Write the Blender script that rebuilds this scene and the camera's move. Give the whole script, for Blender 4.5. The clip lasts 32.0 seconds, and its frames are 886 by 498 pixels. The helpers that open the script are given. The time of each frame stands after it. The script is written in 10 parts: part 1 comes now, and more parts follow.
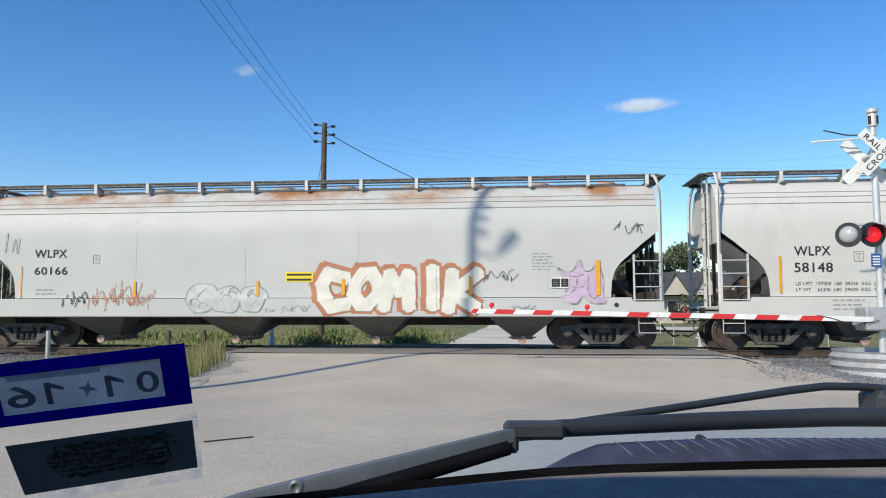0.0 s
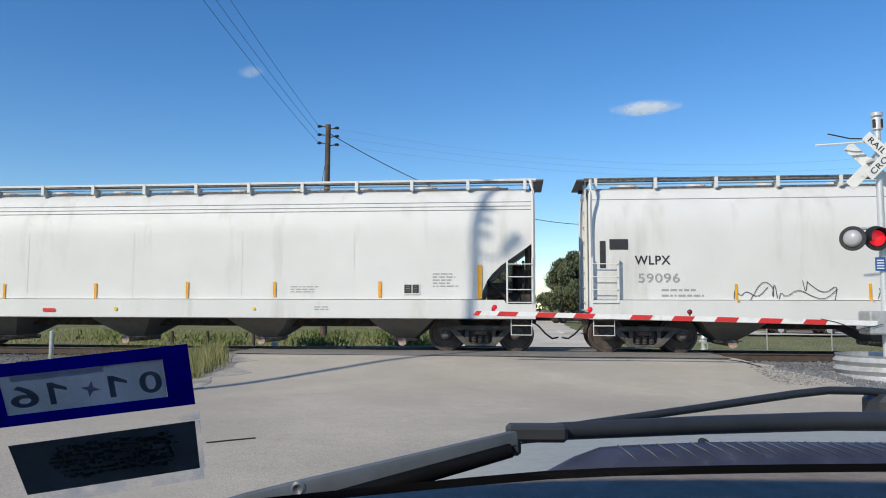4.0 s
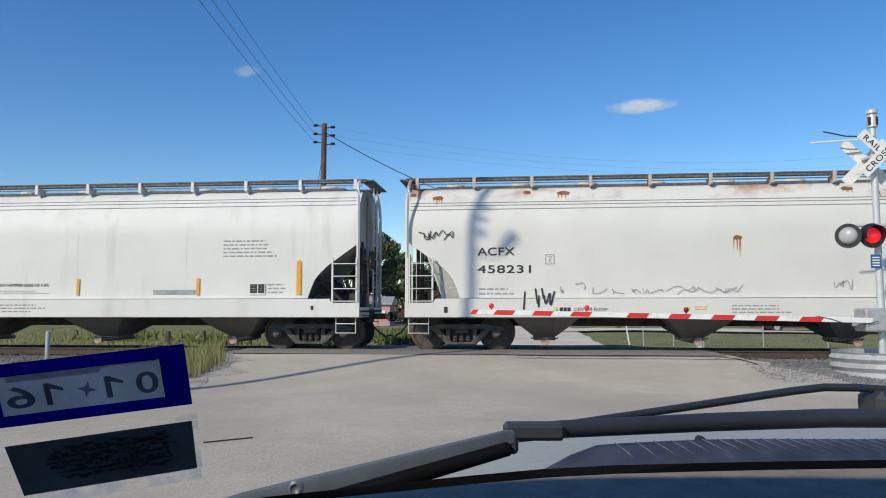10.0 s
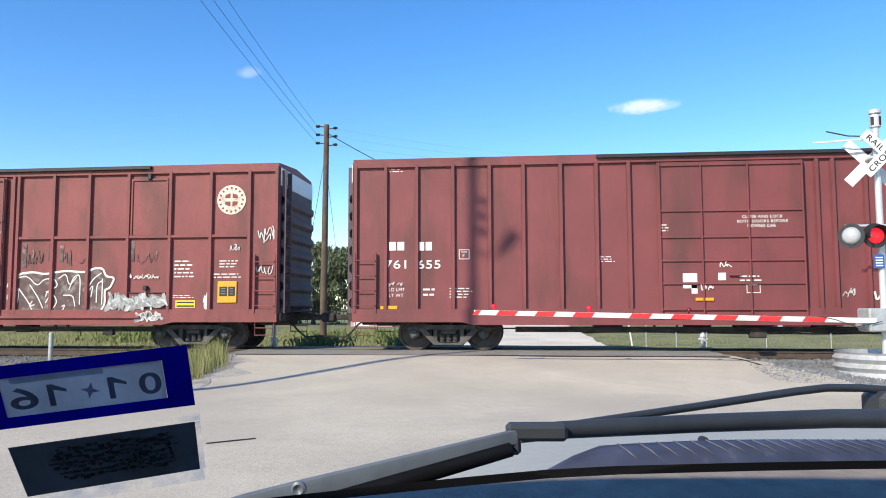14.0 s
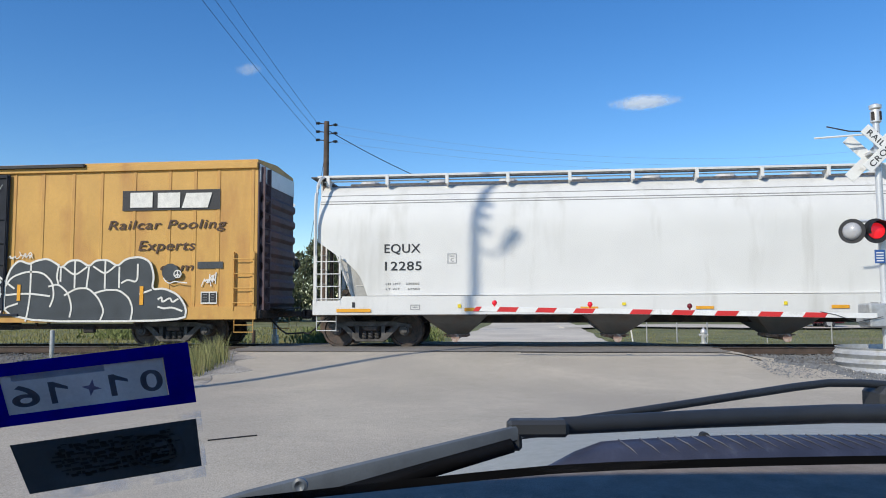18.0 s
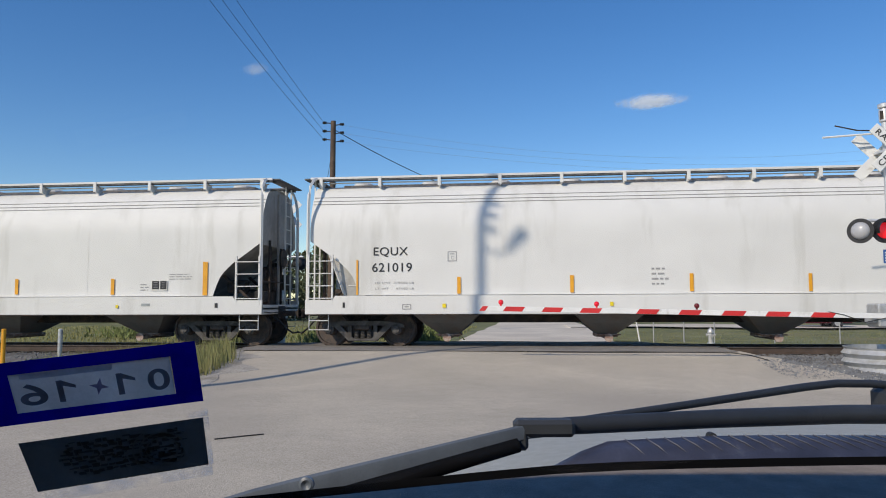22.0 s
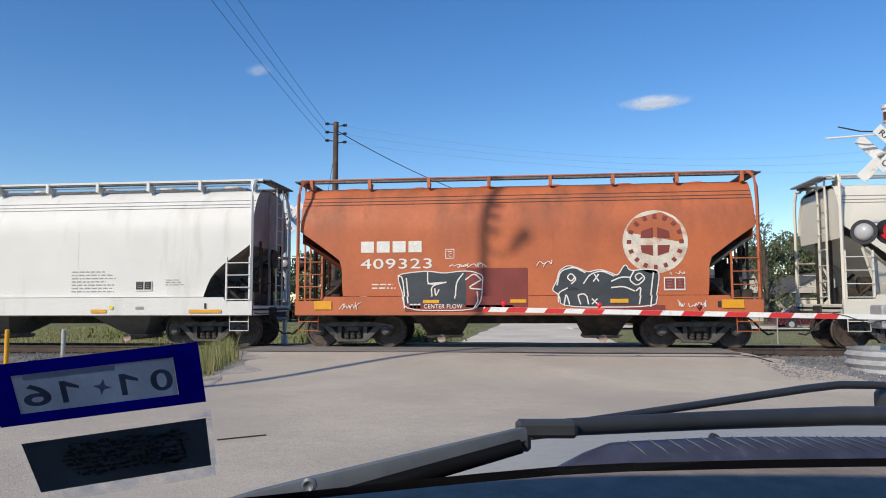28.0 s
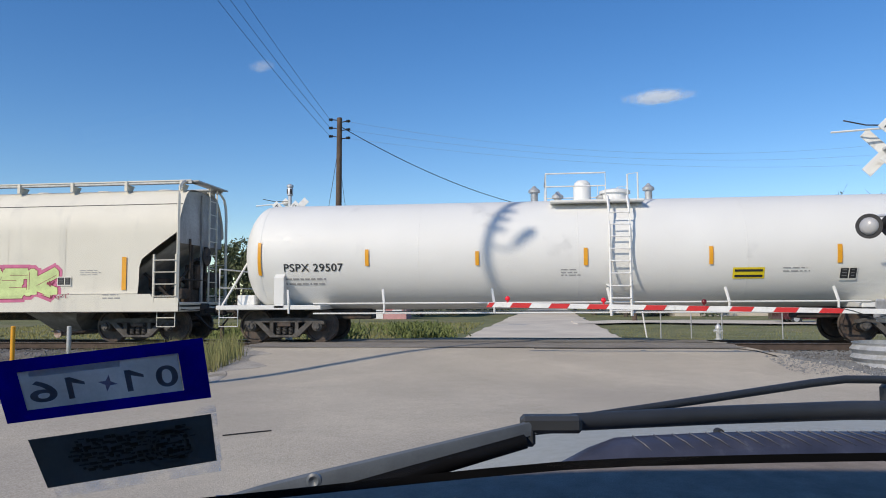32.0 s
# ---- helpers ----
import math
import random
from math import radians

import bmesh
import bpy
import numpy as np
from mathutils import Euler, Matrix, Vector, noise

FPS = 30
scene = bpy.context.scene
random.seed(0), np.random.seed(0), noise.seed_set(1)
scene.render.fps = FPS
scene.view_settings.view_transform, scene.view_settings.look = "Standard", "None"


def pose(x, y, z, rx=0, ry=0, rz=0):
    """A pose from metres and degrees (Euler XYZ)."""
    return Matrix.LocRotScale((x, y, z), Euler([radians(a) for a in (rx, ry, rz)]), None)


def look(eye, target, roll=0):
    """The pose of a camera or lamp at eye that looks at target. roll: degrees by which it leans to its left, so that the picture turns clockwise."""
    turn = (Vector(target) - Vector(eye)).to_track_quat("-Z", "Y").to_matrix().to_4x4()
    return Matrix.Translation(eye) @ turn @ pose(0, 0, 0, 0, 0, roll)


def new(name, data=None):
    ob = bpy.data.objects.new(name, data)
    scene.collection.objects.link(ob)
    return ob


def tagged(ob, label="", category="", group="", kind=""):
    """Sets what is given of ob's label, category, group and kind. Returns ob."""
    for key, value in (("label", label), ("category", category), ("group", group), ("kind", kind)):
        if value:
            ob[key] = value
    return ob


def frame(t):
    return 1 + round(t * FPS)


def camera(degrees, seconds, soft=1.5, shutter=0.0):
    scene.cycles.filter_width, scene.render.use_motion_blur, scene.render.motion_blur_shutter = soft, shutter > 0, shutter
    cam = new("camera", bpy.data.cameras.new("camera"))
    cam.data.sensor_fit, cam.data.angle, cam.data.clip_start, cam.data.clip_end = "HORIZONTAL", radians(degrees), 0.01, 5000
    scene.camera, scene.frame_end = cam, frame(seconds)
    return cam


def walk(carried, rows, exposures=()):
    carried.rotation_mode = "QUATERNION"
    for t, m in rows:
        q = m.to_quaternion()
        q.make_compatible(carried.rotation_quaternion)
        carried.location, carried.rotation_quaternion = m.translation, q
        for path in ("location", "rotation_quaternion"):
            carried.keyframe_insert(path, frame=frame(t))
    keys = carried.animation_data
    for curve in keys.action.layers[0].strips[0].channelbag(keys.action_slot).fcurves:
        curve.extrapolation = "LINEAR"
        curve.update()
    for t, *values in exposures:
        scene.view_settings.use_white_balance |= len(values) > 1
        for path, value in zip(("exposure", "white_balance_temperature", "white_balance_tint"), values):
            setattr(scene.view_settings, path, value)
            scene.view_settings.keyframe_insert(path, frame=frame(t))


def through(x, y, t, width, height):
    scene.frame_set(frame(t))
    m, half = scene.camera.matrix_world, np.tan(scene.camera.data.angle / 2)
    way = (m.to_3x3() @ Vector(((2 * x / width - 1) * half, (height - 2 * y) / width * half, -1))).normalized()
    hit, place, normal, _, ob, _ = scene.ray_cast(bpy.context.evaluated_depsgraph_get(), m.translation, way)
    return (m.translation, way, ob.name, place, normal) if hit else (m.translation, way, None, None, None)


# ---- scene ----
# The camera is held in a parked car; it only turns a little.
EYE = (0.0, -20.36, 1.12)
FOV = 62.29
AIM = [  # seconds, turn to the left, tilt up, lean (degrees)
    (0, 5.735, 4.496, -0.078),
    (0.5, 5.798, 4.509, -0.061),
    (1, 5.889, 4.448, -0.006),
    (1.5, 5.891, 4.511, 0.072),
    (2, 5.808, 4.503, 0.060),
    (2.5, 5.870, 4.513, 0.174),
    (3, 6.014, 4.508, 0.172),
    (3.5, 5.982, 4.572, 0.193),
    (5.5, 5.932, 4.744, 0.121),
    (6, 5.816, 4.742, 0.046),
    (6.5, 5.823, 4.756, -0.020),
    (7, 5.726, 4.734, -0.077),
    (7.5, 5.897, 4.619, -0.123),
    (8, 5.772, 4.593, -0.130),
    (8.5, 5.871, 4.532, 0.008),
    (9, 5.821, 4.612, -0.021),
    (9.5, 5.850, 4.558, -0.023),
    (10, 5.714, 4.557, -0.045),
    (10.5, 5.775, 4.612, -0.101),
    (11, 5.863, 4.568, -0.083),
    (11.5, 6.003, 4.558, -0.051),
    (12, 5.915, 4.521, -0.204),
    (12.5, 5.897, 4.558, -0.169),
    (13, 5.970, 4.536, -0.181),
    (13.5, 5.973, 4.576, -0.179),
    (14, 5.905, 4.611, -0.115),
    (14.5, 6.064, 4.678, -0.118),
    (16.5, 6.056, 4.582, -0.266),
    (17, 6.113, 4.484, -0.230),
    (17.5, 6.094, 4.388, -0.276),
    (18, 5.945, 4.339, -0.286),
    (18.5, 6.049, 4.309, -0.287),
    (19, 6.049, 4.274, -0.375),
    (19.5, 6.073, 4.280, -0.324),
    (20, 6.164, 4.330, -0.356),
    (20.5, 6.237, 4.312, -0.274),
    (21, 6.325, 4.256, -0.302),
    (21.5, 6.355, 4.273, -0.306),
    (22, 6.445, 4.300, -0.204),
    (22.5, 6.495, 4.226, -0.176),
    (23, 6.496, 4.263, -0.146),
    (23.5, 6.394, 4.364, -0.244),
    (24, 6.478, 4.369, -0.165),
    (24.5, 6.559, 4.336, -0.141),
    (25, 6.538, 4.367, -0.117),
    (25.5, 6.552, 4.428, -0.185),
    (27.5, 6.581, 4.366, -0.227),
    (28, 6.646, 4.377, -0.164),
    (28.5, 6.730, 4.305, -0.245),
    (29, 6.675, 4.312, -0.258),
    (29.5, 6.791, 4.256, -0.203),
    (30, 6.782, 4.295, -0.206),
    (30.5, 6.892, 4.159, -0.244),
    (31, 6.871, 4.194, -0.211),
    (31.5, 6.908, 4.150, -0.252),
    (32, 6.960, 4.029, -0.325),
]


def aim(turn, tilt, lean):
    a, b = radians(turn), radians(tilt)
    way = Vector((-math.sin(a) * math.cos(b), math.cos(a) * math.cos(b), math.sin(b)))
    return look(EYE, Vector(EYE) + 10 * way, lean)


cam = camera(FOV, 32.0, 1.0)
EXPOSURES = [(0.0, 0.25, 6700, 6), (2.0, 0.13, 6700, 6), (6.0, 0.05, 6750, 6), (7.4, 0.1, 6750, 6), (8.2, 0.17, 6750, 6), (9.0, 0.0, 6750, 6), (10.8, 0.0, 6750, 6), (11.6, 0.1, 6750, 6), (12.2, 0.38, 6750, 6), (12.6, 0.63, 6780, 6), (13.0, 0.73, 6800, 6), (14.5, 0.81, 6800, 6), (16.5, 0.5, 6450, 3), (17.4, 0.3, 6450, 3), (18.5, 0.02, 6550, 10), (25.0, -0.12, 6950, 10), (27.5, 0.09, 6950, 10), (29.0, 0.13, 6900, 10), (30.0, 0.03, 6900, 10), (32.0, -0.01, 6850, 10)]
walk(cam, [(t, aim(a, b, c)) for t, a, b, c in AIM], EXPOSURES)

# ---- light ----
SUN_UP = radians(34.0)
SUN_TURN = radians(215.8)
TO_SUN = Vector((math.sin(SUN_TURN) * math.cos(SUN_UP), math.cos(SUN_TURN) * math.cos(SUN_UP), math.sin(SUN_UP)))
world = bpy.data.worlds.new("sky")
scene.world = world
world.use_nodes = True
wn = world.node_tree
wn.nodes.clear()
sky = wn.nodes.new("ShaderNodeTexSky")
sky.sky_type = "NISHITA"
sky.sun_disc = False
sky.sun_elevation, sky.sun_rotation = SUN_UP, SUN_TURN
sky.air_density, sky.dust_density, sky.ozone_density = 1.0, 0.15, 3.5
wbg = wn.nodes.new("ShaderNodeBackground")
wbg.inputs["Strength"].default_value = 0.150
wout = wn.nodes.new("ShaderNodeOutputWorld")
hue = wn.nodes.new("ShaderNodeHueSaturation")
hue.inputs["Saturation"].default_value = 1.28
hue.inputs["Hue"].default_value = 0.508
wn.links.new(sky.outputs[0], hue.inputs["Color"])
wn.links.new(hue.outputs[0], wbg.inputs["Color"])
wn.links.new(wbg.outputs[0], wout.inputs["Surface"])
sun = new("sun", bpy.data.lights.new("sun", "SUN"))
sun.data.energy, sun.data.angle, sun.data.color = 3.75, radians(0.75), (1.0, 0.90, 0.77)
sun.matrix_world = look(TO_SUN * 100, (0, 0, 0))

# ---- mesh tools ----
class MB:
    """Collects vertices and faces of one mesh."""

    def __init__(self):
        self.v, self.f = [], []

    def add(self, verts, faces):
        n = len(self.v)
        self.v.extend(tuple(p) for p in verts)
        self.f.extend(tuple(i + n for i in f) for f in faces)
        return self

    def box(self, x0, x1, y0, y1, z0, z1, c=0.0):
        lo, hi = (x0, y0, z0), (x1, y1, z1)
        mid = [(a + b) / 2 for a, b in zip(lo, hi)]
        half = [abs(b - a) / 2 for a, b in zip(lo, hi)]
        c = min(c, min(half) * 0.45)
        if c <= 0:
            vs = [(x, y, z) for x in (x0, x1) for y in (y0, y1) for z in (z0, z1)]
            return self.add(vs, [(0, 1, 3, 2), (4, 6, 7, 5), (0, 4, 5, 1), (2, 3, 7, 6), (0, 2, 6, 4), (1, 5, 7, 3)])
        vs, ix = [], {}
        for sx in (-1, 1):
            for sy in (-1, 1):
                for sz in (-1, 1):
                    s = (sx, sy, sz)
                    for a in range(3):
                        ix[s, a] = len(vs)
                        vs.append([mid[k] + s[k] * (half[k] - (0 if k == a else c)) for k in range(3)])
        fs = []
        for a in range(3):
            b, d = (a + 1) % 3, (a + 2) % 3
            for s in (-1, 1):
                q = []
                for u, w in ((-1, -1), (1, -1), (1, 1), (-1, 1)):
                    t = [0, 0, 0]
                    t[a], t[b], t[d] = s, u, w
                    q.append(ix[tuple(t), a])
                fs.append(tuple(q if s > 0 else q[::-1]))
            for u in (-1, 1):
                for w in (-1, 1):
                    t = [0, 0, 0]
                    t[b], t[d] = u, w
                    t[a] = -1
                    p = tuple(t)
                    t[a] = 1
                    r = tuple(t)
                    q = [ix[p, b], ix[r, b], ix[r, d], ix[p, d]]
                    fs.append(tuple(q if u * w < 0 else q[::-1]))
        for sx in (-1, 1):
            for sy in (-1, 1):
                for sz in (-1, 1):
                    s = (sx, sy, sz)
                    q = [ix[s, 0], ix[s, 1], ix[s, 2]]
                    fs.append(tuple(q if sx * sy * sz > 0 else q[::-1]))
        return self.add(vs, fs)

    def rod(self, a, b, r, n=8, r2=None, caps=True):
        a, b = Vector(a), Vector(b)
        r2 = r if r2 is None else r2
        q = (b - a).to_track_quat("Z", "Y")
        vs = []
        for p, k in ((a, r), (b, r2)):
            for i in range(n):
                t = 2 * math.pi * i / n
                vs.append(p + q @ Vector((k * math.cos(t), k * math.sin(t), 0)))
        fs = [(i, (i + 1) % n, n + (i + 1) % n, n + i) for i in range(n)]
        if caps:
            fs += [tuple(range(n))[::-1], tuple(range(n, 2 * n))]
        return self.add(vs, fs)

    def tube(self, pts, r, n=6):
        pts = [Vector(p) for p in pts]
        vs, fs = [], []
        for j, p in enumerate(pts):
            d = (pts[min(j + 1, len(pts) - 1)] - pts[max(j - 1, 0)]).normalized()
            up = Vector((0, 0, 1)) if abs(d.z) < 0.9 else Vector((0, 1, 0))
            s = d.cross(up).normalized()
            u = s.cross(d)
            k = r[j] if isinstance(r, (list, tuple)) else r
            for i in range(n):
                t = 2 * math.pi * i / n
                vs.append(p + k * (math.cos(t) * s + math.sin(t) * u))
        for j in range(len(pts) - 1):
            for i in range(n):
                fs.append((j * n + i, j * n + (i + 1) % n, (j + 1) * n + (i + 1) % n, (j + 1) * n + i))
        fs += [tuple(range(n))[::-1], tuple(range((len(pts) - 1) * n, len(pts) * n))]
        return self.add(vs, fs)

    def prism(self, pts, y0, y1, axis="y"):
        """A polygon (x, z) drawn out along y; axis 'x': (y, z) along x; axis 'z': (x, y) along z."""
        def put(p, d):
            return {"y": (p[0], d, p[1]), "x": (d, p[0], p[1]), "z": (p[0], p[1], d)}[axis]
        n = len(pts)
        vs = [put(p, y0) for p in pts] + [put(p, y1) for p in pts]
        fs = [(i, (i + 1) % n, n + (i + 1) % n, n + i) for i in range(n)]
        return self.add(vs, fs + [tuple(range(n))[::-1], tuple(range(n, 2 * n))])

    def lathe(self, prof, n=24, axis="y", at=(0, 0, 0)):
        """Rings (radius, along) round an axis."""
        vs, fs = [], []
        for r, d in prof:
            for i in range(n):
                t = 2 * math.pi * i / n
                a, b = r * math.cos(t), r * math.sin(t)
                p = {"y": (a, d, b), "x": (d, a, b), "z": (a, b, d)}[axis]
                vs.append((p[0] + at[0], p[1] + at[1], p[2] + at[2]))
        for j in range(len(prof) - 1):
            for i in range(n):
                fs.append((j * n + i, j * n + (i + 1) % n, (j + 1) * n + (i + 1) % n, (j + 1) * n + i))
        fs += [tuple(range(n)), tuple(range((len(prof) - 1) * n, len(prof) * n))]
        return self.add(vs, fs)

    def ball(self, at, rx, ry=None, rz=None, n=12, m=8):
        ry, rz = ry or rx, rz or rx
        vs = [(at[0], at[1], at[2] - rz)]
        for j in range(1, m):
            a = -math.pi / 2 + math.pi * j / m
            for i in range(n):
                t = 2 * math.pi * i / n
                vs.append((at[0] + rx * math.cos(a) * math.cos(t), at[1] + ry * math.cos(a) * math.sin(t), at[2] + rz * math.sin(a)))
        vs.append((at[0], at[1], at[2] + rz))
        fs = [(0, 1 + (i + 1) % n, 1 + i) for i in range(n)]
        for j in range(m - 2):
            for i in range(n):
                fs.append((1 + j * n + i, 1 + j * n + (i + 1) % n, 1 + (j + 1) * n + (i + 1) % n, 1 + (j + 1) * n + i))
        k = 1 + (m - 2) * n
        fs += [(k + i, k + (i + 1) % n, len(vs) - 1) for i in range(n)]
        return self.add(vs, fs)

    def mesh(self, name, material, smooth=0):
        me = bpy.data.meshes.new(name)
        me.from_pydata(self.v, [], self.f)
        bm = bmesh.new()
        bm.from_mesh(me)
        bmesh.ops.recalc_face_normals(bm, faces=bm.faces)
        if smooth:
            for f in bm.faces:
                f.smooth = True
            for e in bm.edges:
                if len(e.link_faces) == 2 and e.calc_face_angle(0) > radians(smooth):
                    e.smooth = False
        bm.to_mesh(me)
        bm.free()
        me.materials.append(material)
        return me


def part(name, mb, material, parent=None, label="", smooth=0, at=None):
    """Links a mesh (a builder or finished mesh data) as one object under its thing."""
    me = mb.mesh(name, material, smooth) if isinstance(mb, MB) else mb
    ob = new(name, me)
    ob.parent = parent
    if at is not None:
        ob.matrix_basis = at if isinstance(at, Matrix) else Matrix.Translation(at)
    if label:
        ob["label"] = label
    return ob


def thing(name, label, category, at=(0, 0, 0), group="", kind="", rz=0.0):
    ob = new(name)
    ob.empty_display_size = 0.2
    ob.matrix_basis = pose(*at, 0, 0, rz)
    return tagged(ob, label, category, group, kind)


STOCK = {}


def stock(key, make):
    """Mesh data that alike parts share."""
    if key not in STOCK:
        STOCK[key] = make()
    return STOCK[key]


# ---- materials ----
def paint(name, color, rough=0.6, metal=0.0, vary=0.12, scale=2.0, bump=0.0, bscale=60.0, stain=None, amount=0.3, sscale=1.2, streak=1.0,
          coords="Object", band=None, per=0.0, spec=0.5, grain=None):
    """A surface with grain and stains. stain: a second colour; streak under 1 draws stains out upright; band: (low, high) of z where stains gather."""
    m = bpy.data.materials.new(name)
    m.use_nodes = True
    nt = m.node_tree
    b = nt.nodes["Principled BSDF"]
    b.inputs["Roughness"].default_value = rough
    b.inputs["Metallic"].default_value = metal
    b.inputs["Specular IOR Level"].default_value = spec
    tc = nt.nodes.new("ShaderNodeTexCoord")

    def noise_at(s, detail=6, z=1.0):
        mp = nt.nodes.new("ShaderNodeMapping")
        mp.inputs["Scale"].default_value = (s, s, s * z)
        nt.links.new(tc.outputs[coords], mp.inputs["Vector"])
        n = nt.nodes.new("ShaderNodeTexNoise")
        n.inputs["Scale"].default_value, n.inputs["Detail"].default_value, n.inputs["Roughness"].default_value = 1.0, detail, 0.62
        nt.links.new(mp.outputs[0], n.inputs["Vector"])
        return n.outputs["Fac"]

    def ramp(src, lo, hi, a, c):
        r = nt.nodes.new("ShaderNodeMapRange")
        r.inputs["From Min"].default_value, r.inputs["From Max"].default_value = lo, hi
        r.inputs["To Min"].default_value, r.inputs["To Max"].default_value = a, c
        nt.links.new(src, r.inputs["Value"])
        return r.outputs[0]

    def mix(fac, a, c, mode="MIX"):
        x = nt.nodes.new("ShaderNodeMix")
        x.data_type, x.blend_type = "RGBA", mode
        for sock, val in ((x.inputs["Factor"], fac), (x.inputs[6], a), (x.inputs[7], c)):
            if isinstance(val, (tuple, float, int)):
                sock.default_value = (*val, 1) if isinstance(val, tuple) else val
            else:
                nt.links.new(val, sock)
        return x.outputs[2]

    n1 = noise_at(scale)
    dark = tuple(c * (1 - vary * 1.6) for c in color)
    light = tuple(min(1, c * (1 + vary)) for c in color)
    col = mix(ramp(n1, 0.3, 0.7, 0, 1), dark, light)
    n2 = noise_at(scale * 14, 3)
    col = mix(ramp(n2, 0.35, 0.65, 0, vary * 1.5), col, tuple(c * 0.6 for c in color))
    if stain:
        n3 = ramp(noise_at(sscale, 8, streak), 0.66 - amount * 0.5, 0.86 - amount * 0.5, 0, 1)
        if band:
            sep = nt.nodes.new("ShaderNodeSeparateXYZ")
            nt.links.new(tc.outputs[coords], sep.inputs[0])
            up = ramp(sep.outputs["Z"], band[0], band[1], 0, 1)
            mul = nt.nodes.new("ShaderNodeMath")
            mul.operation = "MULTIPLY"
            nt.links.new(n3, mul.inputs[0])
            nt.links.new(up, mul.inputs[1])
            n3 = mul.outputs[0]
        col = mix(n3, col, stain)
    if grain:
        col = mix(ramp(noise_at(grain[0], 2), 0.3, 0.7, 0, 1), mix(grain[1], col, (0.0, 0.0, 0.0)), mix(grain[1] * 0.35, col, (1.0, 0.97, 0.92)))
    if per:
        oi = nt.nodes.new("ShaderNodeObjectInfo")
        col = mix(ramp(oi.outputs["Random"], 0, 1, 0, per), col, tuple(c * 0.35 for c in color))
    nt.links.new(col, b.inputs["Base Color"])
    rr = ramp(n2, 0.3, 0.7, max(0.03, rough - 0.1), min(1, rough + 0.1))
    nt.links.new(rr, b.inputs["Roughness"])
    if bump:
        bp = nt.nodes.new("ShaderNodeBump")
        bp.inputs["Strength"].default_value, bp.inputs["Distance"].default_value = 1.0, bump
        nt.links.new(noise_at(bscale, 5), bp.inputs["Height"])
        nt.links.new(bp.outputs[0], b.inputs["Normal"])
    return m


def glow(name, color, strength):
    m = bpy.data.materials.new(name)
    m.use_nodes = True
    b = m.node_tree.nodes["Principled BSDF"]
    b.inputs["Base Color"].default_value = (*color, 1)
    b.inputs["Roughness"].default_value = 0.25
    b.inputs["Emission Color"].default_value = (*color, 1)
    b.inputs["Emission Strength"].default_value = strength
    return m


BLACK = paint("black_paint", (0.02, 0.02, 0.022), 0.6, vary=0.3)
DARK = paint("underframe_grime", (0.035, 0.03, 0.027), 0.8, vary=0.35, scale=3, bump=0.004, bscale=40, stain=(0.09, 0.055, 0.035), amount=0.35, sscale=3)
TRUCK = paint("cast_steel_grime", (0.105, 0.098, 0.092), 0.75, vary=0.35, scale=5, bump=0.003, bscale=60, stain=(0.05, 0.042, 0.036), amount=0.4, sscale=6)
RIM = paint("wheel_steel", (0.062, 0.052, 0.047), 0.65, metal=0.2, vary=0.3, scale=5, stain=(0.10, 0.07, 0.055), amount=0.5, sscale=8)
TREAD = paint("polished_tread", (0.35, 0.33, 0.31), 0.35, metal=0.9, vary=0.2, scale=8)
STEEL = paint("galvanized_steel", (0.5, 0.51, 0.52), 0.5, metal=0.35, vary=0.15, scale=9, stain=(0.35, 0.34, 0.31), amount=0.3, sscale=4)
WHITE = paint("white_paint", (0.78, 0.78, 0.76), 0.5, vary=0.05, scale=3, stain=(0.5, 0.48, 0.44), amount=0.2, sscale=5)
RED = paint("red_sheeting", (0.62, 0.03, 0.03), 0.45, vary=0.08)
YELLOW = paint("yellow_reflector", (0.78, 0.36, 0.02), 0.45, vary=0.08, scale=6)
LEMON = paint("yellow_label", (0.8, 0.62, 0.02), 0.5, vary=0.05)
INK = paint("black_lettering", (0.025, 0.026, 0.03), 0.6, vary=0.2, scale=6)
GREYINK = paint("faded_lettering", (0.36, 0.36, 0.36), 0.7, vary=0.2, scale=20)
WHITEINK = paint("white_lettering", (0.75, 0.73, 0.68), 0.6, vary=0.1, scale=8)
RUBBER = paint("black_rubber", (0.018, 0.018, 0.02), 0.5, vary=0.2)

# ---- ground, road, track ----
def smooth(a, b, v):
    t = min(1, max(0, (v - a) / (b - a)))
    return t * t * (3 - 2 * t)


def road_z(y):
    return -0.32 * smooth(2.6, 8.0, -y) - 0.36 * smooth(1.1, 6.5, y)


def ground_z(x, y):
    bed = -0.42 + 0.16 * smooth(3.6, 1.6, abs(y)) if abs(y) < 6 else -0.42
    far = 0.9 * smooth(60, 400, y)
    bump = 0.05 * noise.noise(Vector((x * 0.35, y * 0.35, 0))) + 0.10 * noise.noise(Vector((x * 0.07, y * 0.07, 3)))
    on = smooth(1.2, 0.0, max(road_left(y) - x, x - road_right(y)))
    k = 0 if abs(y) < 3.2 else 1
    return (bed + k * bump) * (1 - on) + (road_z(y) - 0.07) * on + far * (1 - on) * 0.4


def road_left(y):
    if y > 2.0:
        return -2.95 + 0.022 * (y - 2)
    if y > -1.4:
        return -7.3 + 4.35 * smooth(0.2, 2.0, y)
    if y > -8.0:
        return -7.3 + 1.3 * smooth(-1.4, -6, y)
    return -6.0 - 3.5 * smooth(-8.0, -12, y)


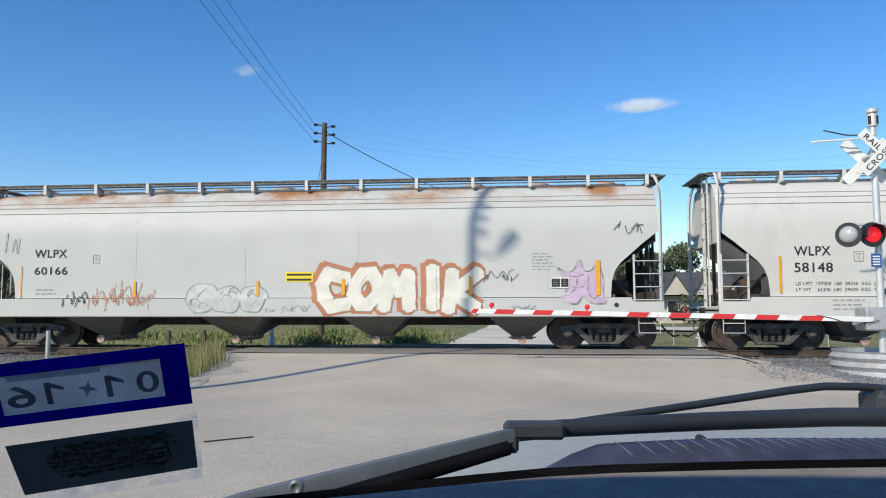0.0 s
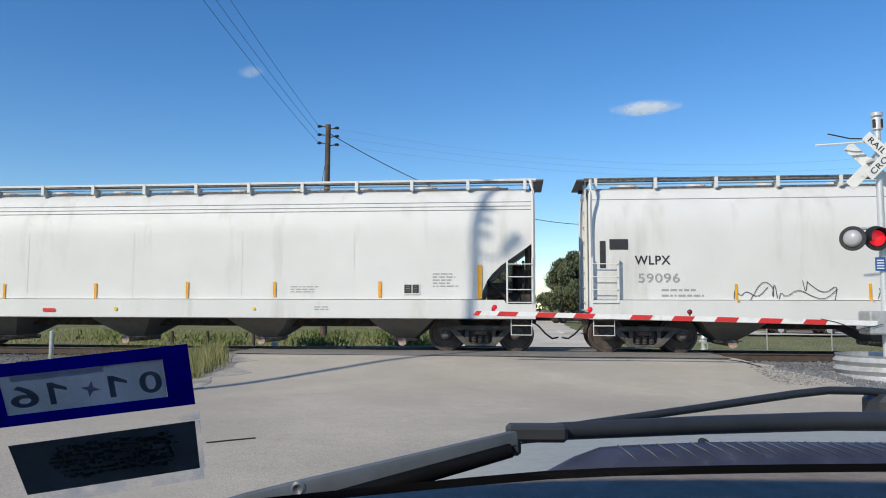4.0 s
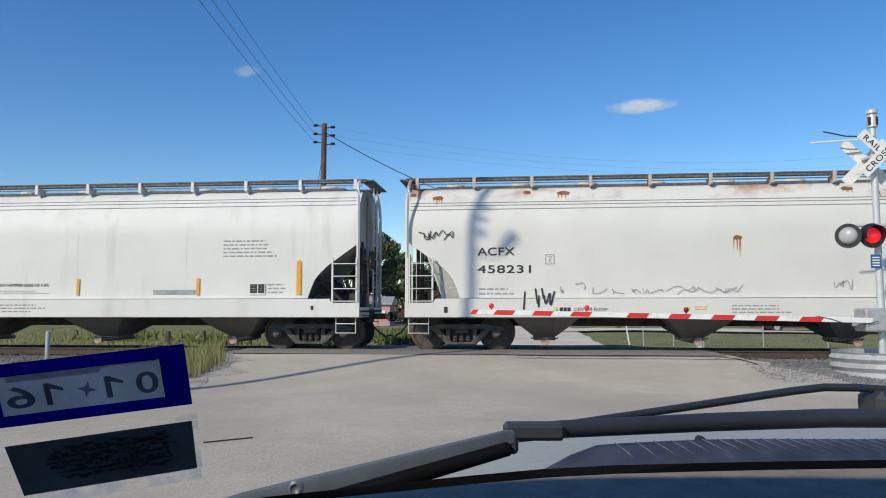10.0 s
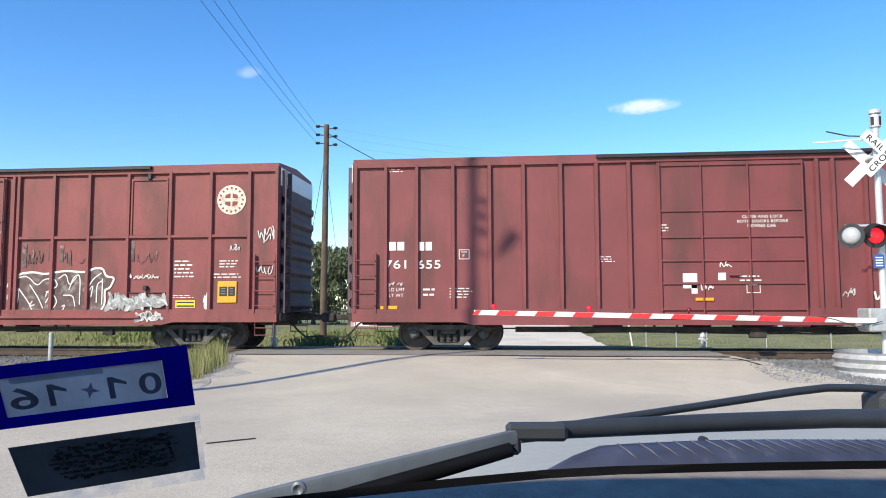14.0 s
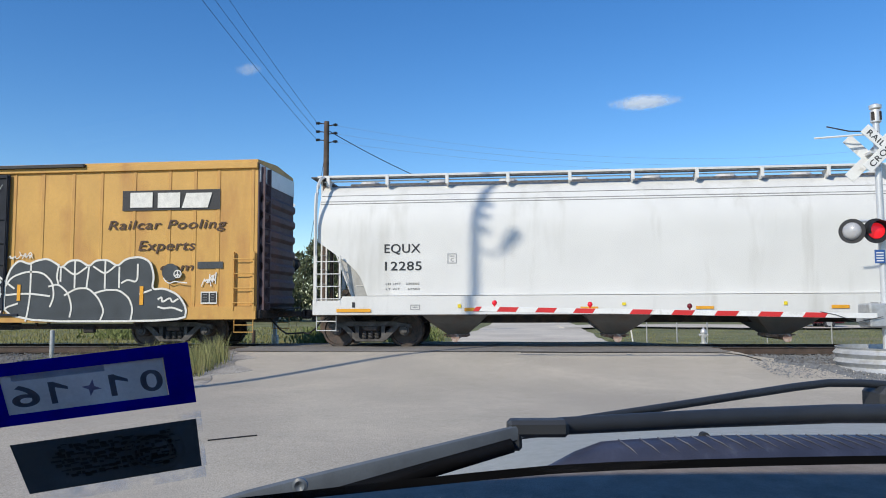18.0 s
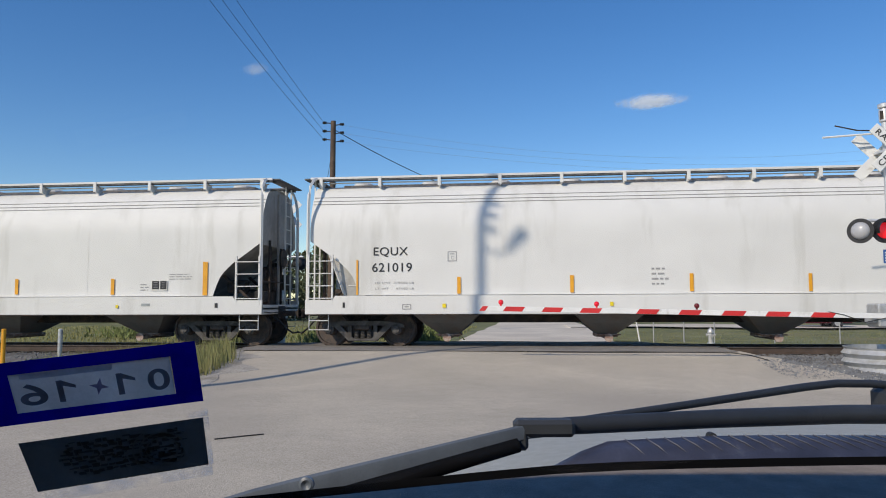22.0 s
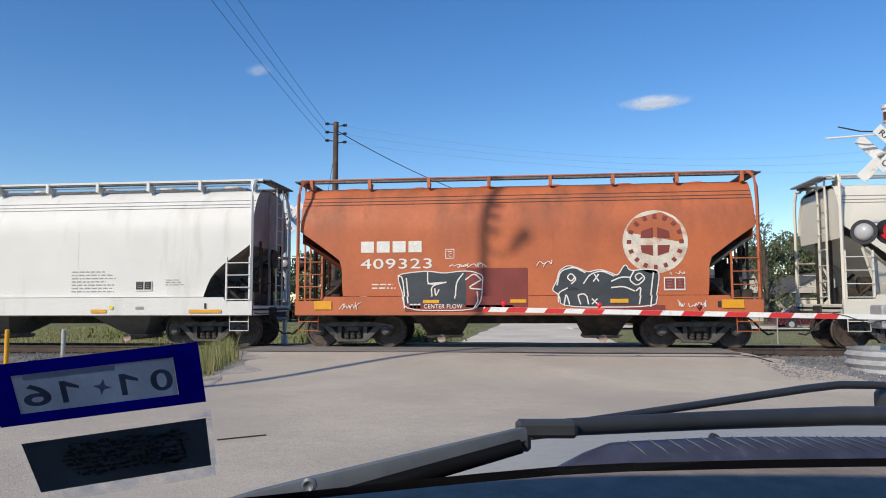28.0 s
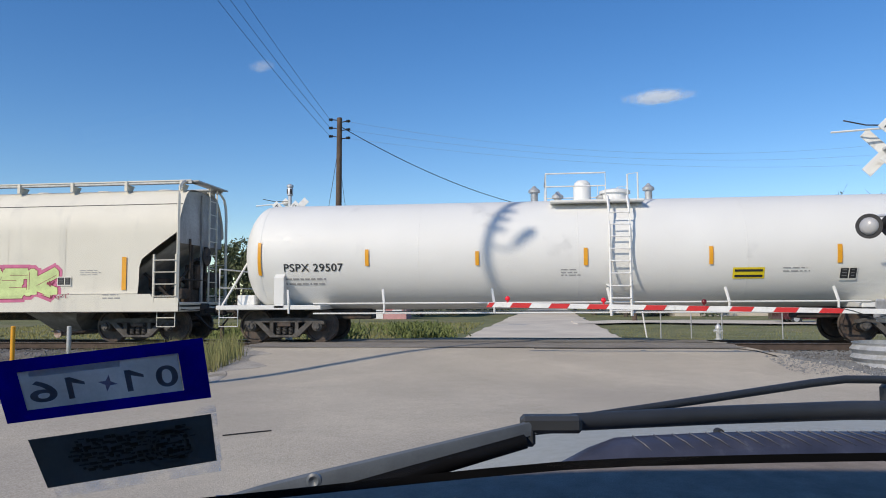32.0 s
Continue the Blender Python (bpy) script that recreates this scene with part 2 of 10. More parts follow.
def road_right(y):
    if y > 2.0:
        return 3.2 + 0.022 * (y - 2)
    if y > -1.5:
        return 4.9 - 1.7 * smooth(-0.5, 2.0, y)
    return 4.9 + 2.6 * smooth(-1.5, -12, y)


GRASS = paint("grass_ground", (0.215, 0.225, 0.09), 0.95, vary=0.35, scale=0.5, bump=0.05, bscale=9, stain=(0.22, 0.19, 0.10), amount=0.32, sscale=0.25, coords="Object")
LAWN = paint("grass_blades", (0.22, 0.23, 0.085), 0.85, vary=0.35, scale=2.0, stain=(0.25, 0.22, 0.09), amount=0.4, sscale=3)
WEED = paint("weed_leaves", (0.17, 0.21, 0.065), 0.85, vary=0.4, scale=2.0)
ASPHALT = paint("worn_asphalt", (0.60, 0.53, 0.42), 0.9, grain=(55, 0.28), vary=0.12, scale=0.35, bump=0.006, bscale=70, stain=(0.46, 0.405, 0.33), amount=0.46, sscale=0.22, spec=0.06)
CONCRETE = paint("pale_road_surface", (0.76, 0.68, 0.55), 0.9, vary=0.08, scale=0.4, grain=(40, 0.15), stain=(0.60, 0.53, 0.43), amount=0.4, sscale=0.25, spec=0.05)
APRON = paint("dark_asphalt_patch", (0.27, 0.245, 0.22), 0.92, grain=(50, 0.3), vary=0.18, scale=0.8, bump=0.008, bscale=60, stain=(0.26, 0.24, 0.21), amount=0.4, sscale=0.7, spec=0.06)
SAND = paint("pale_gravel", (0.48, 0.435, 0.37), 0.95, grain=(30, 0.4), vary=0.25, scale=2.5, bump=0.02, bscale=30, stain=(0.25, 0.21, 0.15), amount=0.35, sscale=1.5)
BALLAST = paint("ballast_bed", (0.21, 0.205, 0.20), 0.95, vary=0.4, scale=6, bump=0.03, bscale=22, stain=(0.10, 0.085, 0.07), amount=0.45, sscale=1.0)
ROCK = paint("ballast_stone", (0.20, 0.205, 0.21), 0.9, vary=0.3, scale=8, per=0.0)
PALEROCK = paint("limestone_chips", (0.58, 0.54, 0.46), 0.9, vary=0.2, scale=6)
RUST = paint("rusty_rail", (0.085, 0.06, 0.047), 0.8, vary=0.3, scale=4, bump=0.003)
WOOD = paint("weathered_pole", (0.14, 0.095, 0.065), 0.85, vary=0.35, scale=3, streak=0.1, stain=(0.07, 0.05, 0.04), amount=0.4, sscale=4, bump=0.006, bscale=30)
TIE = paint("creosoted_wood", (0.075, 0.06, 0.05), 0.9, vary=0.35, scale=4, bump=0.01)
TAR_SHADOW = paint("tar_and_shadow", (0.03, 0.028, 0.027), 0.8, vary=0.2)


def steps(*spans):
    out = []
    for a, b, n in spans:
        out += [a + (b - a) * i / n for i in range(n)]
    return out + [spans[-1][1]]


def build_ground():
    xs = steps((-2500, -200, 8), (-200, -40, 16), (-40, 40, 130), (40, 200, 16), (200, 2500, 8))
    ys = steps((-800, -60, 6), (-60, -20, 10), (-20, 30, 100), (30, 120, 30), (120, 4000, 14))
    mb = MB()
    vs = [(x, y, ground_z(x, y)) for y in ys for x in xs]
    n = len(xs)
    fs = [(j * n + i, j * n + i + 1, (j + 1) * n + i + 1, (j + 1) * n + i) for j in range(len(ys) - 1) for i in range(n - 1)]
    mb.add(vs, fs)
    tagged(part("ground", mb, GRASS, smooth=60), "green and straw-coloured grassy ground reaching the horizon", "ground", kind="structure")


def sheet(name, material, ys, left, right, z, label, n=24, wob=0.0, thick=0.1, category="road"):
    mb, vs = MB(), []
    for j, y in enumerate(ys):
        a, b = left(y), right(y)
        a += wob * noise.noise(Vector((y * 1.7, 1.3, 0)))
        b += wob * noise.noise(Vector((y * 1.7, 7.7, 0)))
        for i in range(n + 1):
            x = a + (b - a) * i / n
            vs.append((x, y, z(x, y)))
    m = n + 1
    fs = [(j * m + i, j * m + i + 1, (j + 1) * m + i + 1, (j + 1) * m + i) for j in range(len(ys) - 1) for i in range(n)]
    k = len(vs)
    for j in range(len(ys)):
        for i in (0, n):
            v = vs[j * m + i]
            vs.append((v[0] + (-0.12 if i == 0 else 0.12), v[1], v[2] - thick))
    for j in range(len(ys) - 1):
        fs.append((j * m, (j + 1) * m, k + 2 * (j + 1), k + 2 * j))
        fs.append((j * m + n, k + 2 * j + 1, k + 2 * (j + 1) + 1, (j + 1) * m + n))
    mb.add(vs, fs)
    return tagged(part(name, mb, material, smooth=40), label, category, kind="structure")


def build_road():
    def uneven(x, y):
        return road_z(y) + 0.012 * noise.noise(Vector((x * 0.5, y * 0.5, 9)))
    ys = steps((-60, -20, 10), (-20, 12, 80), (12, 60, 20), (60, 700, 12))
    sheet("road", ASPHALT, ys, road_left, road_right, uneven, "worn pale asphalt road running across the railway", 40, 0.25, 0.32)
    sheet("far_road", CONCRETE, steps((1.6, 12, 20), (12, 60, 20), (60, 700, 12)), lambda y: road_left(y) + 0.05, lambda y: road_right(y) - 0.05, lambda x, y: uneven(x, y) + 0.02, "pale worn road beyond the railway", 30, 0.25, 0.2)
    # darker strips beside the rails
    sheet("crossing_apron", APRON, steps((-2.9, -0.86, 8)), lambda y: -7.25, lambda y: 4.85, lambda x, y: road_z(y) + 0.016 + 0.01 * noise.noise(Vector((x, y, 2))),
          "dark patched asphalt along the near rail", 40, 0.25, 0.2, "pavement")
    sheet("crossing_infill", APRON, steps((-0.64, 0.64, 4)), lambda y: -7.0, lambda y: 4.6, lambda x, y: 0.012, "dark asphalt infill between the rails", 30, 0.1, 0.2, "pavement")
    # pale gravel shoulder by the tall grass, and under the signal
    sheet("gravel_shoulder", SAND, steps((-12, -2.6, 30)), lambda y: road_left(y) - 1.0, lambda y: road_left(y) + 0.25 + 0.5 * noise.noise(Vector((y * 1.3, 0, 4))),
          lambda x, y: road_z(y) + 0.01 - 0.10 * smooth(0, -1.0, x - road_left(y)) + 0.012 * noise.noise(Vector((x * 3, y * 3, 1))), "pale gravel shoulder at the road's edge", 12, 0.4, 0.1, "shoulder")
    sheet("gravel_apron", SAND, steps((-9.5, -3.9, 24)), lambda y: road_right(y) - 0.3, lambda y: road_right(y) + 5.0,
          lambda x, y: max(ground_z(x, y), road_z(y) - 0.16) + 0.03 + 0.02 * noise.noise(Vector((x * 3, y * 3, 1))), "pale crushed limestone round the crossing signal", 20, 0.3, 0.1, "shoulder")
    sheet("side_street", CONCRETE, steps((24.6, 30.5, 8)), lambda y: 2.6, lambda y: 90.0, lambda x, y: ground_z(x, y) + 0.12, "pale side street beyond the lawn", 60, 0.3, 0.3)
    # a crack sealed with tar, and a shadow drawn as a dark line
    seam = thing("road_crack_and_shadow", "dark tarred crack and drawn-in shadow line on the asphalt road", "crack", (0, 0, 0))
    mb = MB()
    mb.tube([(-2.92, -12.35, road_z(-12.3) + 0.004), (-3.1, -12.5, road_z(-12.4) + 0.006), (-3.34, -12.69, road_z(-12.6) + 0.004)], 0.008, 5)
    part("tar_line", mb, TAR_SHADOW, seam)
    # thin cast shadow along the apron, drawn in as a dark tube
    mb = MB()
    mb.tube([(x, y, road_z(y) + 0.006) for x, y in ((0.0, -2.95), (1.2, -2.99), (2.6, -3.02), (3.8, -3.05), (4.6, -3.12), (4.85, -3.5), (5.0, -4.3))], 0.013, 5)
    part("tar_line", mb, TAR_SHADOW, seam)


def build_track():
    track = thing("railway_track", "rusty steel rails on dark wooden ties in grey ballast", "track", kind="structure")
    mb = MB()
    prof = [(-3.6, -0.5), (-2.0, -0.20), (2.0, -0.20), (3.6, -0.5)]
    for x0, x1 in ((-160, -7.3), (4.95, 160)):
        xs = steps((x0, x1, 40))
        vs = [(x, y, z + 0.03 * noise.noise(Vector((x, y * 2, 5)))) for x in xs for y, z in prof]
        mb.add(vs, [(i * 4 + k, i * 4 + k + 1, (i + 1) * 4 + k + 1, (i + 1) * 4 + k) for i in range(len(xs) - 1) for k in range(3)])
    part("ballast", mb, BALLAST, track, "grey crushed stone bed")
    for y in (-0.755, 0.755):
        r = MB().prism([(y - 0.07, -0.17), (y + 0.07, -0.17), (y + 0.07, -0.15), (y + 0.012, -0.13), (y + 0.012, -0.045), (y + 0.036, -0.03), (y + 0.036, -0.002), (y - 0.036, -0.002), (y - 0.036, -0.03), (y - 0.012, -0.045), (y - 0.012, -0.13), (y - 0.07, -0.15)], -160, 160, "x")
        part("rail", r, RUST, track)
        part("rail_head", MB().box(-160, 160, y - 0.03, y + 0.03, -0.003, 0.0), TREAD, track, "bright worn running surface")
    tie = stock("tie", lambda: MB().box(-0.115, 0.115, -1.3, 1.3, -0.33, -0.172, 0.012).mesh("tie", TIE))
    for i in range(-60, 60):
        x = i * 0.54
        if x < -7.5 or x > 5.1:
            part("tie", tie, TIE, track, at=pose(x, random.uniform(-0.04, 0.04), 0, 0, 0, random.uniform(-1, 1)))
    # loose ballast near the crossing
    rnd = random.Random(4)
    for nm, mat, n, box, lab in (("ballast_stones", ROCK, 5200, (5.0, 13.5, -4.4, -0.9), "grey broken ballast stones beside the rail"), ("ballast_stones", ROCK, 900, (-15, -8.2, -4.4, -0.9), "grey broken ballast stones beside the rail"),
                                 ("loose_gravel", ROCK, 2600, (4.75, 7.4, -6.3, -4.1), "grey gravel spilled over the road's edge"),
                                 ("limestone_chips", PALEROCK, 700, (5.6, 10.0, -8.2, -4.3), "pale limestone chips scattered by the signal")):
        mb = MB()
        for i in range(n):
            x, y = rnd.uniform(box[0], box[1]), rnd.uniform(box[2], box[3])
            s = rnd.uniform(0.02, 0.045) * (0.8 if nm == "limestone_chips" else 1)
            if nm == "ballast_stones":
                z = -0.20 - 0.1875 * max(0, -y - 2.0) + 0.01
            else:
                z = max(ground_z(x, y), road_z(y) - 0.16) + 0.045
            q = Euler((rnd.uniform(0, 6), rnd.uniform(0, 6), rnd.uniform(0, 6))).to_matrix()
            c = [q @ Vector(p) * s * rnd.uniform(0.7, 1.2) for p in ((1, 0, 0), (-1, 0, 0), (0, 1, 0), (0, -1, 0), (0, 0, 0.8), (0, 0, -0.8))]
            mb.add([(x + p.x, y + p.y, z + p.z) for p in c], [(0, 2, 4), (2, 1, 4), (1, 3, 4), (3, 0, 4), (2, 0, 5), (1, 2, 5), (3, 1, 5), (0, 3, 5)])
        tagged(part(nm, mb, mat), lab, "stones", kind="stuff")


def blades(name, label, spots, material, rnd, low, high, width, lean=0.5, group=""):
    """Grass or weeds: many narrow bent blades."""
    mb = MB()
    for x, y, z in spots:
        h, a = rnd.uniform(low, high), rnd.uniform(0, 6.3)
        dx, dy = math.cos(a) * lean * h * rnd.random(), math.sin(a) * lean * h * rnd.random()
        w = width * rnd.uniform(0.6, 1.3)
        b = rnd.uniform(-0.9, 0.9)
        wx, wy = math.cos(b) * w, math.sin(b) * w
        mb.add([(x - wx, y - wy, z), (x + wx, y + wy, z), (x + dx * 0.4 + wx * 0.7, y + dy * 0.4 + wy * 0.7, z + h * 0.6), (x + dx * 0.4 - wx * 0.7, y + dy * 0.4 - wy * 0.7, z + h * 0.6), (x + dx, y + dy, z + h)],
               [(0, 1, 2, 3), (3, 2, 4)])
    me = bpy.data.meshes.new(name)
    me.from_pydata(mb.v, [], mb.f)
    me.materials.append(material)
    return tagged(part(name, me, material), label, "grass", group, "stuff")


def grass_edge(y):
    return -7.5 + 1.25 * smooth(-2.0, -5.2, y) - 0.3 * smooth(-6.5, -8.5, y)


def build_grass():
    rnd = random.Random(7)
    spots = []
    while len(spots) < 4600:
        x, y = rnd.uniform(-9.3, -6.2), rnd.uniform(-7.5, -2.6)
        if noise.noise(Vector((x * 0.8, y * 0.8, 2))) < -0.3 or x > grass_edge(y) - 0.5 * rnd.random() ** 2:
            continue
        spots.append((x, y, ground_z(x, y)))
    blades("tall_grass", "tall green and yellowish grass beside the road", spots, LAWN, rnd, 0.25, 0.7, 0.009)
    spots = []
    for i in range(16000):
        x, y = rnd.uniform(-32, -3.2), 3.4 + 26 * rnd.random() ** 1.4
        spots.append((x, y, ground_z(x, y)))
    blades("meadow_grass", "green meadow grass behind the railway", spots, LAWN, rnd, 0.04, 0.16, 0.024)
    spots = []
    for i in range(9000):
        x, y = rnd.uniform(3.4, 26), 3.4 + 20 * rnd.random() ** 1.4
        spots.append((x, y, ground_z(x, y)))
    blades("lawn_grass", "short mown grass behind the railway", spots, LAWN, rnd, 0.015, 0.045, 0.02)
    # leafy weeds along the left verge of the far road
    spots = []
    for cx, cy, n, r in ((-4.3, 9, 700, 1.0), (-5.2, 13, 700, 1.3), (-7.5, 7, 500, 1.0), (-4.0, 6.0, 300, 0.6), (-6.5, 18, 700, 1.6), (-12.5, 9, 500, 1.2), (-18, 12, 600, 1.6), (-9.6, 16, 500, 1.3)):
        for i in range(n):
            x, y = rnd.gauss(cx, r * 0.5), rnd.gauss(cy, r * 0.5)
            spots.append((x, y, ground_z(x, y) + rnd.uniform(0, 0.35)))
    blades("weeds", "leafy green weeds along the road verge", spots, WEED, rnd, 0.08, 0.3, 0.035, 1.2)


build_ground()
build_road()
build_track()
build_grass()

# ---- train ----
def paintwork(name, color, rust=0.0, **kw):
    base = dict(rough=0.6, vary=0.035, scale=0.8, bump=0.004, bscale=1.6)
    base.update(kw)
    return paint(name, color, stain=(0.36, 0.17, 0.075) if rust else (0.5, 0.49, 0.45), amount=rust or 0.2, sscale=0.7 if rust else 1.1, streak=1.6 if rust else 0.15,
                 band=(3.7, 4.1) if rust else None, **base)


def wheelset():
    mb = MB()
    for s in (-1, 1):
        mb.lathe([(0.10, s * 0.70), (0.16, s * 0.68), (0.36, s * 0.72), (0.40, s * 0.665), (0.485, s * 0.66), (0.485, s * 0.69), (0.457, s * 0.705), (0.45, s * 0.80), (0.40, s * 0.80), (0.385, s * 0.765), (0.17, s * 0.75), (0.14, s * 0.82), (0.09, s * 0.83)], 36)
        for k in range(3):
            a = k * 2.094
            mb.rod((0.27 * math.cos(a), s * 0.70, 0.27 * math.sin(a)), (0.27 * math.cos(a), s * 0.765, 0.27 * math.sin(a)), 0.02, 6)
    mb.rod((0, -0.95, 0), (0, 0.95, 0), 0.08, 12)
    return mb.mesh("wheelset", RIM, 35)


def side_frame():
    mb = MB()
    # cast frame: top chord, pedestals, diagonal arms and bottom chord round a spring opening
    top = [(-1.12, 0.50), (-1.10, 0.60), (-0.62, 0.68), (0.62, 0.68), (1.10, 0.60), (1.12, 0.50), (0.78, 0.52), (0.70, 0.56), (-0.70, 0.56), (-0.78, 0.52)]
    mb.prism(top, -1.12, -0.96)
    for s in (-1, 1):
        mb.prism([(s * 0.80, 0.56), (s * 0.64, 0.58), (s * 0.22, 0.20), (s * 0.34, 0.16), (s * 0.42, 0.19)], -1.13, -0.97)
        mb.prism([(s * 0.30, 0.58), (s * 0.40, 0.58), (s * 0.40, 0.34), (s * 0.30, 0.24)], -1.12, -0.96)
        mb.box(s * 0.915 - 0.14, s * 0.915 + 0.14, -1.10, -0.93, 0.50, 0.60, 0.02)
    mb.box(-0.40, 0.40, -1.14, -0.92, 0.15, 0.215, 0.02)
    return mb.mesh("side_frame", TRUCK, 30)


def bearing():
    mb = MB().lathe([(0.02, -1.20), (0.09, -1.195), (0.10, -1.15), (0.135, -1.14), (0.135, -0.93), (0.10, -0.92)], 16)
    for k in range(3):
        a = k * 2.094 + 0.5
        mb.rod((0.055 * math.cos(a), -1.215, 0.055 * math.sin(a)), (0.055 * math.cos(a), -1.19, 0.055 * math.sin(a)), 0.016, 6)
    return mb.mesh("bearing_cap", TRUCK, 35)


def spring():
    pts = [(0.055 * math.cos(t * 0.785), 0.055 * math.sin(t * 0.785), t * 0.0048) for t in range(0, 44)]
    return MB().tube(pts, 0.014, 5).mesh("spring", TRUCK, 40)


def bolster():
    mb = MB().box(-0.24, 0.24, -1.06, 1.06, 0.44, 0.62, 0.03).box(-0.19, 0.19, -1.13, 1.13, 0.44, 0.56, 0.02).rod((0, 0, 0.6), (0, 0, 0.86), 0.22, 14)
    for s in (-1, 1):
        mb.box(-0.08, 0.08, s * 0.66 - 0.1, s * 0.66 + 0.1, 0.6, 0.72, 0.01)
        mb.box(s * 0.42 - 0.04, s * 0.42 + 0.04, -0.8, 0.8, 0.36, 0.46, 0.01)
    mb.box(-0.32, 0.32, -0.94, -0.86, 0.19, 0.60).box(-0.32, 0.32, 0.86, 0.94, 0.19, 0.60)
    return mb.mesh("truck", RIM, 30)


WHEELS = []


def truck(parent, x, car):
    t = part("truck", stock("bolster", bolster), None, parent, "grimy cast steel truck", at=(x, 0, 0))
    for s in (-0.9145, 0.9145):
        w = part("wheelset", stock("wheelset", wheelset), None, t, "dark worn steel wheels on one axle", at=(s, 0, 0.457))
        WHEELS.append((w, car, x + s, s))
    for s in (1, -1):
        turn = pose(0, 0, 0, 0, 0, 0 if s > 0 else 180)
        part("side_frame", stock("side_frame", side_frame), None, t, at=turn)
        for k in (-0.9145, 0.9145):
            part("bearing_cap", stock("bearing", bearing), None, t, at=turn @ pose(k, 0, 0.457))
        if s > 0:
            for k in (-0.17, 0, 0.17):
                part("spring", stock("spring", spring), None, t, at=turn @ pose(k, -1.05, 0.215))
    return t


def coupler(parent, x, s, long=0.55):
    mb = MB().box(min(x, x + s * long), max(x, x + s * long), -0.075, 0.075, 0.80, 0.95, 0.02)
    e = x + s * long
    mb.box(min(e - s * 0.04, e + s * 0.16), max(e - s * 0.04, e + s * 0.16), -0.16, 0.14, 0.74, 1.0, 0.05)
    mb.box(min(x - s * 0.35, x + s * 0.04), max(x - s * 0.35, x + s * 0.04), -0.28, 0.28, 0.72, 1.08, 0.03)
    c = part("coupler", mb, DARK, parent, "dark steel coupler")
    pts = [(x - s * 0.1, -0.42, 0.80), (x + s * 0.1, -0.43, 0.66), (x + s * 0.28, -0.40, 0.46), (x + s * 0.46, -0.36, 0.33), (x + s * (long + 0.10), -0.3, 0.36)]
    part("air_hose", MB().tube(pts, 0.026, 6), RUBBER, c, "hanging black rubber air hose", 60)
    lever = MB().tube([(x - s * 0.02, -1.45, 0.93), (x + s * 0.1, -1.1, 0.9), (x + s * 0.1, -0.2, 0.92)], 0.014, 5)
    part("uncoupling_lever", lever, DARK, c, "")


def ladder(name, parent, x0, x1, y, z0, z1, n, material, r=0.014):
    l = part(name, MB().box(x0 - 0.022, x0 + 0.022, y - 0.03, y + 0.03, z0, z1).box(x1 - 0.022, x1 + 0.022, y - 0.03, y + 0.03, z0, z1), material, parent)
    for i in range(n):
        z = z0 + (z1 - z0) * (i + 0.5) / n
        rung = stock(("rung", round(x1 - x0, 3), r, material.name), lambda: MB().rod((0, 0, 0), (x1 - x0, 0, 0), r, 6).mesh("rung", material))
        part("rung", rung, None, l, at=(x0, y - 0.05, z))
    return l


def step_stirrup(parent, x0, x1, y, z, material, drop=0.46):
    mb = MB().tube([(x0, y, z), (x0, y, z - drop), (x1, y, z - drop), (x1, y, z)], 0.016, 5).rod((x0, y, z - drop * 0.48), (x1, y, z - drop * 0.48), 0.014, 5)
    part("step", mb, material, parent)


SILL_TOP = 1.345


def hop_y(z):
    """Half width of a hopper at height z: upright sides under a round shoulder."""
    if z < SILL_TOP:
        return 1.603
    return 1.45 - 0.35 * max(0, z - 3.05) ** 2 - 2.0 * max(0, z - 4.1) ** 2


class Flat:
    """Paint marks on a car's side: polygons in (x, z), laid on the surface."""

    def __init__(self, half, lift=0.006):
        self.half, self.lift, self.mb = half, lift, MB()

    def poly(self, pts):
        zs = [z for _, z in pts]
        if self.half is hop_y and min(zs) < SILL_TOP < max(zs):
            # a mark that runs from the side down over the sill is laid on in two pieces
            for way in (-1, 1):
                edge, out = SILL_TOP + way * 0.0005, []
                for (x0, z0), (x1, z1) in zip(pts, pts[1:] + pts[:1]):
                    a, b = (z0 - edge) * way, (z1 - edge) * way
                    if a >= 0:
                        out.append((x0, z0))
                    if a * b < 0:
                        out.append((x0 + (x1 - x0) * a / (a - b), edge))
                if len(out) > 2:
                    self.poly(out)
            return self
        self.mb.add([(x, -self.half(z) - self.lift, z) for x, z in pts], [tuple(range(len(pts)))])
        return self

    def bar(self, x0, x1, z0, z1):
        return self.poly([(x0, z0), (x1, z0), (x1, z1), (x0, z1)])

    def line(self, pts, w):
        for (x0, z0), (x1, z1) in zip(pts, pts[1:]):
            d = math.hypot(x1 - x0, z1 - z0) or 1
            nx, nz = -(z1 - z0) / d * w / 2, (x1 - x0) / d * w / 2
            ex, ez = (x1 - x0) / d * w * 0.3, (z1 - z0) / d * w * 0.3
            self.poly([(x0 + nx - ex, z0 + nz - ez), (x0 - nx - ex, z0 - nz - ez), (x1 - nx + ex, z1 - nz + ez), (x1 + nx + ex, z1 + nz + ez)])
        return self

    def mesh(self, name, material):
        me = bpy.data.meshes.new(name)
        me.from_pydata(self.mb.v, [], self.mb.f)
        me.materials.append(material)
        return me


MARK_SHIFT = {}  # how far a car's painted marks lie from where its middle would put them


def mark(name, flat, material, car, label=""):
    return part(name, flat.mesh(name, material), material, car, label, at=(MARK_SHIFT.get(car.name, 0.0), 0, 0))


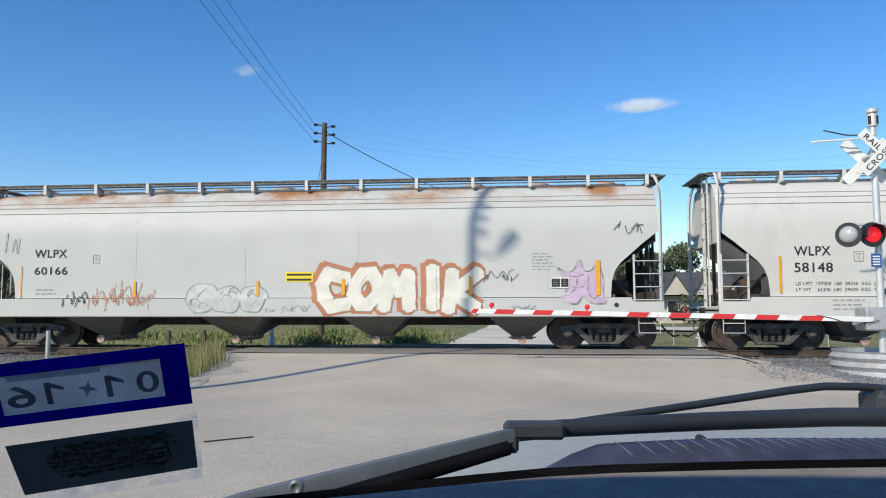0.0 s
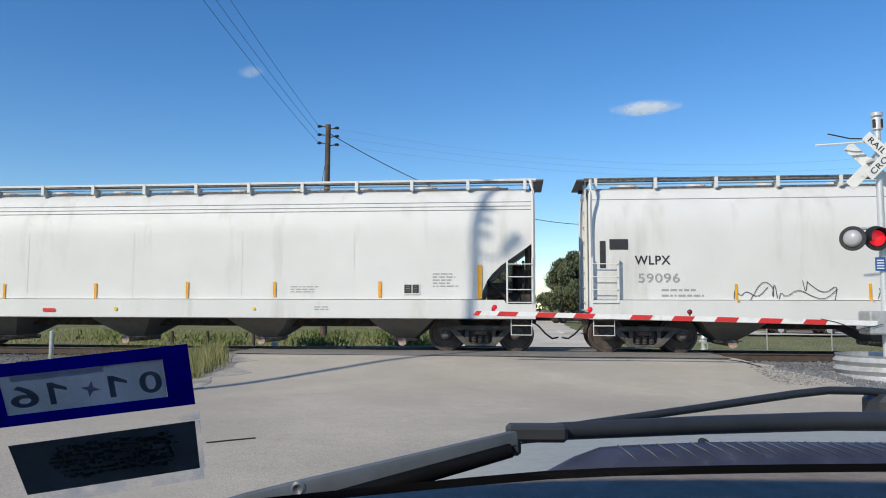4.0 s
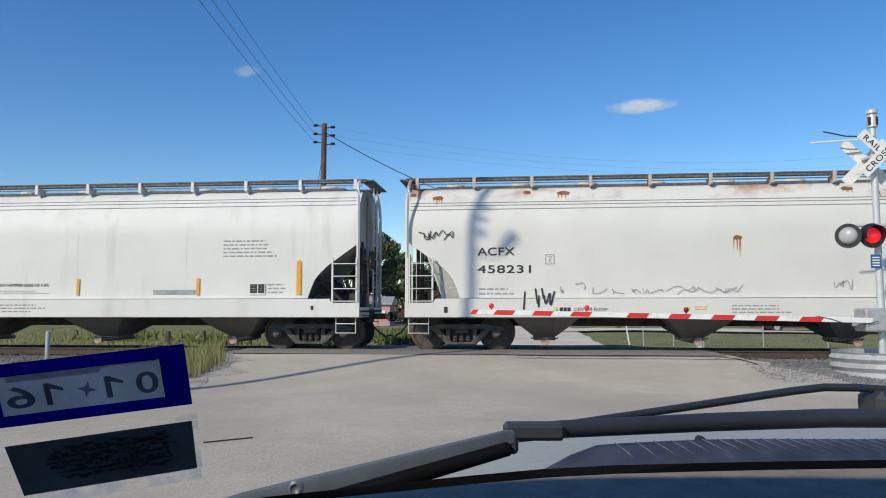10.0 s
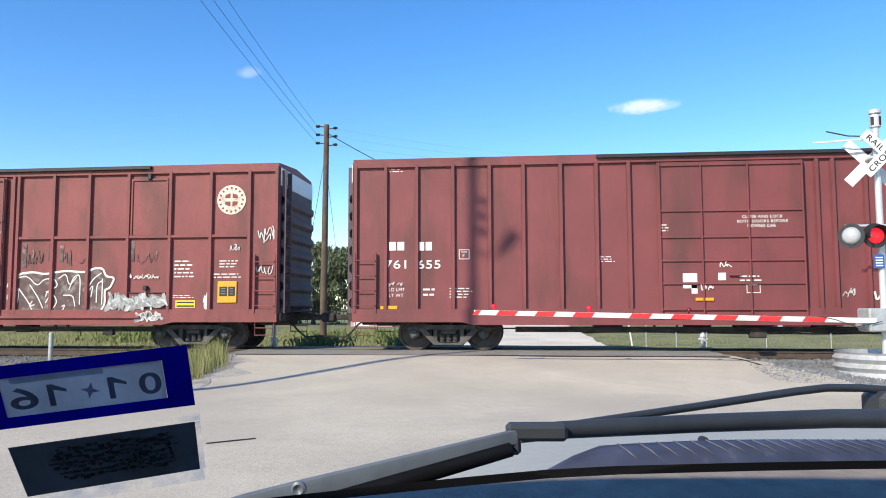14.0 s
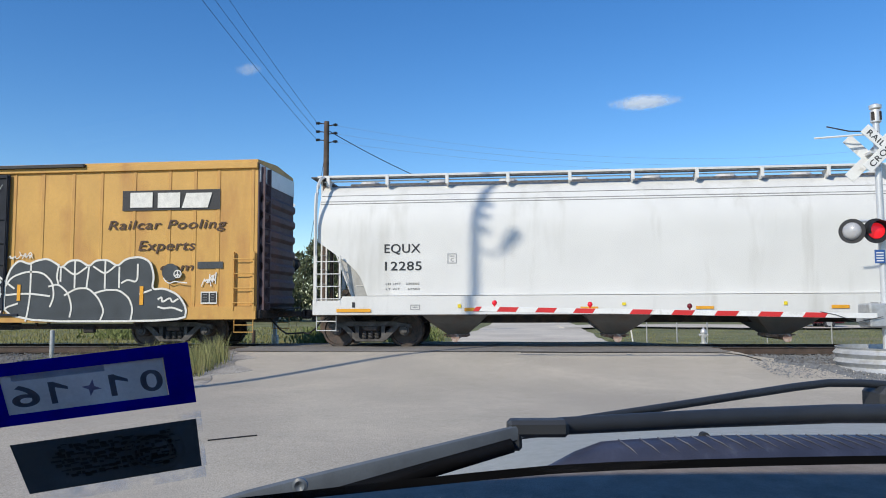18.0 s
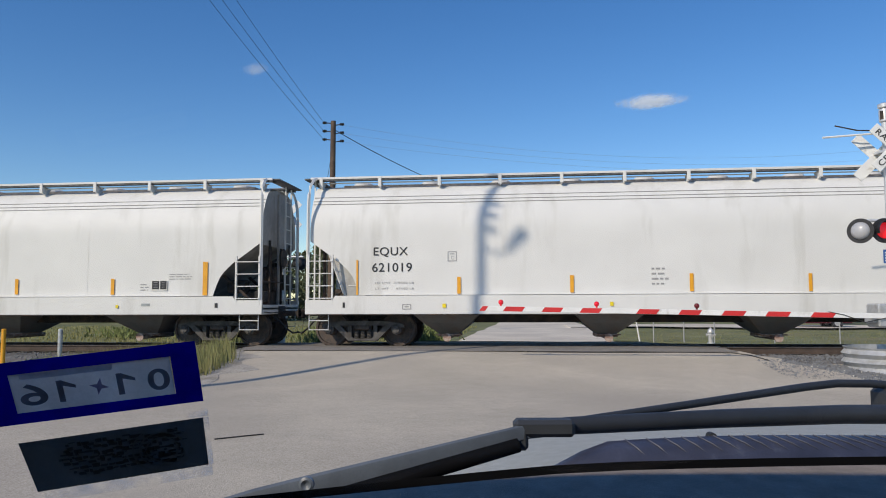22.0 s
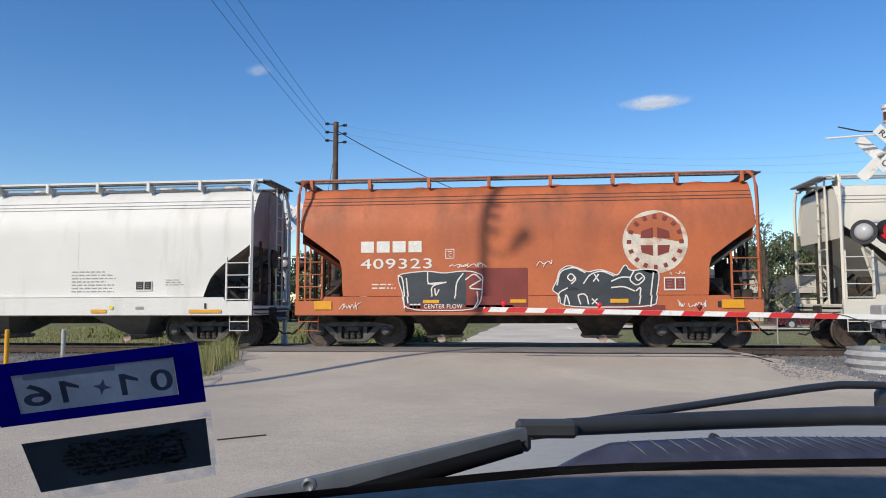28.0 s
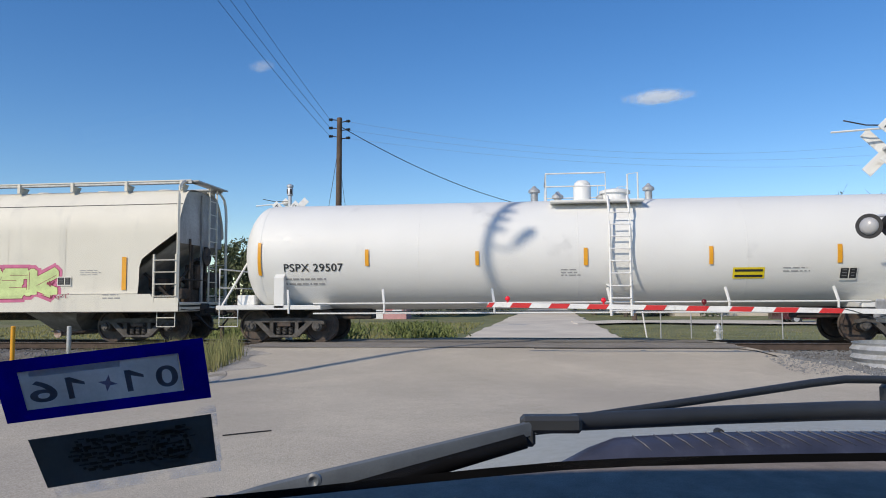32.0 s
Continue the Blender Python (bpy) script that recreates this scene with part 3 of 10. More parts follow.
def letters(text, size, material, bold=0.0, shear=0.0, wide=1.0, name="lettering"):
    cu = bpy.data.curves.new(name, "FONT")
    cu.body, cu.size, cu.shear, cu.offset, cu.space_character = text, size, shear, bold, 1.08
    cu.fill_mode = "BOTH"
    ob = bpy.data.objects.new(name, cu)
    me = bpy.data.meshes.new_from_object(ob)
    bpy.data.objects.remove(ob)
    bpy.data.curves.remove(cu)
    me.name = name
    me.materials.clear()
    me.materials.append(material)
    return me


def write(car, text, x, z, high, material, half, bold=0.012, width=0.0, name="lettering", lift=0.009, shear=0.0, label=""):
    """Writes a line with capitals of that height, its left end at x and its foot at z, drawn to the width given. bold thickens the strokes."""
    me = letters(text, high * 1.39, material, 0.0, shear, name=name)
    xs = [v.co.x for v in me.vertices]
    k = width / (max(xs) - min(xs)) if width else 1.0
    x0 = min(xs)
    verts = [(x + (v.co.x - x0) * k, z + v.co.y) for v in me.vertices]
    faces = [tuple(f.vertices) for f in me.polygons]
    bpy.data.meshes.remove(me)
    mb = MB()
    w = bold * high * 2.2
    for i, (dx, dz) in enumerate(((0, 0), (w, 0), (-w, 0), (0, w * 0.7), (0, -w * 0.7)) if bold > 0.005 else ((0, 0),)):
        mb.add([(px + dx, -half(pz + dz) - lift - 0.0007 * i, pz + dz) for px, pz in verts], faces)
    out = bpy.data.meshes.new(name)
    out.from_pydata(mb.v, [], mb.f)
    out.materials.append(material)
    return part(name, out, material, car, label, at=(MARK_SHIFT.get(car.name, 0.0), 0, 0))


def small_print(car, x, z, w, rows, material, half, high=0.06, gap=0.11, seed=1, name="small_print"):
    """Lines of writing too small to read, as bars."""
    rnd = random.Random(seed)
    fl = Flat(half, 0.007)
    for r in range(rows):
        px, end = x, x + w * rnd.uniform(0.7, 1.0)
        while px < end:
            q = min(end, px + rnd.uniform(0.05, 0.20))
            fl.bar(px, q, z - r * gap, z - r * gap + high)
            px = q + 0.04
    return mark(name, fl, material, car)


def hopper_car(L, body, H=4.42, bays=4, label="", cut=1.0, step=1.55, sill_mat=None, seam=True, bay_mat=None, style="round", rb_mat=None, seam_mat=None, edge=False, tank=False, plate=False):
    car = thing("covered_hopper", label, "railcar", group="freight train")
    h = L / 2
    e = h - 0.08
    top = H - 0.30
    cutpts = [(0.0, 2.80), (0.50, 2.44), (0.80, 2.23), (1.02, 2.02), (1.15, 1.85), (1.24, 1.64), (1.27, 1.36)]
    if style == "tall":
        cutpts = [(0.0, 3.02), (0.35, 2.75), (0.93, 2.24), (1.10, 2.02), (1.17, 1.75), (1.20, 1.36)]
    if style == "steep":
        cutpts = [(0.0, 3.08), (0.55, 2.70), (1.0, 2.36), (1.07, 2.30), (1.13, 2.1), (1.15, 1.6), (1.16, 1.36)]
    if style == "panel":
        cutpts = [(0.0, 1.37), (0.02, 1.36)]

    def low(x):
        d = (e - abs(x)) / cut
        for (a, za), (b, zb) in zip(cutpts, cutpts[1:]):
            if d <= b:
                return za + (zb - za) * (d - a) / (b - a)
        return 1.36
    # side sheets and roof
    xs = sorted({round(s * (e - d * cut), 4) for s in (-1, 1) for d in (0, 0.2, 0.38, 0.57, 0.8, 0.93, 1.02, 1.07, 1.13, 1.15, 1.17, 1.20, 1.22, 1.24, 1.34)} | {round(-e + 1.5 + (2 * e - 3.0) * i / 20, 4) for i in range(21)})
    rows = 18
    mb = MB()
    for s in (-1, 1):
        vs = []
        for x in xs:
            zl = low(x)
            for r in range(rows + 1):
                z = zl + (top - zl) * (1 - (1 - r / rows) ** 1.6)
                vs.append((x, s * hop_y(z), z))
            for yy, zz in ((0.85, 0.05), (0.60, 0.09), (0.0, 0.11)):
                vs.append((x, s * hop_y(top) * yy, top + zz))
        n = rows + 4
        mb.add(vs, [(i * n + k, i * n + k + 1, (i + 1) * n + k + 1, (i + 1) * n + k) for i in range(len(xs) - 1) for k in range(n - 1)])
    part("body", mb, body, car, smooth=40)
    # end walls and slope sheets
    for s in (-1, 1):
        w = MB()
        zs = [2.75, 3.1, 3.4, 3.65, 3.85, 4.0, 4.15, top]
        zs = [1.37, 2.2] + zs if style == "panel" else zs
        vs = [(s * (e - 0.06), k * hop_y(z) * 0.985, z) for z in zs for k in (-1, 1)] + [(s * (e - 0.06), 0, top + 0.11)]
        w.add(vs, [(2 * i, 2 * i + 1, 2 * i + 3, 2 * i + 2) for i in range(len(zs) - 1)] + [(2 * len(zs) - 2, 2 * len(zs) - 1, 2 * len(zs))])
        w.box(min(s * (e - 0.06), s * e), max(s * (e - 0.06), s * e), -0.05, 0.05, 1.1, top, 0.01)
        # Right ends of white cars: darker copy, soil plus the end's shade.
        part("end_wall", w, END_SOIL_SHADE if s > 0 and body in (P_WHITE, P_WHITE2, P_GREY, P_GREY2, P_ACF, P_CREAM) else body, car)
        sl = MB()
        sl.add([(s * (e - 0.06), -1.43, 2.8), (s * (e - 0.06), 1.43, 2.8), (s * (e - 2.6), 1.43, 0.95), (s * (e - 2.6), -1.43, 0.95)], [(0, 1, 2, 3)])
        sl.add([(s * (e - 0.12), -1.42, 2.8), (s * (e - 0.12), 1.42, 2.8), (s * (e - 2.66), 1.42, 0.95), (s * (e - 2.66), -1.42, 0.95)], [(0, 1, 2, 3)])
        # Right-end sheet gets a darker grey for its shade; left keeps body paint.
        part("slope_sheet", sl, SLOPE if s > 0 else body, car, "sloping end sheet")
        # brake gear and struts under the slope
        g = MB().box(min(s * (h - 0.95), s * (h - 0.45)), max(s * (h - 0.95), s * (h - 0.45)), -0.35, 0.35, 1.1, 1.55, 0.05)
        if tank and s > 0:
            tk = MB().lathe([(0.03, h - 1.42), (0.12, h - 1.40), (0.19, h - 1.33), (0.19, h - 0.72), (0.12, h - 0.66), (0.03, h - 0.64)], 18, "x", (0, -1.12, 1.62))
            part("air_reservoir", tk, body, car, "white air reservoir cylinder", 40)
        else:
            g.rod((s * (h - 1.25), -0.7, 1.62), (s * (h - 0.75), -0.7, 1.62), 0.19, 14)
        for k in (-1, 1):
            g.rod((s * (h - 0.35), k * 0.95, 1.06), (s * (h - 1.35), k * 0.95, 1.95), 0.045, 6)
            g.rod((s * (h - 0.2), k * 0.45, 1.06), (s * (h - 0.2), k * 0.45, 2.8), 0.05, 6)
        part("brake_gear", g, DARK, car)
        if plate and s < 0:
            for k in (-1, 1):
                rim = [(0.94, 1.33), (1.44, 1.33), (1.42, 1.66), (1.28, 1.92), (1.02, 2.16), (0.62, 2.52), (0.52, 2.48)]
                back = [k * (1.20 + 0.19 * (z - 1.33) / 1.19) for _, z in rim]
                gp = MB().add([(-e + d, y + q, z) for q in (0.0, -k * 0.012) for (d, z), y in zip(rim, back)], [tuple(range(7)), tuple(range(7, 14))] + [(i, (i + 1) % 7, 7 + (i + 1) % 7, 7 + i) for i in range(7)])
                part("gusset_stiffener", MB().tube([(-e + 0.50, k * 1.40, 2.50), (-e + 0.92, k * 1.22, 1.30)], 0.04, 4).rod((-e + 0.98, k * 1.25, 1.62), (-e + 1.42, k * 1.25, 1.62), 0.012, 5), body, car)
                part("gusset_plate", gp, PLATE, car, "recessed grey gusset plate")
        if s > 0:
            m2 = MB().box(h - 0.85, h - 0.18, -0.62, 0.30, 1.06, 1.50, 0.04).rod((h - 0.45, 0.55, 1.05), (h - 0.45, 0.55, 2.35), 0.16, 12).box(h - 0.5, h - 0.12, -0.28, 0.16, 1.5, 2.2, 0.04)
            m2.rod((h - 0.1, -0.75, 1.0), (h - 0.1, -0.75, 2.9), 0.035, 6).rod((h - 0.1, 0.95, 1.0), (h - 0.1, 0.95, 2.9), 0.035, 6).tube([(h - 0.3, -0.9, 1.1), (h - 0.3, -0.9, 1.7), (h - 0.3, -0.2, 2.3), (h - 0.3, 0.5, 2.45)], 0.04, 6)
            m2.rod((h - 0.1, -1.3, 1.75), (h - 0.1, 1.3, 1.75), 0.025, 6).box(h - 0.34, h - 0.06, 0.5, 1.2, 1.55, 2.0, 0.03).box(h - 0.4, h - 0.1, -1.15, -0.7, 1.2, 1.5, 0.03)
            part("brake_rigging", m2, DARK, car, "dark brake valves, pipes and levers")
            part("brake_wheel", MB().lathe([(0.02, h + 0.0), (0.04, h + 0.03), (0.26, h + 0.03), (0.28, h + 0.015), (0.26, h + 0.0), (0.03, h + 0.0)], 20, "x", (0, 0.1, 2.45)), DARK, car, "round hand brake wheel", 30)
        pl = MB().box(min(s * (h - 2.6), s * h), max(s * (h - 2.6), s * h), -1.5, 1.5, 0.98, 1.05, 0.01).box(min(s * (h - 0.12), s * h), max(s * (h - 0.12), s * h), -1.6, 1.6, 0.86, 1.12, 0.015)
        part("end_platform", pl, sill_mat or body, car)
        for k in (-1, 1):
            p = MB().tube([(s * (h - 0.05), k * 1.56, 1.0), (s * (h - 0.05), k * 1.55, 3.7), (s * (h - 0.06), k * 1.53, 4.05), (s * (h - 0.08), k * 1.44, 4.3), (s * (h - 0.10), k * 1.25, H - 0.10), (s * (h - 0.12), k * 1.02, H - 0.03)], 0.046, 4)
            part("corner_post", p, body, car)
            ladder("side_ladder", car, s * (h - 0.08) if s < 0 else h - 0.72, -h + 0.72 if s < 0 else h - 0.08, k * 1.58, 1.12, 2.42, 4, body)
            step_stirrup(car, s * (h - 0.10), s * (h - 0.62), k * 1.56, 0.92, body)
        lad = MB()
        for yy in (0.25, 0.75):
            lad.box(min(s * (h - 0.02), s * (h + 0.02)), max(s * (h - 0.02), s * (h + 0.02)), s * yy - 0.02, s * yy + 0.02, 1.1, H)
        for i in range(8):
            lad.rod((s * (h + 0.03), s * 0.25, 1.3 + i * 0.4), (s * (h + 0.03), s * 0.75, 1.3 + i * 0.4), 0.014, 5)
        part("end_ladder", lad, body, car)
        coupler(car, s * h, s, 0.52)
        truck(car, s * (h - 1.43), car)
    # sills
    for k in (-1, 1):
        d = 1.24 if style != "panel" else 1.345
        sm = MB().prism([(-h, 0.87), (h, 0.87), (h, d), (h - 0.74, d), (h - 0.80, 1.345), (-h + 0.80, 1.345), (-h + 0.74, d), (-h, d)], k * 1.57 - 0.033, k * 1.57 + 0.033)
        part("side_sill", sm, sill_mat or body, car)
        part("sill_shelf", MB().box(-h + 0.82, h - 0.82, min(k * 1.44, k * 1.537), max(k * 1.44, k * 1.537), 1.325, 1.340), sill_mat or body, car)
        part("sill_flange", MB().box(-h + 0.05, h - 0.05, k * 1.53 - 0.14, k * 1.53 + 0.14, 0.845, 0.866), DARK if sill_mat is None else sill_mat, car)
    part("centre_sill", MB().box(-h + 0.2, h - 0.2, -0.3, 0.3, 0.62, 1.0, 0.02), DARK, car)
    # bays
    gap = {4: 3.87 if L < 19.4 else 4.2, 3: 4.4, 2: 4.2}[bays]
    bm_ = bay_mat or BAY
    for i in range(bays):
        x = (i - (bays - 1) / 2) * gap
        wt, wb = (0.95, 0.24) if bays == 4 else (0.85, 0.42)

        def make(wt=wt, wb=wb, bm_=bm_):
            b = MB()
            ring = [(wt, 1.42, 0.95), (wt * 0.66, 0.98, 0.62), (wb, 0.46, 0.31)]
            for (w0, y0, z0), (w1, y1, z1) in zip(ring, ring[1:]):
                a = [(-w0, -y0, z0), (w0, -y0, z0), (w0, y0, z0), (-w0, y0, z0), (-w1, -y1, z1), (w1, -y1, z1), (w1, y1, z1), (-w1, y1, z1)]
                b.add(a, [(0, 1, 5, 4), (1, 2, 6, 5), (2, 3, 7, 6), (3, 0, 4, 7)])
            return b.mesh("hopper_bay", bm_)
        bay = part("hopper_bay", stock(("bay", wt, wb, bm_.name), make), None, car, "funnel-shaped discharge bay", at=(x, 0, 0))

        def outlet(wb=wb):
            b = MB().box(-wb - 0.05, wb + 0.05, -0.46, 0.46, 0.24, 0.33, 0.015).rod((0, -0.95, 0.24), (0, 0.95, 0.24), 0.065, 10)
            b.lathe([(0.05, -0.98), (0.11, -0.98), (0.11, -0.93), (0.05, -0.92)], 14, "y", (0, 0, 0.24))
            b.rod((-wb - 0.12, -0.5, 0.3), (wb + 0.12, -0.5, 0.3), 0.02, 6)
            return b.mesh("outlet_gate", OUTLET, 40)
        part("outlet_gate", stock(("outlet", wb), outlet), None, bay, "rusty pink outlet pipe and gate")
    # roof: running boards on brackets, hatches
    rb = rb_mat or GRATE
    for k in (-1, 1):
        y0 = k * 1.0
        brd = MB().box(-h - 0.05, h + 0.05, min(y0, y0 - k * 0.38), max(y0, y0 - k * 0.38), H - 0.045, H - 0.005, 0.008)
        brd.box(-h - 0.05, h + 0.05, min(y0, y0 + k * 0.03), max(y0, y0 + k * 0.03), H - 0.085, H, 0.004)
        part("running_board", brd, rb, car, "steel roof walkway")
        part("walkway_edge", MB().box(-h - 0.05, h + 0.05, min(y0 + k * 0.031, y0 + k * 0.05), max(y0 + k * 0.031, y0 + k * 0.05), H - (0.045 if edge else 0.022), H + 0.012, 0.003), body if edge or bays == 2 else rb, car, "edge angle of the walkway")
        if bays == 4:
            part("walkway_stringer", MB().box(-h + 0.1, h - 0.1, k * 0.86 - 0.012, k * 0.86 + 0.012, H - 0.15, H - 0.118, 0.004), body, car, "pale stringer under the walkway")
        n = max(4, int(round((L - 0.8) / step)))
        br = stock(("bracket", body.name, k, round(H, 2)), lambda: MB().box(-0.045, 0.045, min(k * 1.03, k * 1.07), max(k * 1.03, k * 1.07), H - 0.27, H + 0.005, 0.006).prism([(k * 1.03, H - 0.09), (k * 0.62, H - 0.09), (k * 0.80, top - 0.02), (k * 1.03, H - 0.27)], -0.02, 0.02, "x").mesh("bracket", P_GREY2 if body is P_GREY else body))
        for i in range(n + 1):
            part("bracket", br, None, car, at=(-h + 0.25 + (L - 0.5) * i / n, 0, 0))
    for s in (-1, 1):
        part("end_walkway", MB().box(s * h - 0.18 + 0.06 * s, s * h + 0.18 + 0.06 * s, -1.0, 1.0, H - 0.045, H - 0.005, 0.008), rb, car)
    if bays == 4:
        # Trough in dark grating colour fills the gap below the walkway with shade.
        part("hatch_trough", MB().box(-h + 0.7, h - 0.7, -0.32, 0.32, top + 0.08, top + 0.19, 0.02), GRATE, car, "shade-dark roof trough under the hatches")
    hatch = stock(("hatch", body.name, round(H, 2)), lambda: MB().lathe([(0.28, top + 0.1), (0.28, top + (0.24 if bays == 4 else 0.15)), (0.24, top + (0.27 if bays == 4 else 0.18))], 14, "z").mesh("roof_hatch", body))
    nh = 10 if bays == 4 else 6
    for i in range(nh):
        part("roof_hatch", hatch, None, car, at=(-h + 1.2 + (L - 2.4) * i / (nh - 1), 0, 0))
    if seam:
        for z in seam if isinstance(seam, tuple) else ((3.80, 3.89, 4.0) if seam == 3 else (3.99,)):
            y = hop_y(z)
            part("side_seam", MB().box(-e + 0.02, e - 0.02, -y - 0.012, -y + 0.01, z - 0.009, z + 0.009), seam_mat or SEAM, car)
    for i in range(1, 5):
        x = -e + 1.6 + (2 * e - 3.2) * i / 5
        sm = MB()
        zz = [1.38 + (3.7 - 1.38) * j / 8 for j in range(9)]
        sm.add([(x + d, -hop_y(z) - 0.005, z) for z in zz for d in (-0.008, 0.008)], [(2 * j, 2 * j + 1, 2 * j + 3, 2 * j + 2) for j in range(8)])
        part("plate_weld", sm, body, car)
    return car


def box_car(L, body, H=5.03, label="", doors=((-4.6, -0.9),), ribs=(), door_mat=None, roof_mat=None, end_mat=None, mid=True, deep=0.055):
    car = thing("boxcar", label, "railcar", group="freight train")
    h = L / 2
    W = 1.5
    part("body", MB().box(-h, h, -W, W, 1.0, H - 0.10, 0.01), body, car)
    part("roof", MB().prism([(-W - 0.03, H - 0.12), (-W - 0.03, H - 0.02), (0, H + 0.09), (W + 0.03, H - 0.02), (W + 0.03, H - 0.12)], -h, h, "x"), roof_mat or body, car)
    for i in range(14):
        x = -h + 0.7 + (L - 1.4) * i / 13
        part("roof_seam", stock(("roof_seam", body.name), lambda: MB().box(-0.025, 0.025, -0.9, 0.9, H + 0.04, H + 0.11).mesh("roof_seam", roof_mat or body)), None, car, at=(x, 0, 0))
    inner = h - 3.15
    for k in (-1, 1):
        o = k * 1.53
        part("top_chord", MB().box(-h, h, o - 0.045, o + 0.045, H - 0.26, H - 0.10, 0.01), body, car)
        sill = MB().prism([(-h, 0.76), (-inner - 0.3, 0.76), (-inner, 0.69), (inner, 0.69), (inner + 0.3, 0.76), (h, 0.76), (h, 1.10), (-h, 1.10)], o - 0.05, o + 0.05)
        part("side_sill", sill, body, car)
        post = stock(("box_post", body.name, k), lambda: MB().prism([(-0.065, o - k * 0.04), (-0.04, o + k * deep), (0.04, o + k * deep), (0.065, o - k * 0.04)], 1.0, H - 0.2, "z").mesh("side_post", body))
        for x in ribs:
            part("side_post", post, None, car, at=(x, 0, 0))
        if mid:
            for a, b in mid if isinstance(mid, tuple) else ():
                part("rub_rail", MB().box(a, b, o - 0.04, o + 0.035, 3.02, 3.10, 0.01), body, car)
        for a, b in doors:
            d = part("door", MB().box(a, b, min(o - 0.02, o + k * 0.06), max(o - 0.02, o + k * 0.06), 1.02, H - 0.28, 0.015), door_mat or body, car, "sliding door with pressed panels")
            for z in (1.08, 1.72, 2.29, 2.88, 3.54, H - 0.36):
                part("door_rib", MB().box(a + 0.03, b - 0.03, min(o + k * 0.05, o + k * 0.10), max(o + k * 0.05, o + k * 0.10), z - 0.03, z + 0.03, 0.008), door_mat or body, d)
            for x in (a + 0.05, b - 0.05, a + (b - a) * 0.30, a + (b - a) * 0.62):
                part("lock_rod", MB().rod((x, o + k * 0.10, 0.9), (x, o + k * 0.10, H - 0.3), 0.022, 6), door_mat or body, d)
            part("door_handle", MB().box((a + b) / 2 - 0.1, (a + b) / 2 + 0.18, min(o + k * 0.09, o + k * 0.14), max(o + k * 0.09, o + k * 0.14), 1.9, 1.96, 0.01), door_mat or body, d)
        if doors:
            part("door_track", MB().box(doors[0][0] - 1.5, doors[-1][1] + 4.2 if len(doors) == 1 else doors[-1][1] + 2.2, min(o + k * 0.0, o + k * 0.13), max(o + k * 0.0, o + k * 0.13), H - 0.14, H - 0.05, 0.01), BLACK, car, "dark door rail under the eaves")
            part("door_sill", MB().box(doors[0][0] - 0.2, doors[-1][1] + 4.0 if len(doors) == 1 else doors[-1][1] + 0.4, min(o + k * 0.0, o + k * 0.11), max(o + k * 0.0, o + k * 0.11), 0.86, 0.93, 0.01), door_mat or body, car)
        for s in (-1, 1):
            x0, x1 = sorted((s * (h - 0.06), s * (h - 0.62)))
            ladder("side_ladder", car, x0, x1, o + k * 0.04, 1.0, 2.55, 4, body)
            step_stirrup(car, s * (h - 0.08), s * (h - 0.6), o, 0.78, body, 0.36)
    for s in (-1, 1):
        en = part("end_panel", MB().box(min(s * h, s * (h + 0.03)), max(s * h, s * (h + 0.03)), -W, W, 0.95, H - 0.12, 0.01), end_mat or body, car)
        for i in range(7):
            z = 1.25 + i * 0.46
            part("end_rib", stock(("end_rib", s, (end_mat or body).name), lambda: MB().prism([(0, -0.16), (s * 0.09, -0.07), (s * 0.09, 0.07), (0, 0.16)], -W + 0.1, W - 0.1).mesh("end_rib", end_mat or body)), None, en, at=(s * (h + 0.03), 0, z))
        part("end_top_panel", MB().box(min(s * (h + 0.028), s * (h + 0.05)), max(s * (h + 0.028), s * (h + 0.05)), -W + 0.02, W - 0.02, H - 0.62, H - 0.14, 0.006), WHITE, en, "white panel at the end's top")
        part("end_beam", MB().box(min(s * (h - 0.1), s * (h + 0.1)), max(s * (h - 0.1), s * (h + 0.1)), -1.5, 1.5, 0.78, 1.0, 0.015), DARK, car)
        el = MB()
        for yy in (-1.38, -0.92):
            el.box(min(s * (h + 0.03), s * (h + 0.16)), max(s * (h + 0.03), s * (h + 0.16)), yy - 0.02, yy + 0.02, 1.0, H - 0.2)
        for i in range(9):
            el.rod((s * (h + 0.16), -1.38, 1.2 + i * 0.4), (s * (h + 0.16), -0.92, 1.2 + i * 0.4), 0.016, 5)
        part("end_ladder", el, end_mat or body, car)
        part("end_platform", MB().box(min(s * (h + 0.05), s * (h + 0.5)), max(s * (h + 0.05), s * (h + 0.5)), -0.9, 0.9, 1.02, 1.06, 0.01), DARK, car)
        coupler(car, s * h, s, 0.85)
        truck(car, s * (h - 2.48), car)
    part("centre_sill", MB().box(-h, h, -0.33, 0.33, 0.66, 1.0, 0.02), DARK, car)
    g = MB().box(-1.0, -0.4, -0.9, -0.3, 0.55, 0.9, 0.04).rod((0.2, -0.7, 0.72), (1.1, -0.7, 0.72), 0.17, 12).rod((-h + 3, -0.95, 0.70), (h - 3, -0.95, 0.70), 0.02, 6)
    for i in range(5):
        g.box(-4 + i * 2.1, -3.85 + i * 2.1, -1.4, 1.4, 0.72, 0.98, 0.01)
    for a, b in ((-h + 3.2, -1.9), (-1.4, 3.3), (3.6, h - 3.4)):
        g.rod((a, -1.40, 0.60), (b, -1.40, 0.60), 0.022, 6).box(a, a + 0.05, -1.43, -1.36, 0.58, 0.95).box(b - 0.05, b, -1.43, -1.36, 0.58, 0.95)
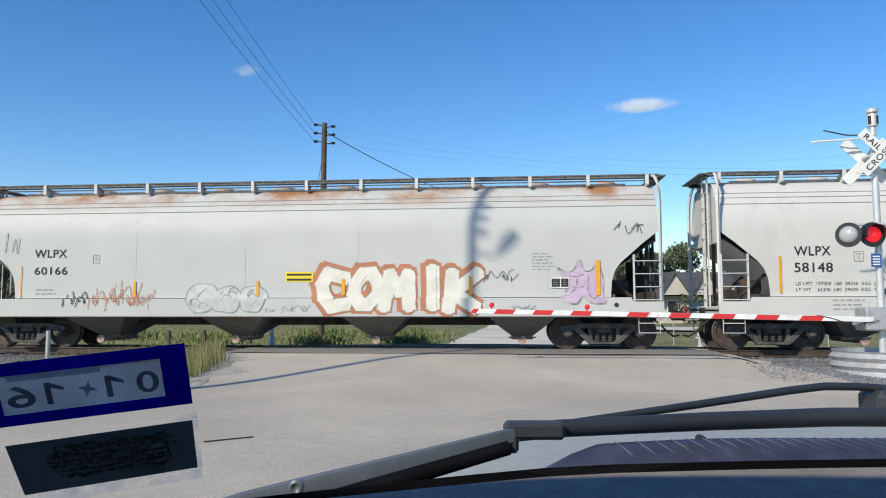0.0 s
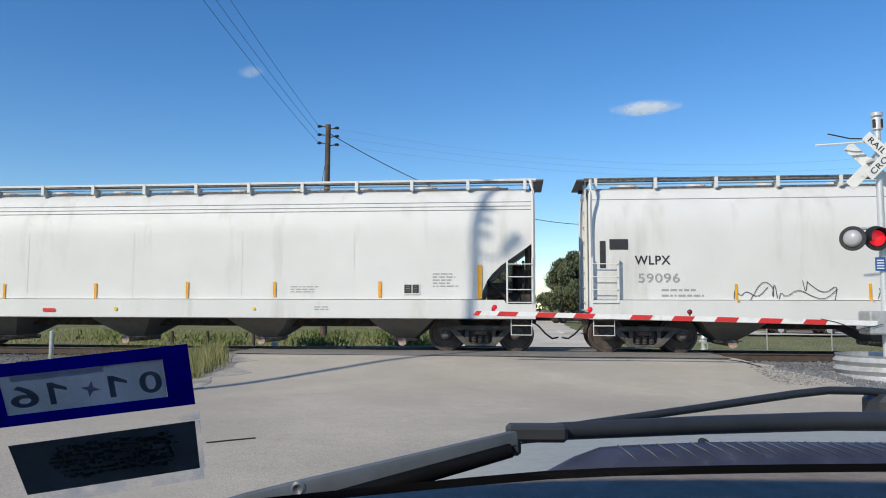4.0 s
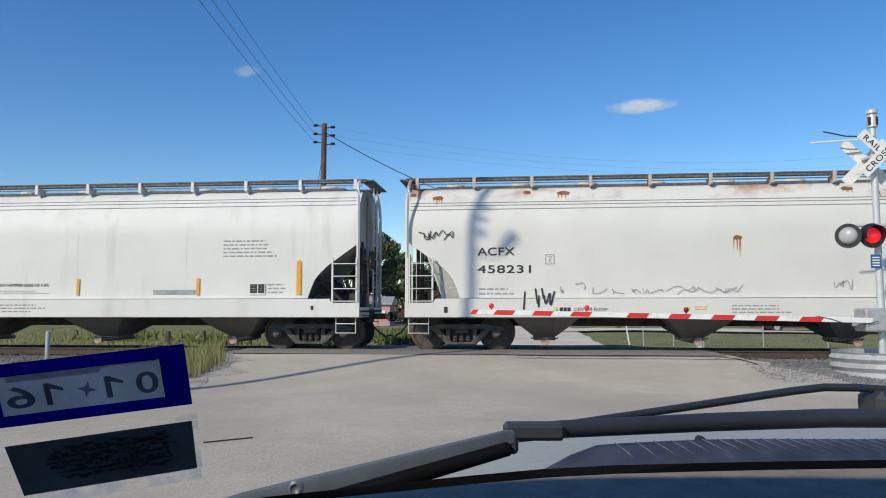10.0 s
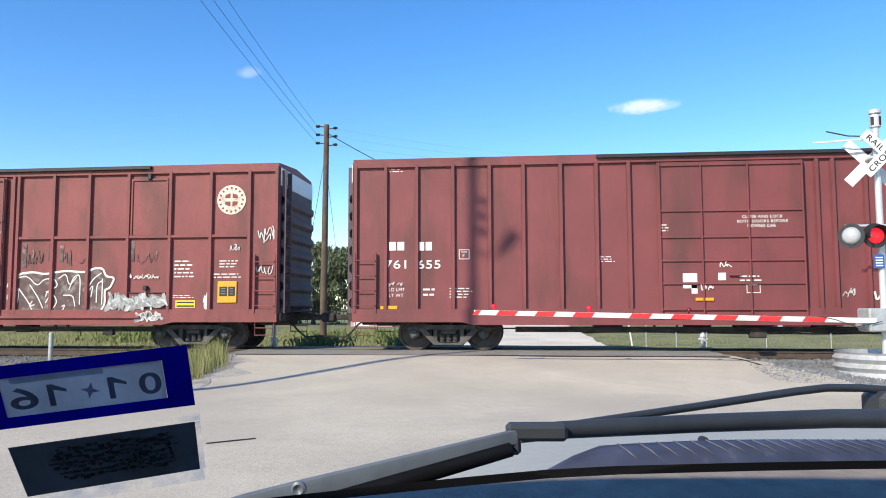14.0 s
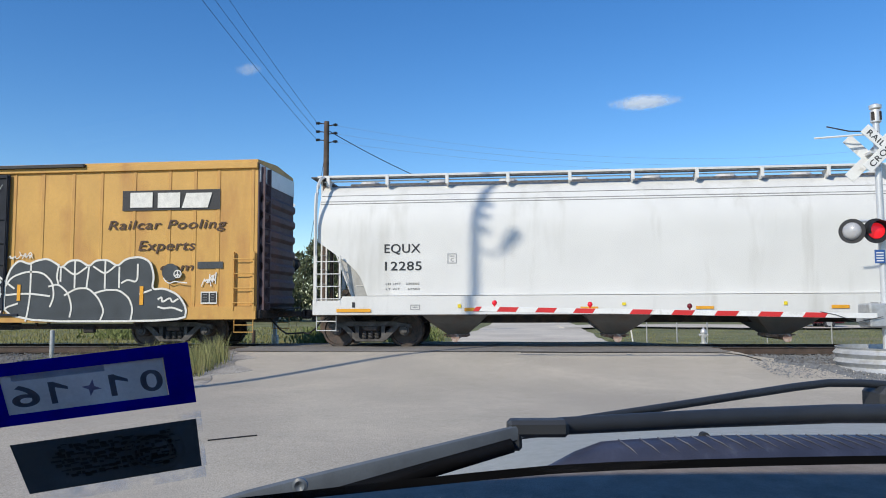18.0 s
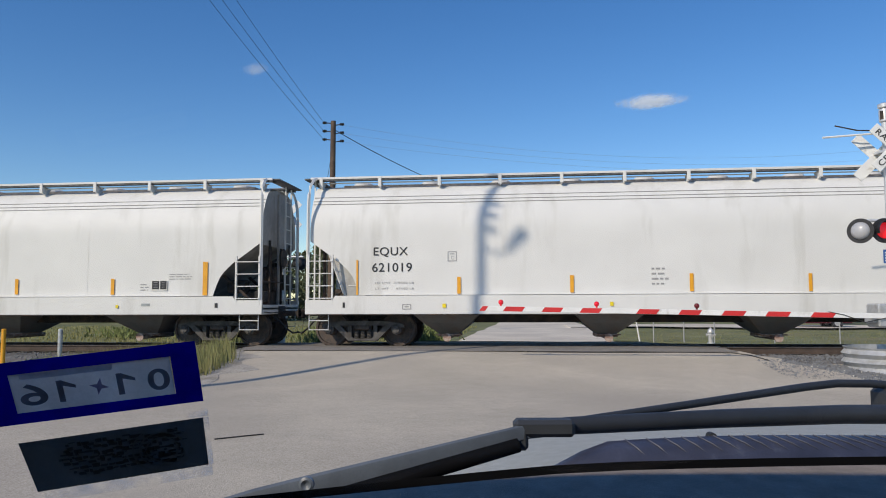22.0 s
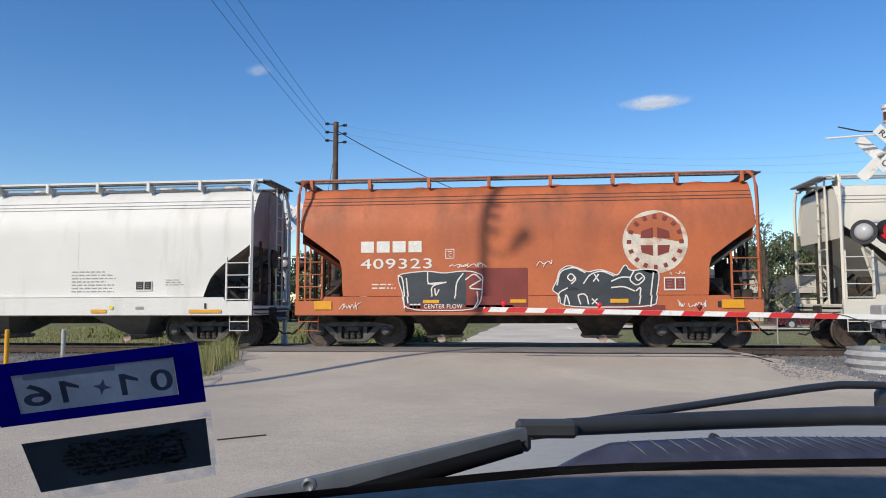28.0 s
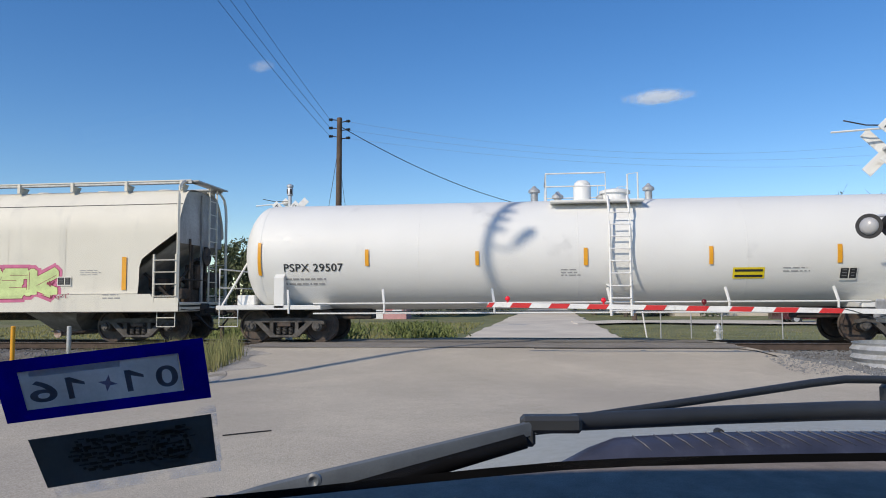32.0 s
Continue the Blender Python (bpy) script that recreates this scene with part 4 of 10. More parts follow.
    g.box(-5.4, 6.2, -1.26, -1.14, 0.50, 0.64, 0.01).box(0.4, 0.8, -1.36, -1.2, 0.36, 0.6, 0.02).box(4.6, 4.9, -1.36, -1.2, 0.40, 0.6, 0.02)
    g.box(2.0, 2.5, -1.3, -0.9, 0.48, 0.75, 0.03).box(-3.4, -2.7, -1.35, -0.8, 0.5, 0.8, 0.03)
    part("brake_gear", g, DARK, car)
    return car


def tank_car(L, body, label=""):
    car = thing("tank_car", label, "railcar", group="freight train")
    h = L / 2
    zc, r = 2.36, 1.48
    th = h - 0.45
    prof = []
    for i in range(9):
        a = math.pi / 2 * i / 8
        prof.append((max(0.02, r * math.sin(a)), -th + 0.72 * (1 - math.cos(a))))
    n = 12
    prof += [(r, -th + 0.72 + (2 * th - 1.44) * i / n) for i in range(1, n)]
    prof += [(a, -d) for a, d in prof[8::-1]]
    part("tank", MB().lathe(prof, 56, "x", (0, 0, zc)), body, car, smooth=40)
    for x in (-th + 0.75, -th * 0.45, 0.0, th * 0.45, th - 0.75):
        part("weld_band", MB().lathe([(r + 0.001, x - 0.02), (r + 0.006, x), (r + 0.001, x + 0.02)], 56, "x", (0, 0, zc)), body, car, smooth=40)
    for s in (-1, 1):
        x = s * (h - 1.75)
        st = MB().prism([(-1.5, 0.95), (1.5, 0.95), (1.5, 1.75), (1.38, 1.85), (1.15, 1.35), (-1.15, 1.35), (-1.38, 1.85), (-1.5, 1.75)], x - 0.13, x + 0.13, "x")
        part("saddle", st, body, car)
        part("end_platform", MB().box(min(s * (h - 2.9), s * h), max(s * (h - 2.9), s * h), -1.5, 1.5, 0.90, 1.02, 0.015), body, car)
        part("stub_sill", MB().box(min(s * (h - 4), s * h), max(s * (h - 4), s * h), -0.32, 0.32, 0.62, 0.98, 0.02), DARK, car)
        rail = MB().tube([(s * (h - 0.08), -1.45, 1.0), (s * (h - 0.08), -1.45, 2.0), (s * (h - 0.08), 1.45, 2.0), (s * (h - 0.08), 1.45, 1.0)], 0.022, 6).rod((s * (h - 0.08), -1.45, 1.5), (s * (h - 0.08), 1.45, 1.5), 0.018, 5)
        rail.tube([(s * (h - 0.12), -1.4, 1.0), (s * (h - 0.75), -1.0, 2.3)], 0.03, 5)
        part("end_railing", rail, body, car)
        step_stirrup(car, s * (h - 0.10), s * (h - 0.62), -1.5, 0.92, body)
        box = MB().box(min(s * (h - 0.85), s * (h - 0.35)), max(s * (h - 0.85), s * (h - 0.35)), -0.9, -0.45, 1.02, 1.3, 0.02)
        part("valve_box", box, WHITE, car)
        coupler(car, s * h, s, 0.5)
        truck(car, s * (h - 1.77), car)
    for k in (-1, 1):
        hr = MB().rod((-h + 2.7, k * 1.52, 1.06), (h - 2.7, k * 1.52, 1.06), 0.022, 6).rod((-h + 2.7, k * 1.50, 0.80), (h - 2.7, k * 1.50, 0.80), 0.022, 6)
        part("side_rail", hr, body, car, "long white handrail under the tank")
        for x in (-7.6, -5.02, -2.15, 0.77, 3.64, 6.19):
            part("rail_bracket", stock(("rail_bracket", k), lambda: MB().tube([(0, k * 1.52, 1.06), (-0.06, k * 1.40, 1.42)], 0.035, 5).rod((0, k * 1.52, 1.06), (0, k * 1.5, 0.8), 0.03, 6).mesh("rail_bracket", body)), None, car, at=(x, 0, 0))
    # platform and fittings on top
    px = 0.0
    pl = part("top_platform", MB().box(-0.68, 1.72, -1.15, 1.15, 3.66, 3.72, 0.01), body, car, "walkway grating on the tank")
    rail = MB()
    for yy in (-1.12, 1.12):
        rail.tube([(-0.79, yy, 3.7), (-0.79, yy, 4.42), (0.74, yy, 4.42), (0.74, yy, 3.7)], 0.022, 6).rod((-0.79, yy, 4.08), (0.74, yy, 4.08), 0.018, 5)
        rail.tube([(1.30, yy, 3.7), (1.30, yy, 4.36), (1.56, yy, 4.40), (1.56, yy, 3.7)], 0.022, 6)
    rail.rod((-0.79, -1.12, 4.42), (-0.79, 1.12, 4.42), 0.022, 6)
    part("platform_railing", rail, WHITE, pl)
    part("dome_housing", MB().lathe([(0.24, 3.75), (0.24, 4.22), (0.21, 4.32), (0.14, 4.39), (0.03, 4.41)], 20, "z", (0.22, 0, 0)), WHITE, car, "white valve housing", 40)
    part("manway", MB().lathe([(0.36, 3.8), (0.36, 4.0), (0.42, 4.01), (0.42, 4.08), (0.30, 4.12), (0.05, 4.13)], 20, "z", (1.1, 0, 0)), WHITE, car, "round manway cover", 40)
    for dx, hh in ((-1.09, 4.22), (2.0, 4.22), (-0.45, 4.05), (0.75, 4.0)):
        part("safety_valve", MB().lathe([(0.10, 3.75), (0.10, hh - 0.15), (0.16, hh - 0.13), (0.16, hh - 0.06), (0.08, hh), (0.03, hh + 0.06)], 12, "z", (px + dx, 0, 0)), STEEL, car, "", 40)
    for k in (-1, 1):
        lad = MB()
        for dx in (0.78, 1.28):
            lad.tube([(px + dx, k * 1.62, 0.72), (px + dx, k * 1.60, 1.2), (px + dx, k * 1.60, 2.9), (px + dx, k * 1.42, 3.5), (px + dx, k * 1.15, 3.8)], 0.035, 4)
        lo = part("side_ladder", lad, WHITE, car, "white ladder up the tank's side")
        for i in range(9):
            z = 0.85 + i * 0.31
            y = 1.63 if z < 2.9 else 1.63 - (z - 2.9) * 0.33
            part("rung", stock("tank_rung", lambda: MB().rod((0, 0, 0), (0.5, 0, 0), 0.018, 6).mesh("rung", WHITE)), None, lo, at=(px + 0.78, k * y, z))
        part("ladder_stay", MB().rod((px + 0.78, k * 1.6, 1.45), (px + 0.72, k * 1.2, 1.5), 0.03, 5).rod((px + 1.28, k * 1.6, 1.45), (px + 1.34, k * 1.2, 1.5), 0.03, 5), WHITE, lo)
    return car


GRATE = paint("walkway_grating", (0.085, 0.085, 0.09), 0.7, vary=0.25, scale=4, grain=(18, 0.4))
SLOPE = paint("grimy_shade_grey", (0.34, 0.335, 0.32), 0.75, vary=0.3, scale=1.2, stain=(0.17, 0.16, 0.15), amount=0.4, sscale=1.0)
END_SOIL_SHADE = paint("soiled_shaded_white", (0.36, 0.36, 0.355), 0.7, vary=0.2, scale=1.0, stain=(0.2, 0.19, 0.18), amount=0.35, sscale=1.2, streak=0.3)
# Plate colour is greyed for the shade on a plate leaning inwards.
PLATE = paint("shaded_plate_paint", (0.50, 0.495, 0.47), 0.7, vary=0.1, scale=1.5, stain=(0.36, 0.35, 0.33), amount=0.3, sscale=2)
# Dark colour of the thin strips drawn for the shadow under each side lap.
SEAM = paint("seam_shadow", (0.30, 0.30, 0.29), 0.8, vary=0.2, scale=2)
DARKSEAM = paint("dark_seam", (0.06, 0.058, 0.055), 0.8, vary=0.2, scale=2)
BAY = paint("bay_steel", (0.20, 0.195, 0.19), 0.65, vary=0.2, scale=2, stain=(0.16, 0.12, 0.10), amount=0.35, sscale=2)
OUTLET = paint("outlet_primer", (0.32, 0.20, 0.16), 0.75, vary=0.3, scale=5, stain=(0.55, 0.5, 0.45), amount=0.35, sscale=5)
P_GREY = paintwork("grey_white_paint", (0.52, 0.52, 0.50), 0.5)
P_GREY2 = paintwork("pale_grey_paint", (0.60, 0.59, 0.56))
P_WHITE = paintwork("white_car_paint", (0.69, 0.685, 0.665))
P_WHITE2 = paintwork("bright_white_paint", (0.705, 0.70, 0.675))
P_BEIGE = paintwork("beige_car_paint", (0.50, 0.47, 0.41))
P_ACF = paintwork("rust_spotted_white_paint", (0.67, 0.66, 0.625), 0.34)
P_CREAM = paintwork("cream_white_paint", (0.68, 0.65, 0.57))
P_BROWN = paint("oxide_orange_paint", (0.50, 0.135, 0.05), 0.6, vary=0.10, scale=0.8, bump=0.004, bscale=1.6, stain=(0.16, 0.06, 0.035), amount=0.36, sscale=0.8, streak=0.3, band=(2.2, 4.2))
P_BOX = paint("oxide_red_paint", (0.235, 0.058, 0.056), 0.65, vary=0.10, scale=0.9, bump=0.003, bscale=2.0, stain=(0.12, 0.04, 0.035), amount=0.32, sscale=1.1, streak=0.3)
P_BOX2 = paint("dark_oxide_red_paint", (0.195, 0.048, 0.05), 0.65, vary=0.10, scale=0.9, bump=0.003, bscale=2.0, stain=(0.11, 0.036, 0.032), amount=0.32, sscale=1.1, streak=0.3)
P_YEL = paint("yellow_boxcar_paint", (0.61, 0.345, 0.085), 0.6, vary=0.07, scale=0.9, bump=0.003, bscale=2.0, stain=(0.45, 0.22, 0.06), amount=0.3, sscale=1.1, streak=0.3)
P_END = paint("sooty_end_paint", (0.11, 0.075, 0.085), 0.7, vary=0.3, scale=1.2, stain=(0.12, 0.05, 0.045), amount=0.3, sscale=1.5)
P_DOOR = paint("black_door_paint", (0.027, 0.031, 0.042), 0.7, spec=0.2, vary=0.25, scale=1.0, stain=(0.06, 0.06, 0.06), amount=0.3, sscale=1.2)
P_TANK = paint("white_tank_paint", (0.72, 0.72, 0.70), 0.55, vary=0.03, scale=0.6, bump=0.003, bscale=1.2, stain=(0.45, 0.45, 0.45), amount=0.12, sscale=0.8)

CARS = []  # (thing, place of its middle along the train)


def place(car, a, b):
    k = len(CARS)
    CARS.append((car, (a + b) / 2))
    car.matrix_basis = pose((a + b) / 2, 0, 0)
    MARK_SHIFT[car.name] = MARKS_AT[k] - (a + b) / 2
    return car


SPAN = [(-15.0, 3.65), (4.97, 23.91), (25.18, 43.81), (45.15, 64.01), (65.07, 84.14), (85.31, 104.16), (105.35, 124.18), (125.81, 144.9), (146.92, 166.17), (168.12, 187.2), (188.75, 208.72), (209.92, 229.96), (231.14, 251.09), (252.34, 272.08), (273.3, 293.56), (294.74, 306.55), (308.4, 320.56), (321.9, 333.88), (334.9, 354.15)]
MARKS_AT = [-5.625, 14.515, 34.495, 54.61, 74.65, 94.65, 114.7, 135.29, 156.475, 177.515, 198.62, 219.75, 240.92, 262.02, 283.3, 300.66, 314.25, 327.6, 344.525]  # middle of each car's lettering
SIZE = [b - a for a, b in SPAN]
c0 = place(hopper_car(SIZE[0], P_GREY, 4.55, label="grey-white covered hopper with rusty eaves and bubble graffiti", style="tall", seam=(3.70, 3.87, 4.0)), *SPAN[0])
c1 = place(hopper_car(SIZE[1], P_GREY2, 4.57, label="pale grey covered hopper with dark and red graffiti", style="tall", seam=(3.70, 3.87, 4.0)), *SPAN[1])
c2 = place(hopper_car(SIZE[2], P_WHITE, 4.55, label="clean white covered hopper with yellow reflector bars", seam=(3.70, 3.80, 3.92), plate=True, edge=True), *SPAN[2])
c3 = place(hopper_car(SIZE[3], P_WHITE, 4.53, label="flat-sided white covered hopper with thin black scrawls", style="panel", seam=(3.95,), cut=0.5), *SPAN[3])
c4 = place(hopper_car(SIZE[4], P_BEIGE, 4.60, label="beige covered hopper with blue scrawled graffiti"), *SPAN[4])
c5 = place(hopper_car(SIZE[5], P_WHITE, 4.58, label="white covered hopper with small bubble graffiti", seam=(3.86, 3.98, 4.07)), *SPAN[5])
c6 = place(hopper_car(SIZE[6], P_ACF, 4.57, label="white covered hopper with rust spots and black scribbles", plate=True, seam=(3.68, 3.79, 3.87)), *SPAN[6])
RIB7 = [-9.5, -8.61, -7.43, -6.28, -5.13, -4.01, -2.87, -1.94, 2.0, 2.15, 3.19, 4.22, 5.35, 6.54, 7.68, 8.75, 9.5]
c7 = place(box_car(SIZE[7], P_BOX, 5.03, "oxide red boxcar with white graffiti and one sliding door", ((-1.67, 1.79),), RIB7, mid=((-8.6, -2.0), (2.1, 8.7)), end_mat=P_END), *SPAN[7])
hd = part("loading_hatch", MB().box(5.47, 6.42, -1.535, -1.50, 3.10, 4.62, 0.008), P_BOX, c7, "narrow framed side hatch")
for q in ((5.42, 5.47, 3.10, 4.64), (6.42, 6.47, 3.10, 4.64)):
    part("hatch_frame", MB().box(q[0], q[1], -1.565, -1.50, q[2], q[3], 0.008), P_BOX, hd)
for z in (4.62,):
    part("hatch_bar", MB().box(5.42, 6.47, -1.57, -1.50, z - 0.035, z + 0.035, 0.008), P_BOX, hd)
part("hatch_latch", MB().box(5.9, 6.0, -1.62, -1.55, 4.62, 4.78, 0.01).box(5.84, 5.95, -1.6, -1.50, 1.62, 1.74, 0.01), BLACK, hd)
part("low_hatch", MB().box(5.44, 6.45, -1.545, -1.50, 1.12, 1.53, 0.006), P_BOX, c7, "low framed hatch")
part("hatch_lip", MB().box(5.42, 6.47, -1.575, -1.50, 1.53, 1.555, 0.004), BLACK, c7)
c8 = place(box_car(SIZE[8], P_BOX2, 5.06, "dark oxide red boxcar with clean ribbed sides", ((-1.81, 1.74),), [-9.55, -8.75, -7.93, -6.98, -6.03, -5.16, -4.21, -3.31, -2.5, 2.06, 2.44, 3.2, 4.03, 5.16, 6.16, 6.96, 7.9, 8.8, 9.55], mid=False, end_mat=P_END), *SPAN[8])
c9 = place(box_car(SIZE[9], P_YEL, 5.06, "yellow boxcar with black double doors and black-and-white graffiti", ((-2.44, -0.02), (0.02, 2.46)), [-9.4, -8.73, -7.82, -6.91, -6.02, -5.07, -4.17, -3.27, -2.55, 2.58, 3.41, 4.3, 5.12, 6.07, 7.07, 7.79, 8.45, 9.4], P_DOOR, mid=False, end_mat=P_END, deep=-0.012), *SPAN[9])
c10 = place(hopper_car(SIZE[10], P_WHITE2, 4.62, label="clean white covered hopper with yellow dashes along the sill", seam=(3.82, 3.89, 4.06), edge=True, plate=True), *SPAN[10])
c11 = place(hopper_car(SIZE[11], P_WHITE2, 4.59, label="clean white covered hopper with upright yellow bars", seam=3, edge=True, plate=True), *SPAN[11])
c12 = place(hopper_car(SIZE[12], P_WHITE2, 4.57, label="clean white covered hopper with faint lettering", seam=3, edge=True, tank=True, plate=True), *SPAN[12])
c13 = place(hopper_car(SIZE[13], P_WHITE2, 4.61, label="clean white covered hopper with a yellow placard", seam=3, edge=True, plate=True), *SPAN[13])
c14 = place(hopper_car(SIZE[14], P_WHITE2, 4.60, label="clean white covered hopper with a black lettered side", seam=3, edge=True, plate=True), *SPAN[14])
c15 = place(hopper_car(SIZE[15], P_BROWN, 4.53, 2, "short orange-brown covered hopper with black graffiti and round emblem", seam=3, seam_mat=DARKSEAM, style="steep", bay_mat=DARK), *SPAN[15])
c16 = place(hopper_car(SIZE[16], P_CREAM, 4.36, 2, "short cream-white covered hopper with faded silver graffiti", bay_mat=DARK, rb_mat=STEEL, seam=(3.62, 3.70, 3.80), plate=True, style="steep"), *SPAN[16])
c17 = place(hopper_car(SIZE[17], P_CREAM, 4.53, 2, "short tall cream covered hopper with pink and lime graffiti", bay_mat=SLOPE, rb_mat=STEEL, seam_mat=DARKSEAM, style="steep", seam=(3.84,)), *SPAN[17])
c18 = place(tank_car(SIZE[18], P_TANK, "long white tank car with ladder and yellow reflector bars"), *SPAN[18])

# ---- marks on the cars ----
INKS = {"k": INK, "g": GREYINK, "w": WHITEINK, "y": YELLOW, "l": LEMON, "r": RED,
        "cream": paint("graffiti_cream", (0.74, 0.71, 0.62), 0.6, vary=0.1, scale=3), "orange": paint("graffiti_orange", (0.50, 0.20, 0.10), 0.6, vary=0.15, scale=3),
        "grey": paint("graffiti_grey", (0.33, 0.36, 0.36), 0.6, vary=0.2, scale=3), "slate": paint("graffiti_slate", (0.045, 0.055, 0.065), 0.6, vary=0.25, scale=3),
        "brick": paint("graffiti_brick_red", (0.40, 0.10, 0.08), 0.65, vary=0.25, scale=5, stain=(0.66, 0.6, 0.55), amount=0.35, sscale=6), "rust": paint("rust_stain", (0.27, 0.12, 0.05), 0.8, vary=0.35, scale=6), "lilac": paint("graffiti_lilac", (0.55, 0.42, 0.55), 0.6, vary=0.12, scale=4),
        "blue": paint("graffiti_blue", (0.10, 0.28, 0.50), 0.6, vary=0.15, scale=4), "lime": paint("graffiti_lime", (0.55, 0.66, 0.30), 0.6, vary=0.12, scale=4),
        "pink": paint("graffiti_pink", (0.62, 0.16, 0.30), 0.6, vary=0.15, scale=4), "maroon": paint("graffiti_maroon", (0.30, 0.03, 0.08), 0.6, vary=0.15, scale=4),
        "silver": paint("graffiti_silver", (0.44, 0.43, 0.42), 0.55, vary=0.25, scale=4, stain=(0.22, 0.1, 0.09), amount=0.4, sscale=5), "pale": paint("graffiti_pale", (0.55, 0.57, 0.55), 0.6, vary=0.15, scale=3),
        "smoke": paint("graffiti_smoke", (0.28, 0.28, 0.28), 0.65, vary=0.3, scale=5, stain=(0.6, 0.58, 0.54), amount=0.4, sscale=5), "soot": paint("graffiti_soot", (0.115, 0.062, 0.058), 0.65, vary=0.3, scale=5, stain=(0.30, 0.27, 0.26), amount=0.3, sscale=4), "ember": paint("emblem_orange", (0.62, 0.17, 0.05), 0.55, vary=0.1, scale=4),
        "brown": paint("brown_lettering", (0.075, 0.035, 0.018), 0.6, vary=0.15, scale=6), "patch": paint("red_brown_patch", (0.22, 0.04, 0.03), 0.6, vary=0.12, scale=2),
        "skyblue": paint("emblem_blue", (0.20, 0.42, 0.66), 0.55, vary=0.1, scale=4), "bone": paint("emblem_bone_white", (0.68, 0.62, 0.52), 0.6, vary=0.15, scale=4, stain=(0.40, 0.16, 0.08), amount=0.3, sscale=3)}


def door_y(z):
    return 1.595


def wall_y(z):
    return 1.503


def yel_y(z):
    return 1.518


def sill_y(z):
    return 1.584


def tank_y(z):
    return math.sqrt(max(0.05, 1.48 ** 2 - (z - 2.36) ** 2)) + 0.004


def bars(car, half, key, *spans, name="reflector", label=""):
    """One mark for each span (x0, x1, z0, z1)."""
    for x0, x1, z0, z1 in spans:
        if name == "reflector":
            x0, x1 = x0 + 0.004, x1 - 0.004
        fl = Flat(half, 0.028 if name in ("reflector", "label") else 0.010)
        n = max(1, int((z1 - z0) / 0.12))
        for i in range(n):
            fl.bar(x0, x1, z0 + (z1 - z0) * i / n, z0 + (z1 - z0) * (i + 1) / n)
        mark(name, fl, INKS[key], car, label)


def stencil_box(car, half, x0, x1, z0, z1, key="k", rim="w"):
    """The black lube and data panels in a pale frame."""
    fl = Flat(half, 0.026)
    fl.bar(x0, x1, z0, z1)
    f = mark("data_panel", fl, INKS[rim], car, "framed black data panel")
    w = (x1 - x0)
    g = Flat(half, 0.030)
    g.bar(x0 + 0.05 * w, x0 + 0.5 * w, z0 + 0.12 * (z1 - z0), z1 - 0.1 * (z1 - z0)).bar(x0 + 0.56 * w, x1 - 0.05 * w, z0 + 0.12 * (z1 - z0), z1 - 0.1 * (z1 - z0))
    part("panel_field", g.mesh("panel_field", INKS[key]), None, f)
    b = Flat(half, 0.034)
    for i in range(3):
        zz = z0 + (0.3 + 0.22 * i) * (z1 - z0)
        b.bar(x0 + 0.14 * w, x0 + 0.4 * w, zz, zz + 0.035 * (z1 - z0)).bar(x0 + 0.66 * w, x0 + 0.83 * w, zz, zz + 0.035 * (z1 - z0))
    part("small_print", b.mesh("small_print", GREYINK), None, f)


def plate_box(car, half, x0, x1, z0, z1, key="k", text="C"):
    """A thin square frame with one letter."""
    w = 0.018
    fl = Flat(half, 0.009).bar(x0, x1, z1 - w, z1).bar(x0, x1, z0, z0 + w).bar(x0, x0 + w, z0 + w, z1 - w).bar(x1 - w, x1, z0 + w, z1 - w)
    fl.bar(x0 + 0.06, x1 - 0.06, z1 - 0.075, z1 - 0.055)
    mark("plate_mark", fl, INKS[key], car)
    if text.strip():
        write(car, text, x0 + (x1 - x0) * 0.36, z0 + 0.05, (z1 - z0) * 0.36, INKS[key], half, 0.004, name="plate_letter")


def blob(cx, cz, rx, rz, rnd, n=22, power=2.6):
    ph, q = rnd.uniform(0, 6), rnd.uniform(0.03, 0.09)
    out = []
    for i in range(n):
        t = 2 * math.pi * i / n
        c, s = math.cos(t), math.sin(t)
        k = (abs(c) ** power + abs(s) ** power) ** (-1 / power) * (1 + q * math.sin(3 * t + ph) + 0.05 * math.sin(5 * t + 2 * ph))
        out.append((cx + rx * k * c, cz + rz * k * s))
    return out


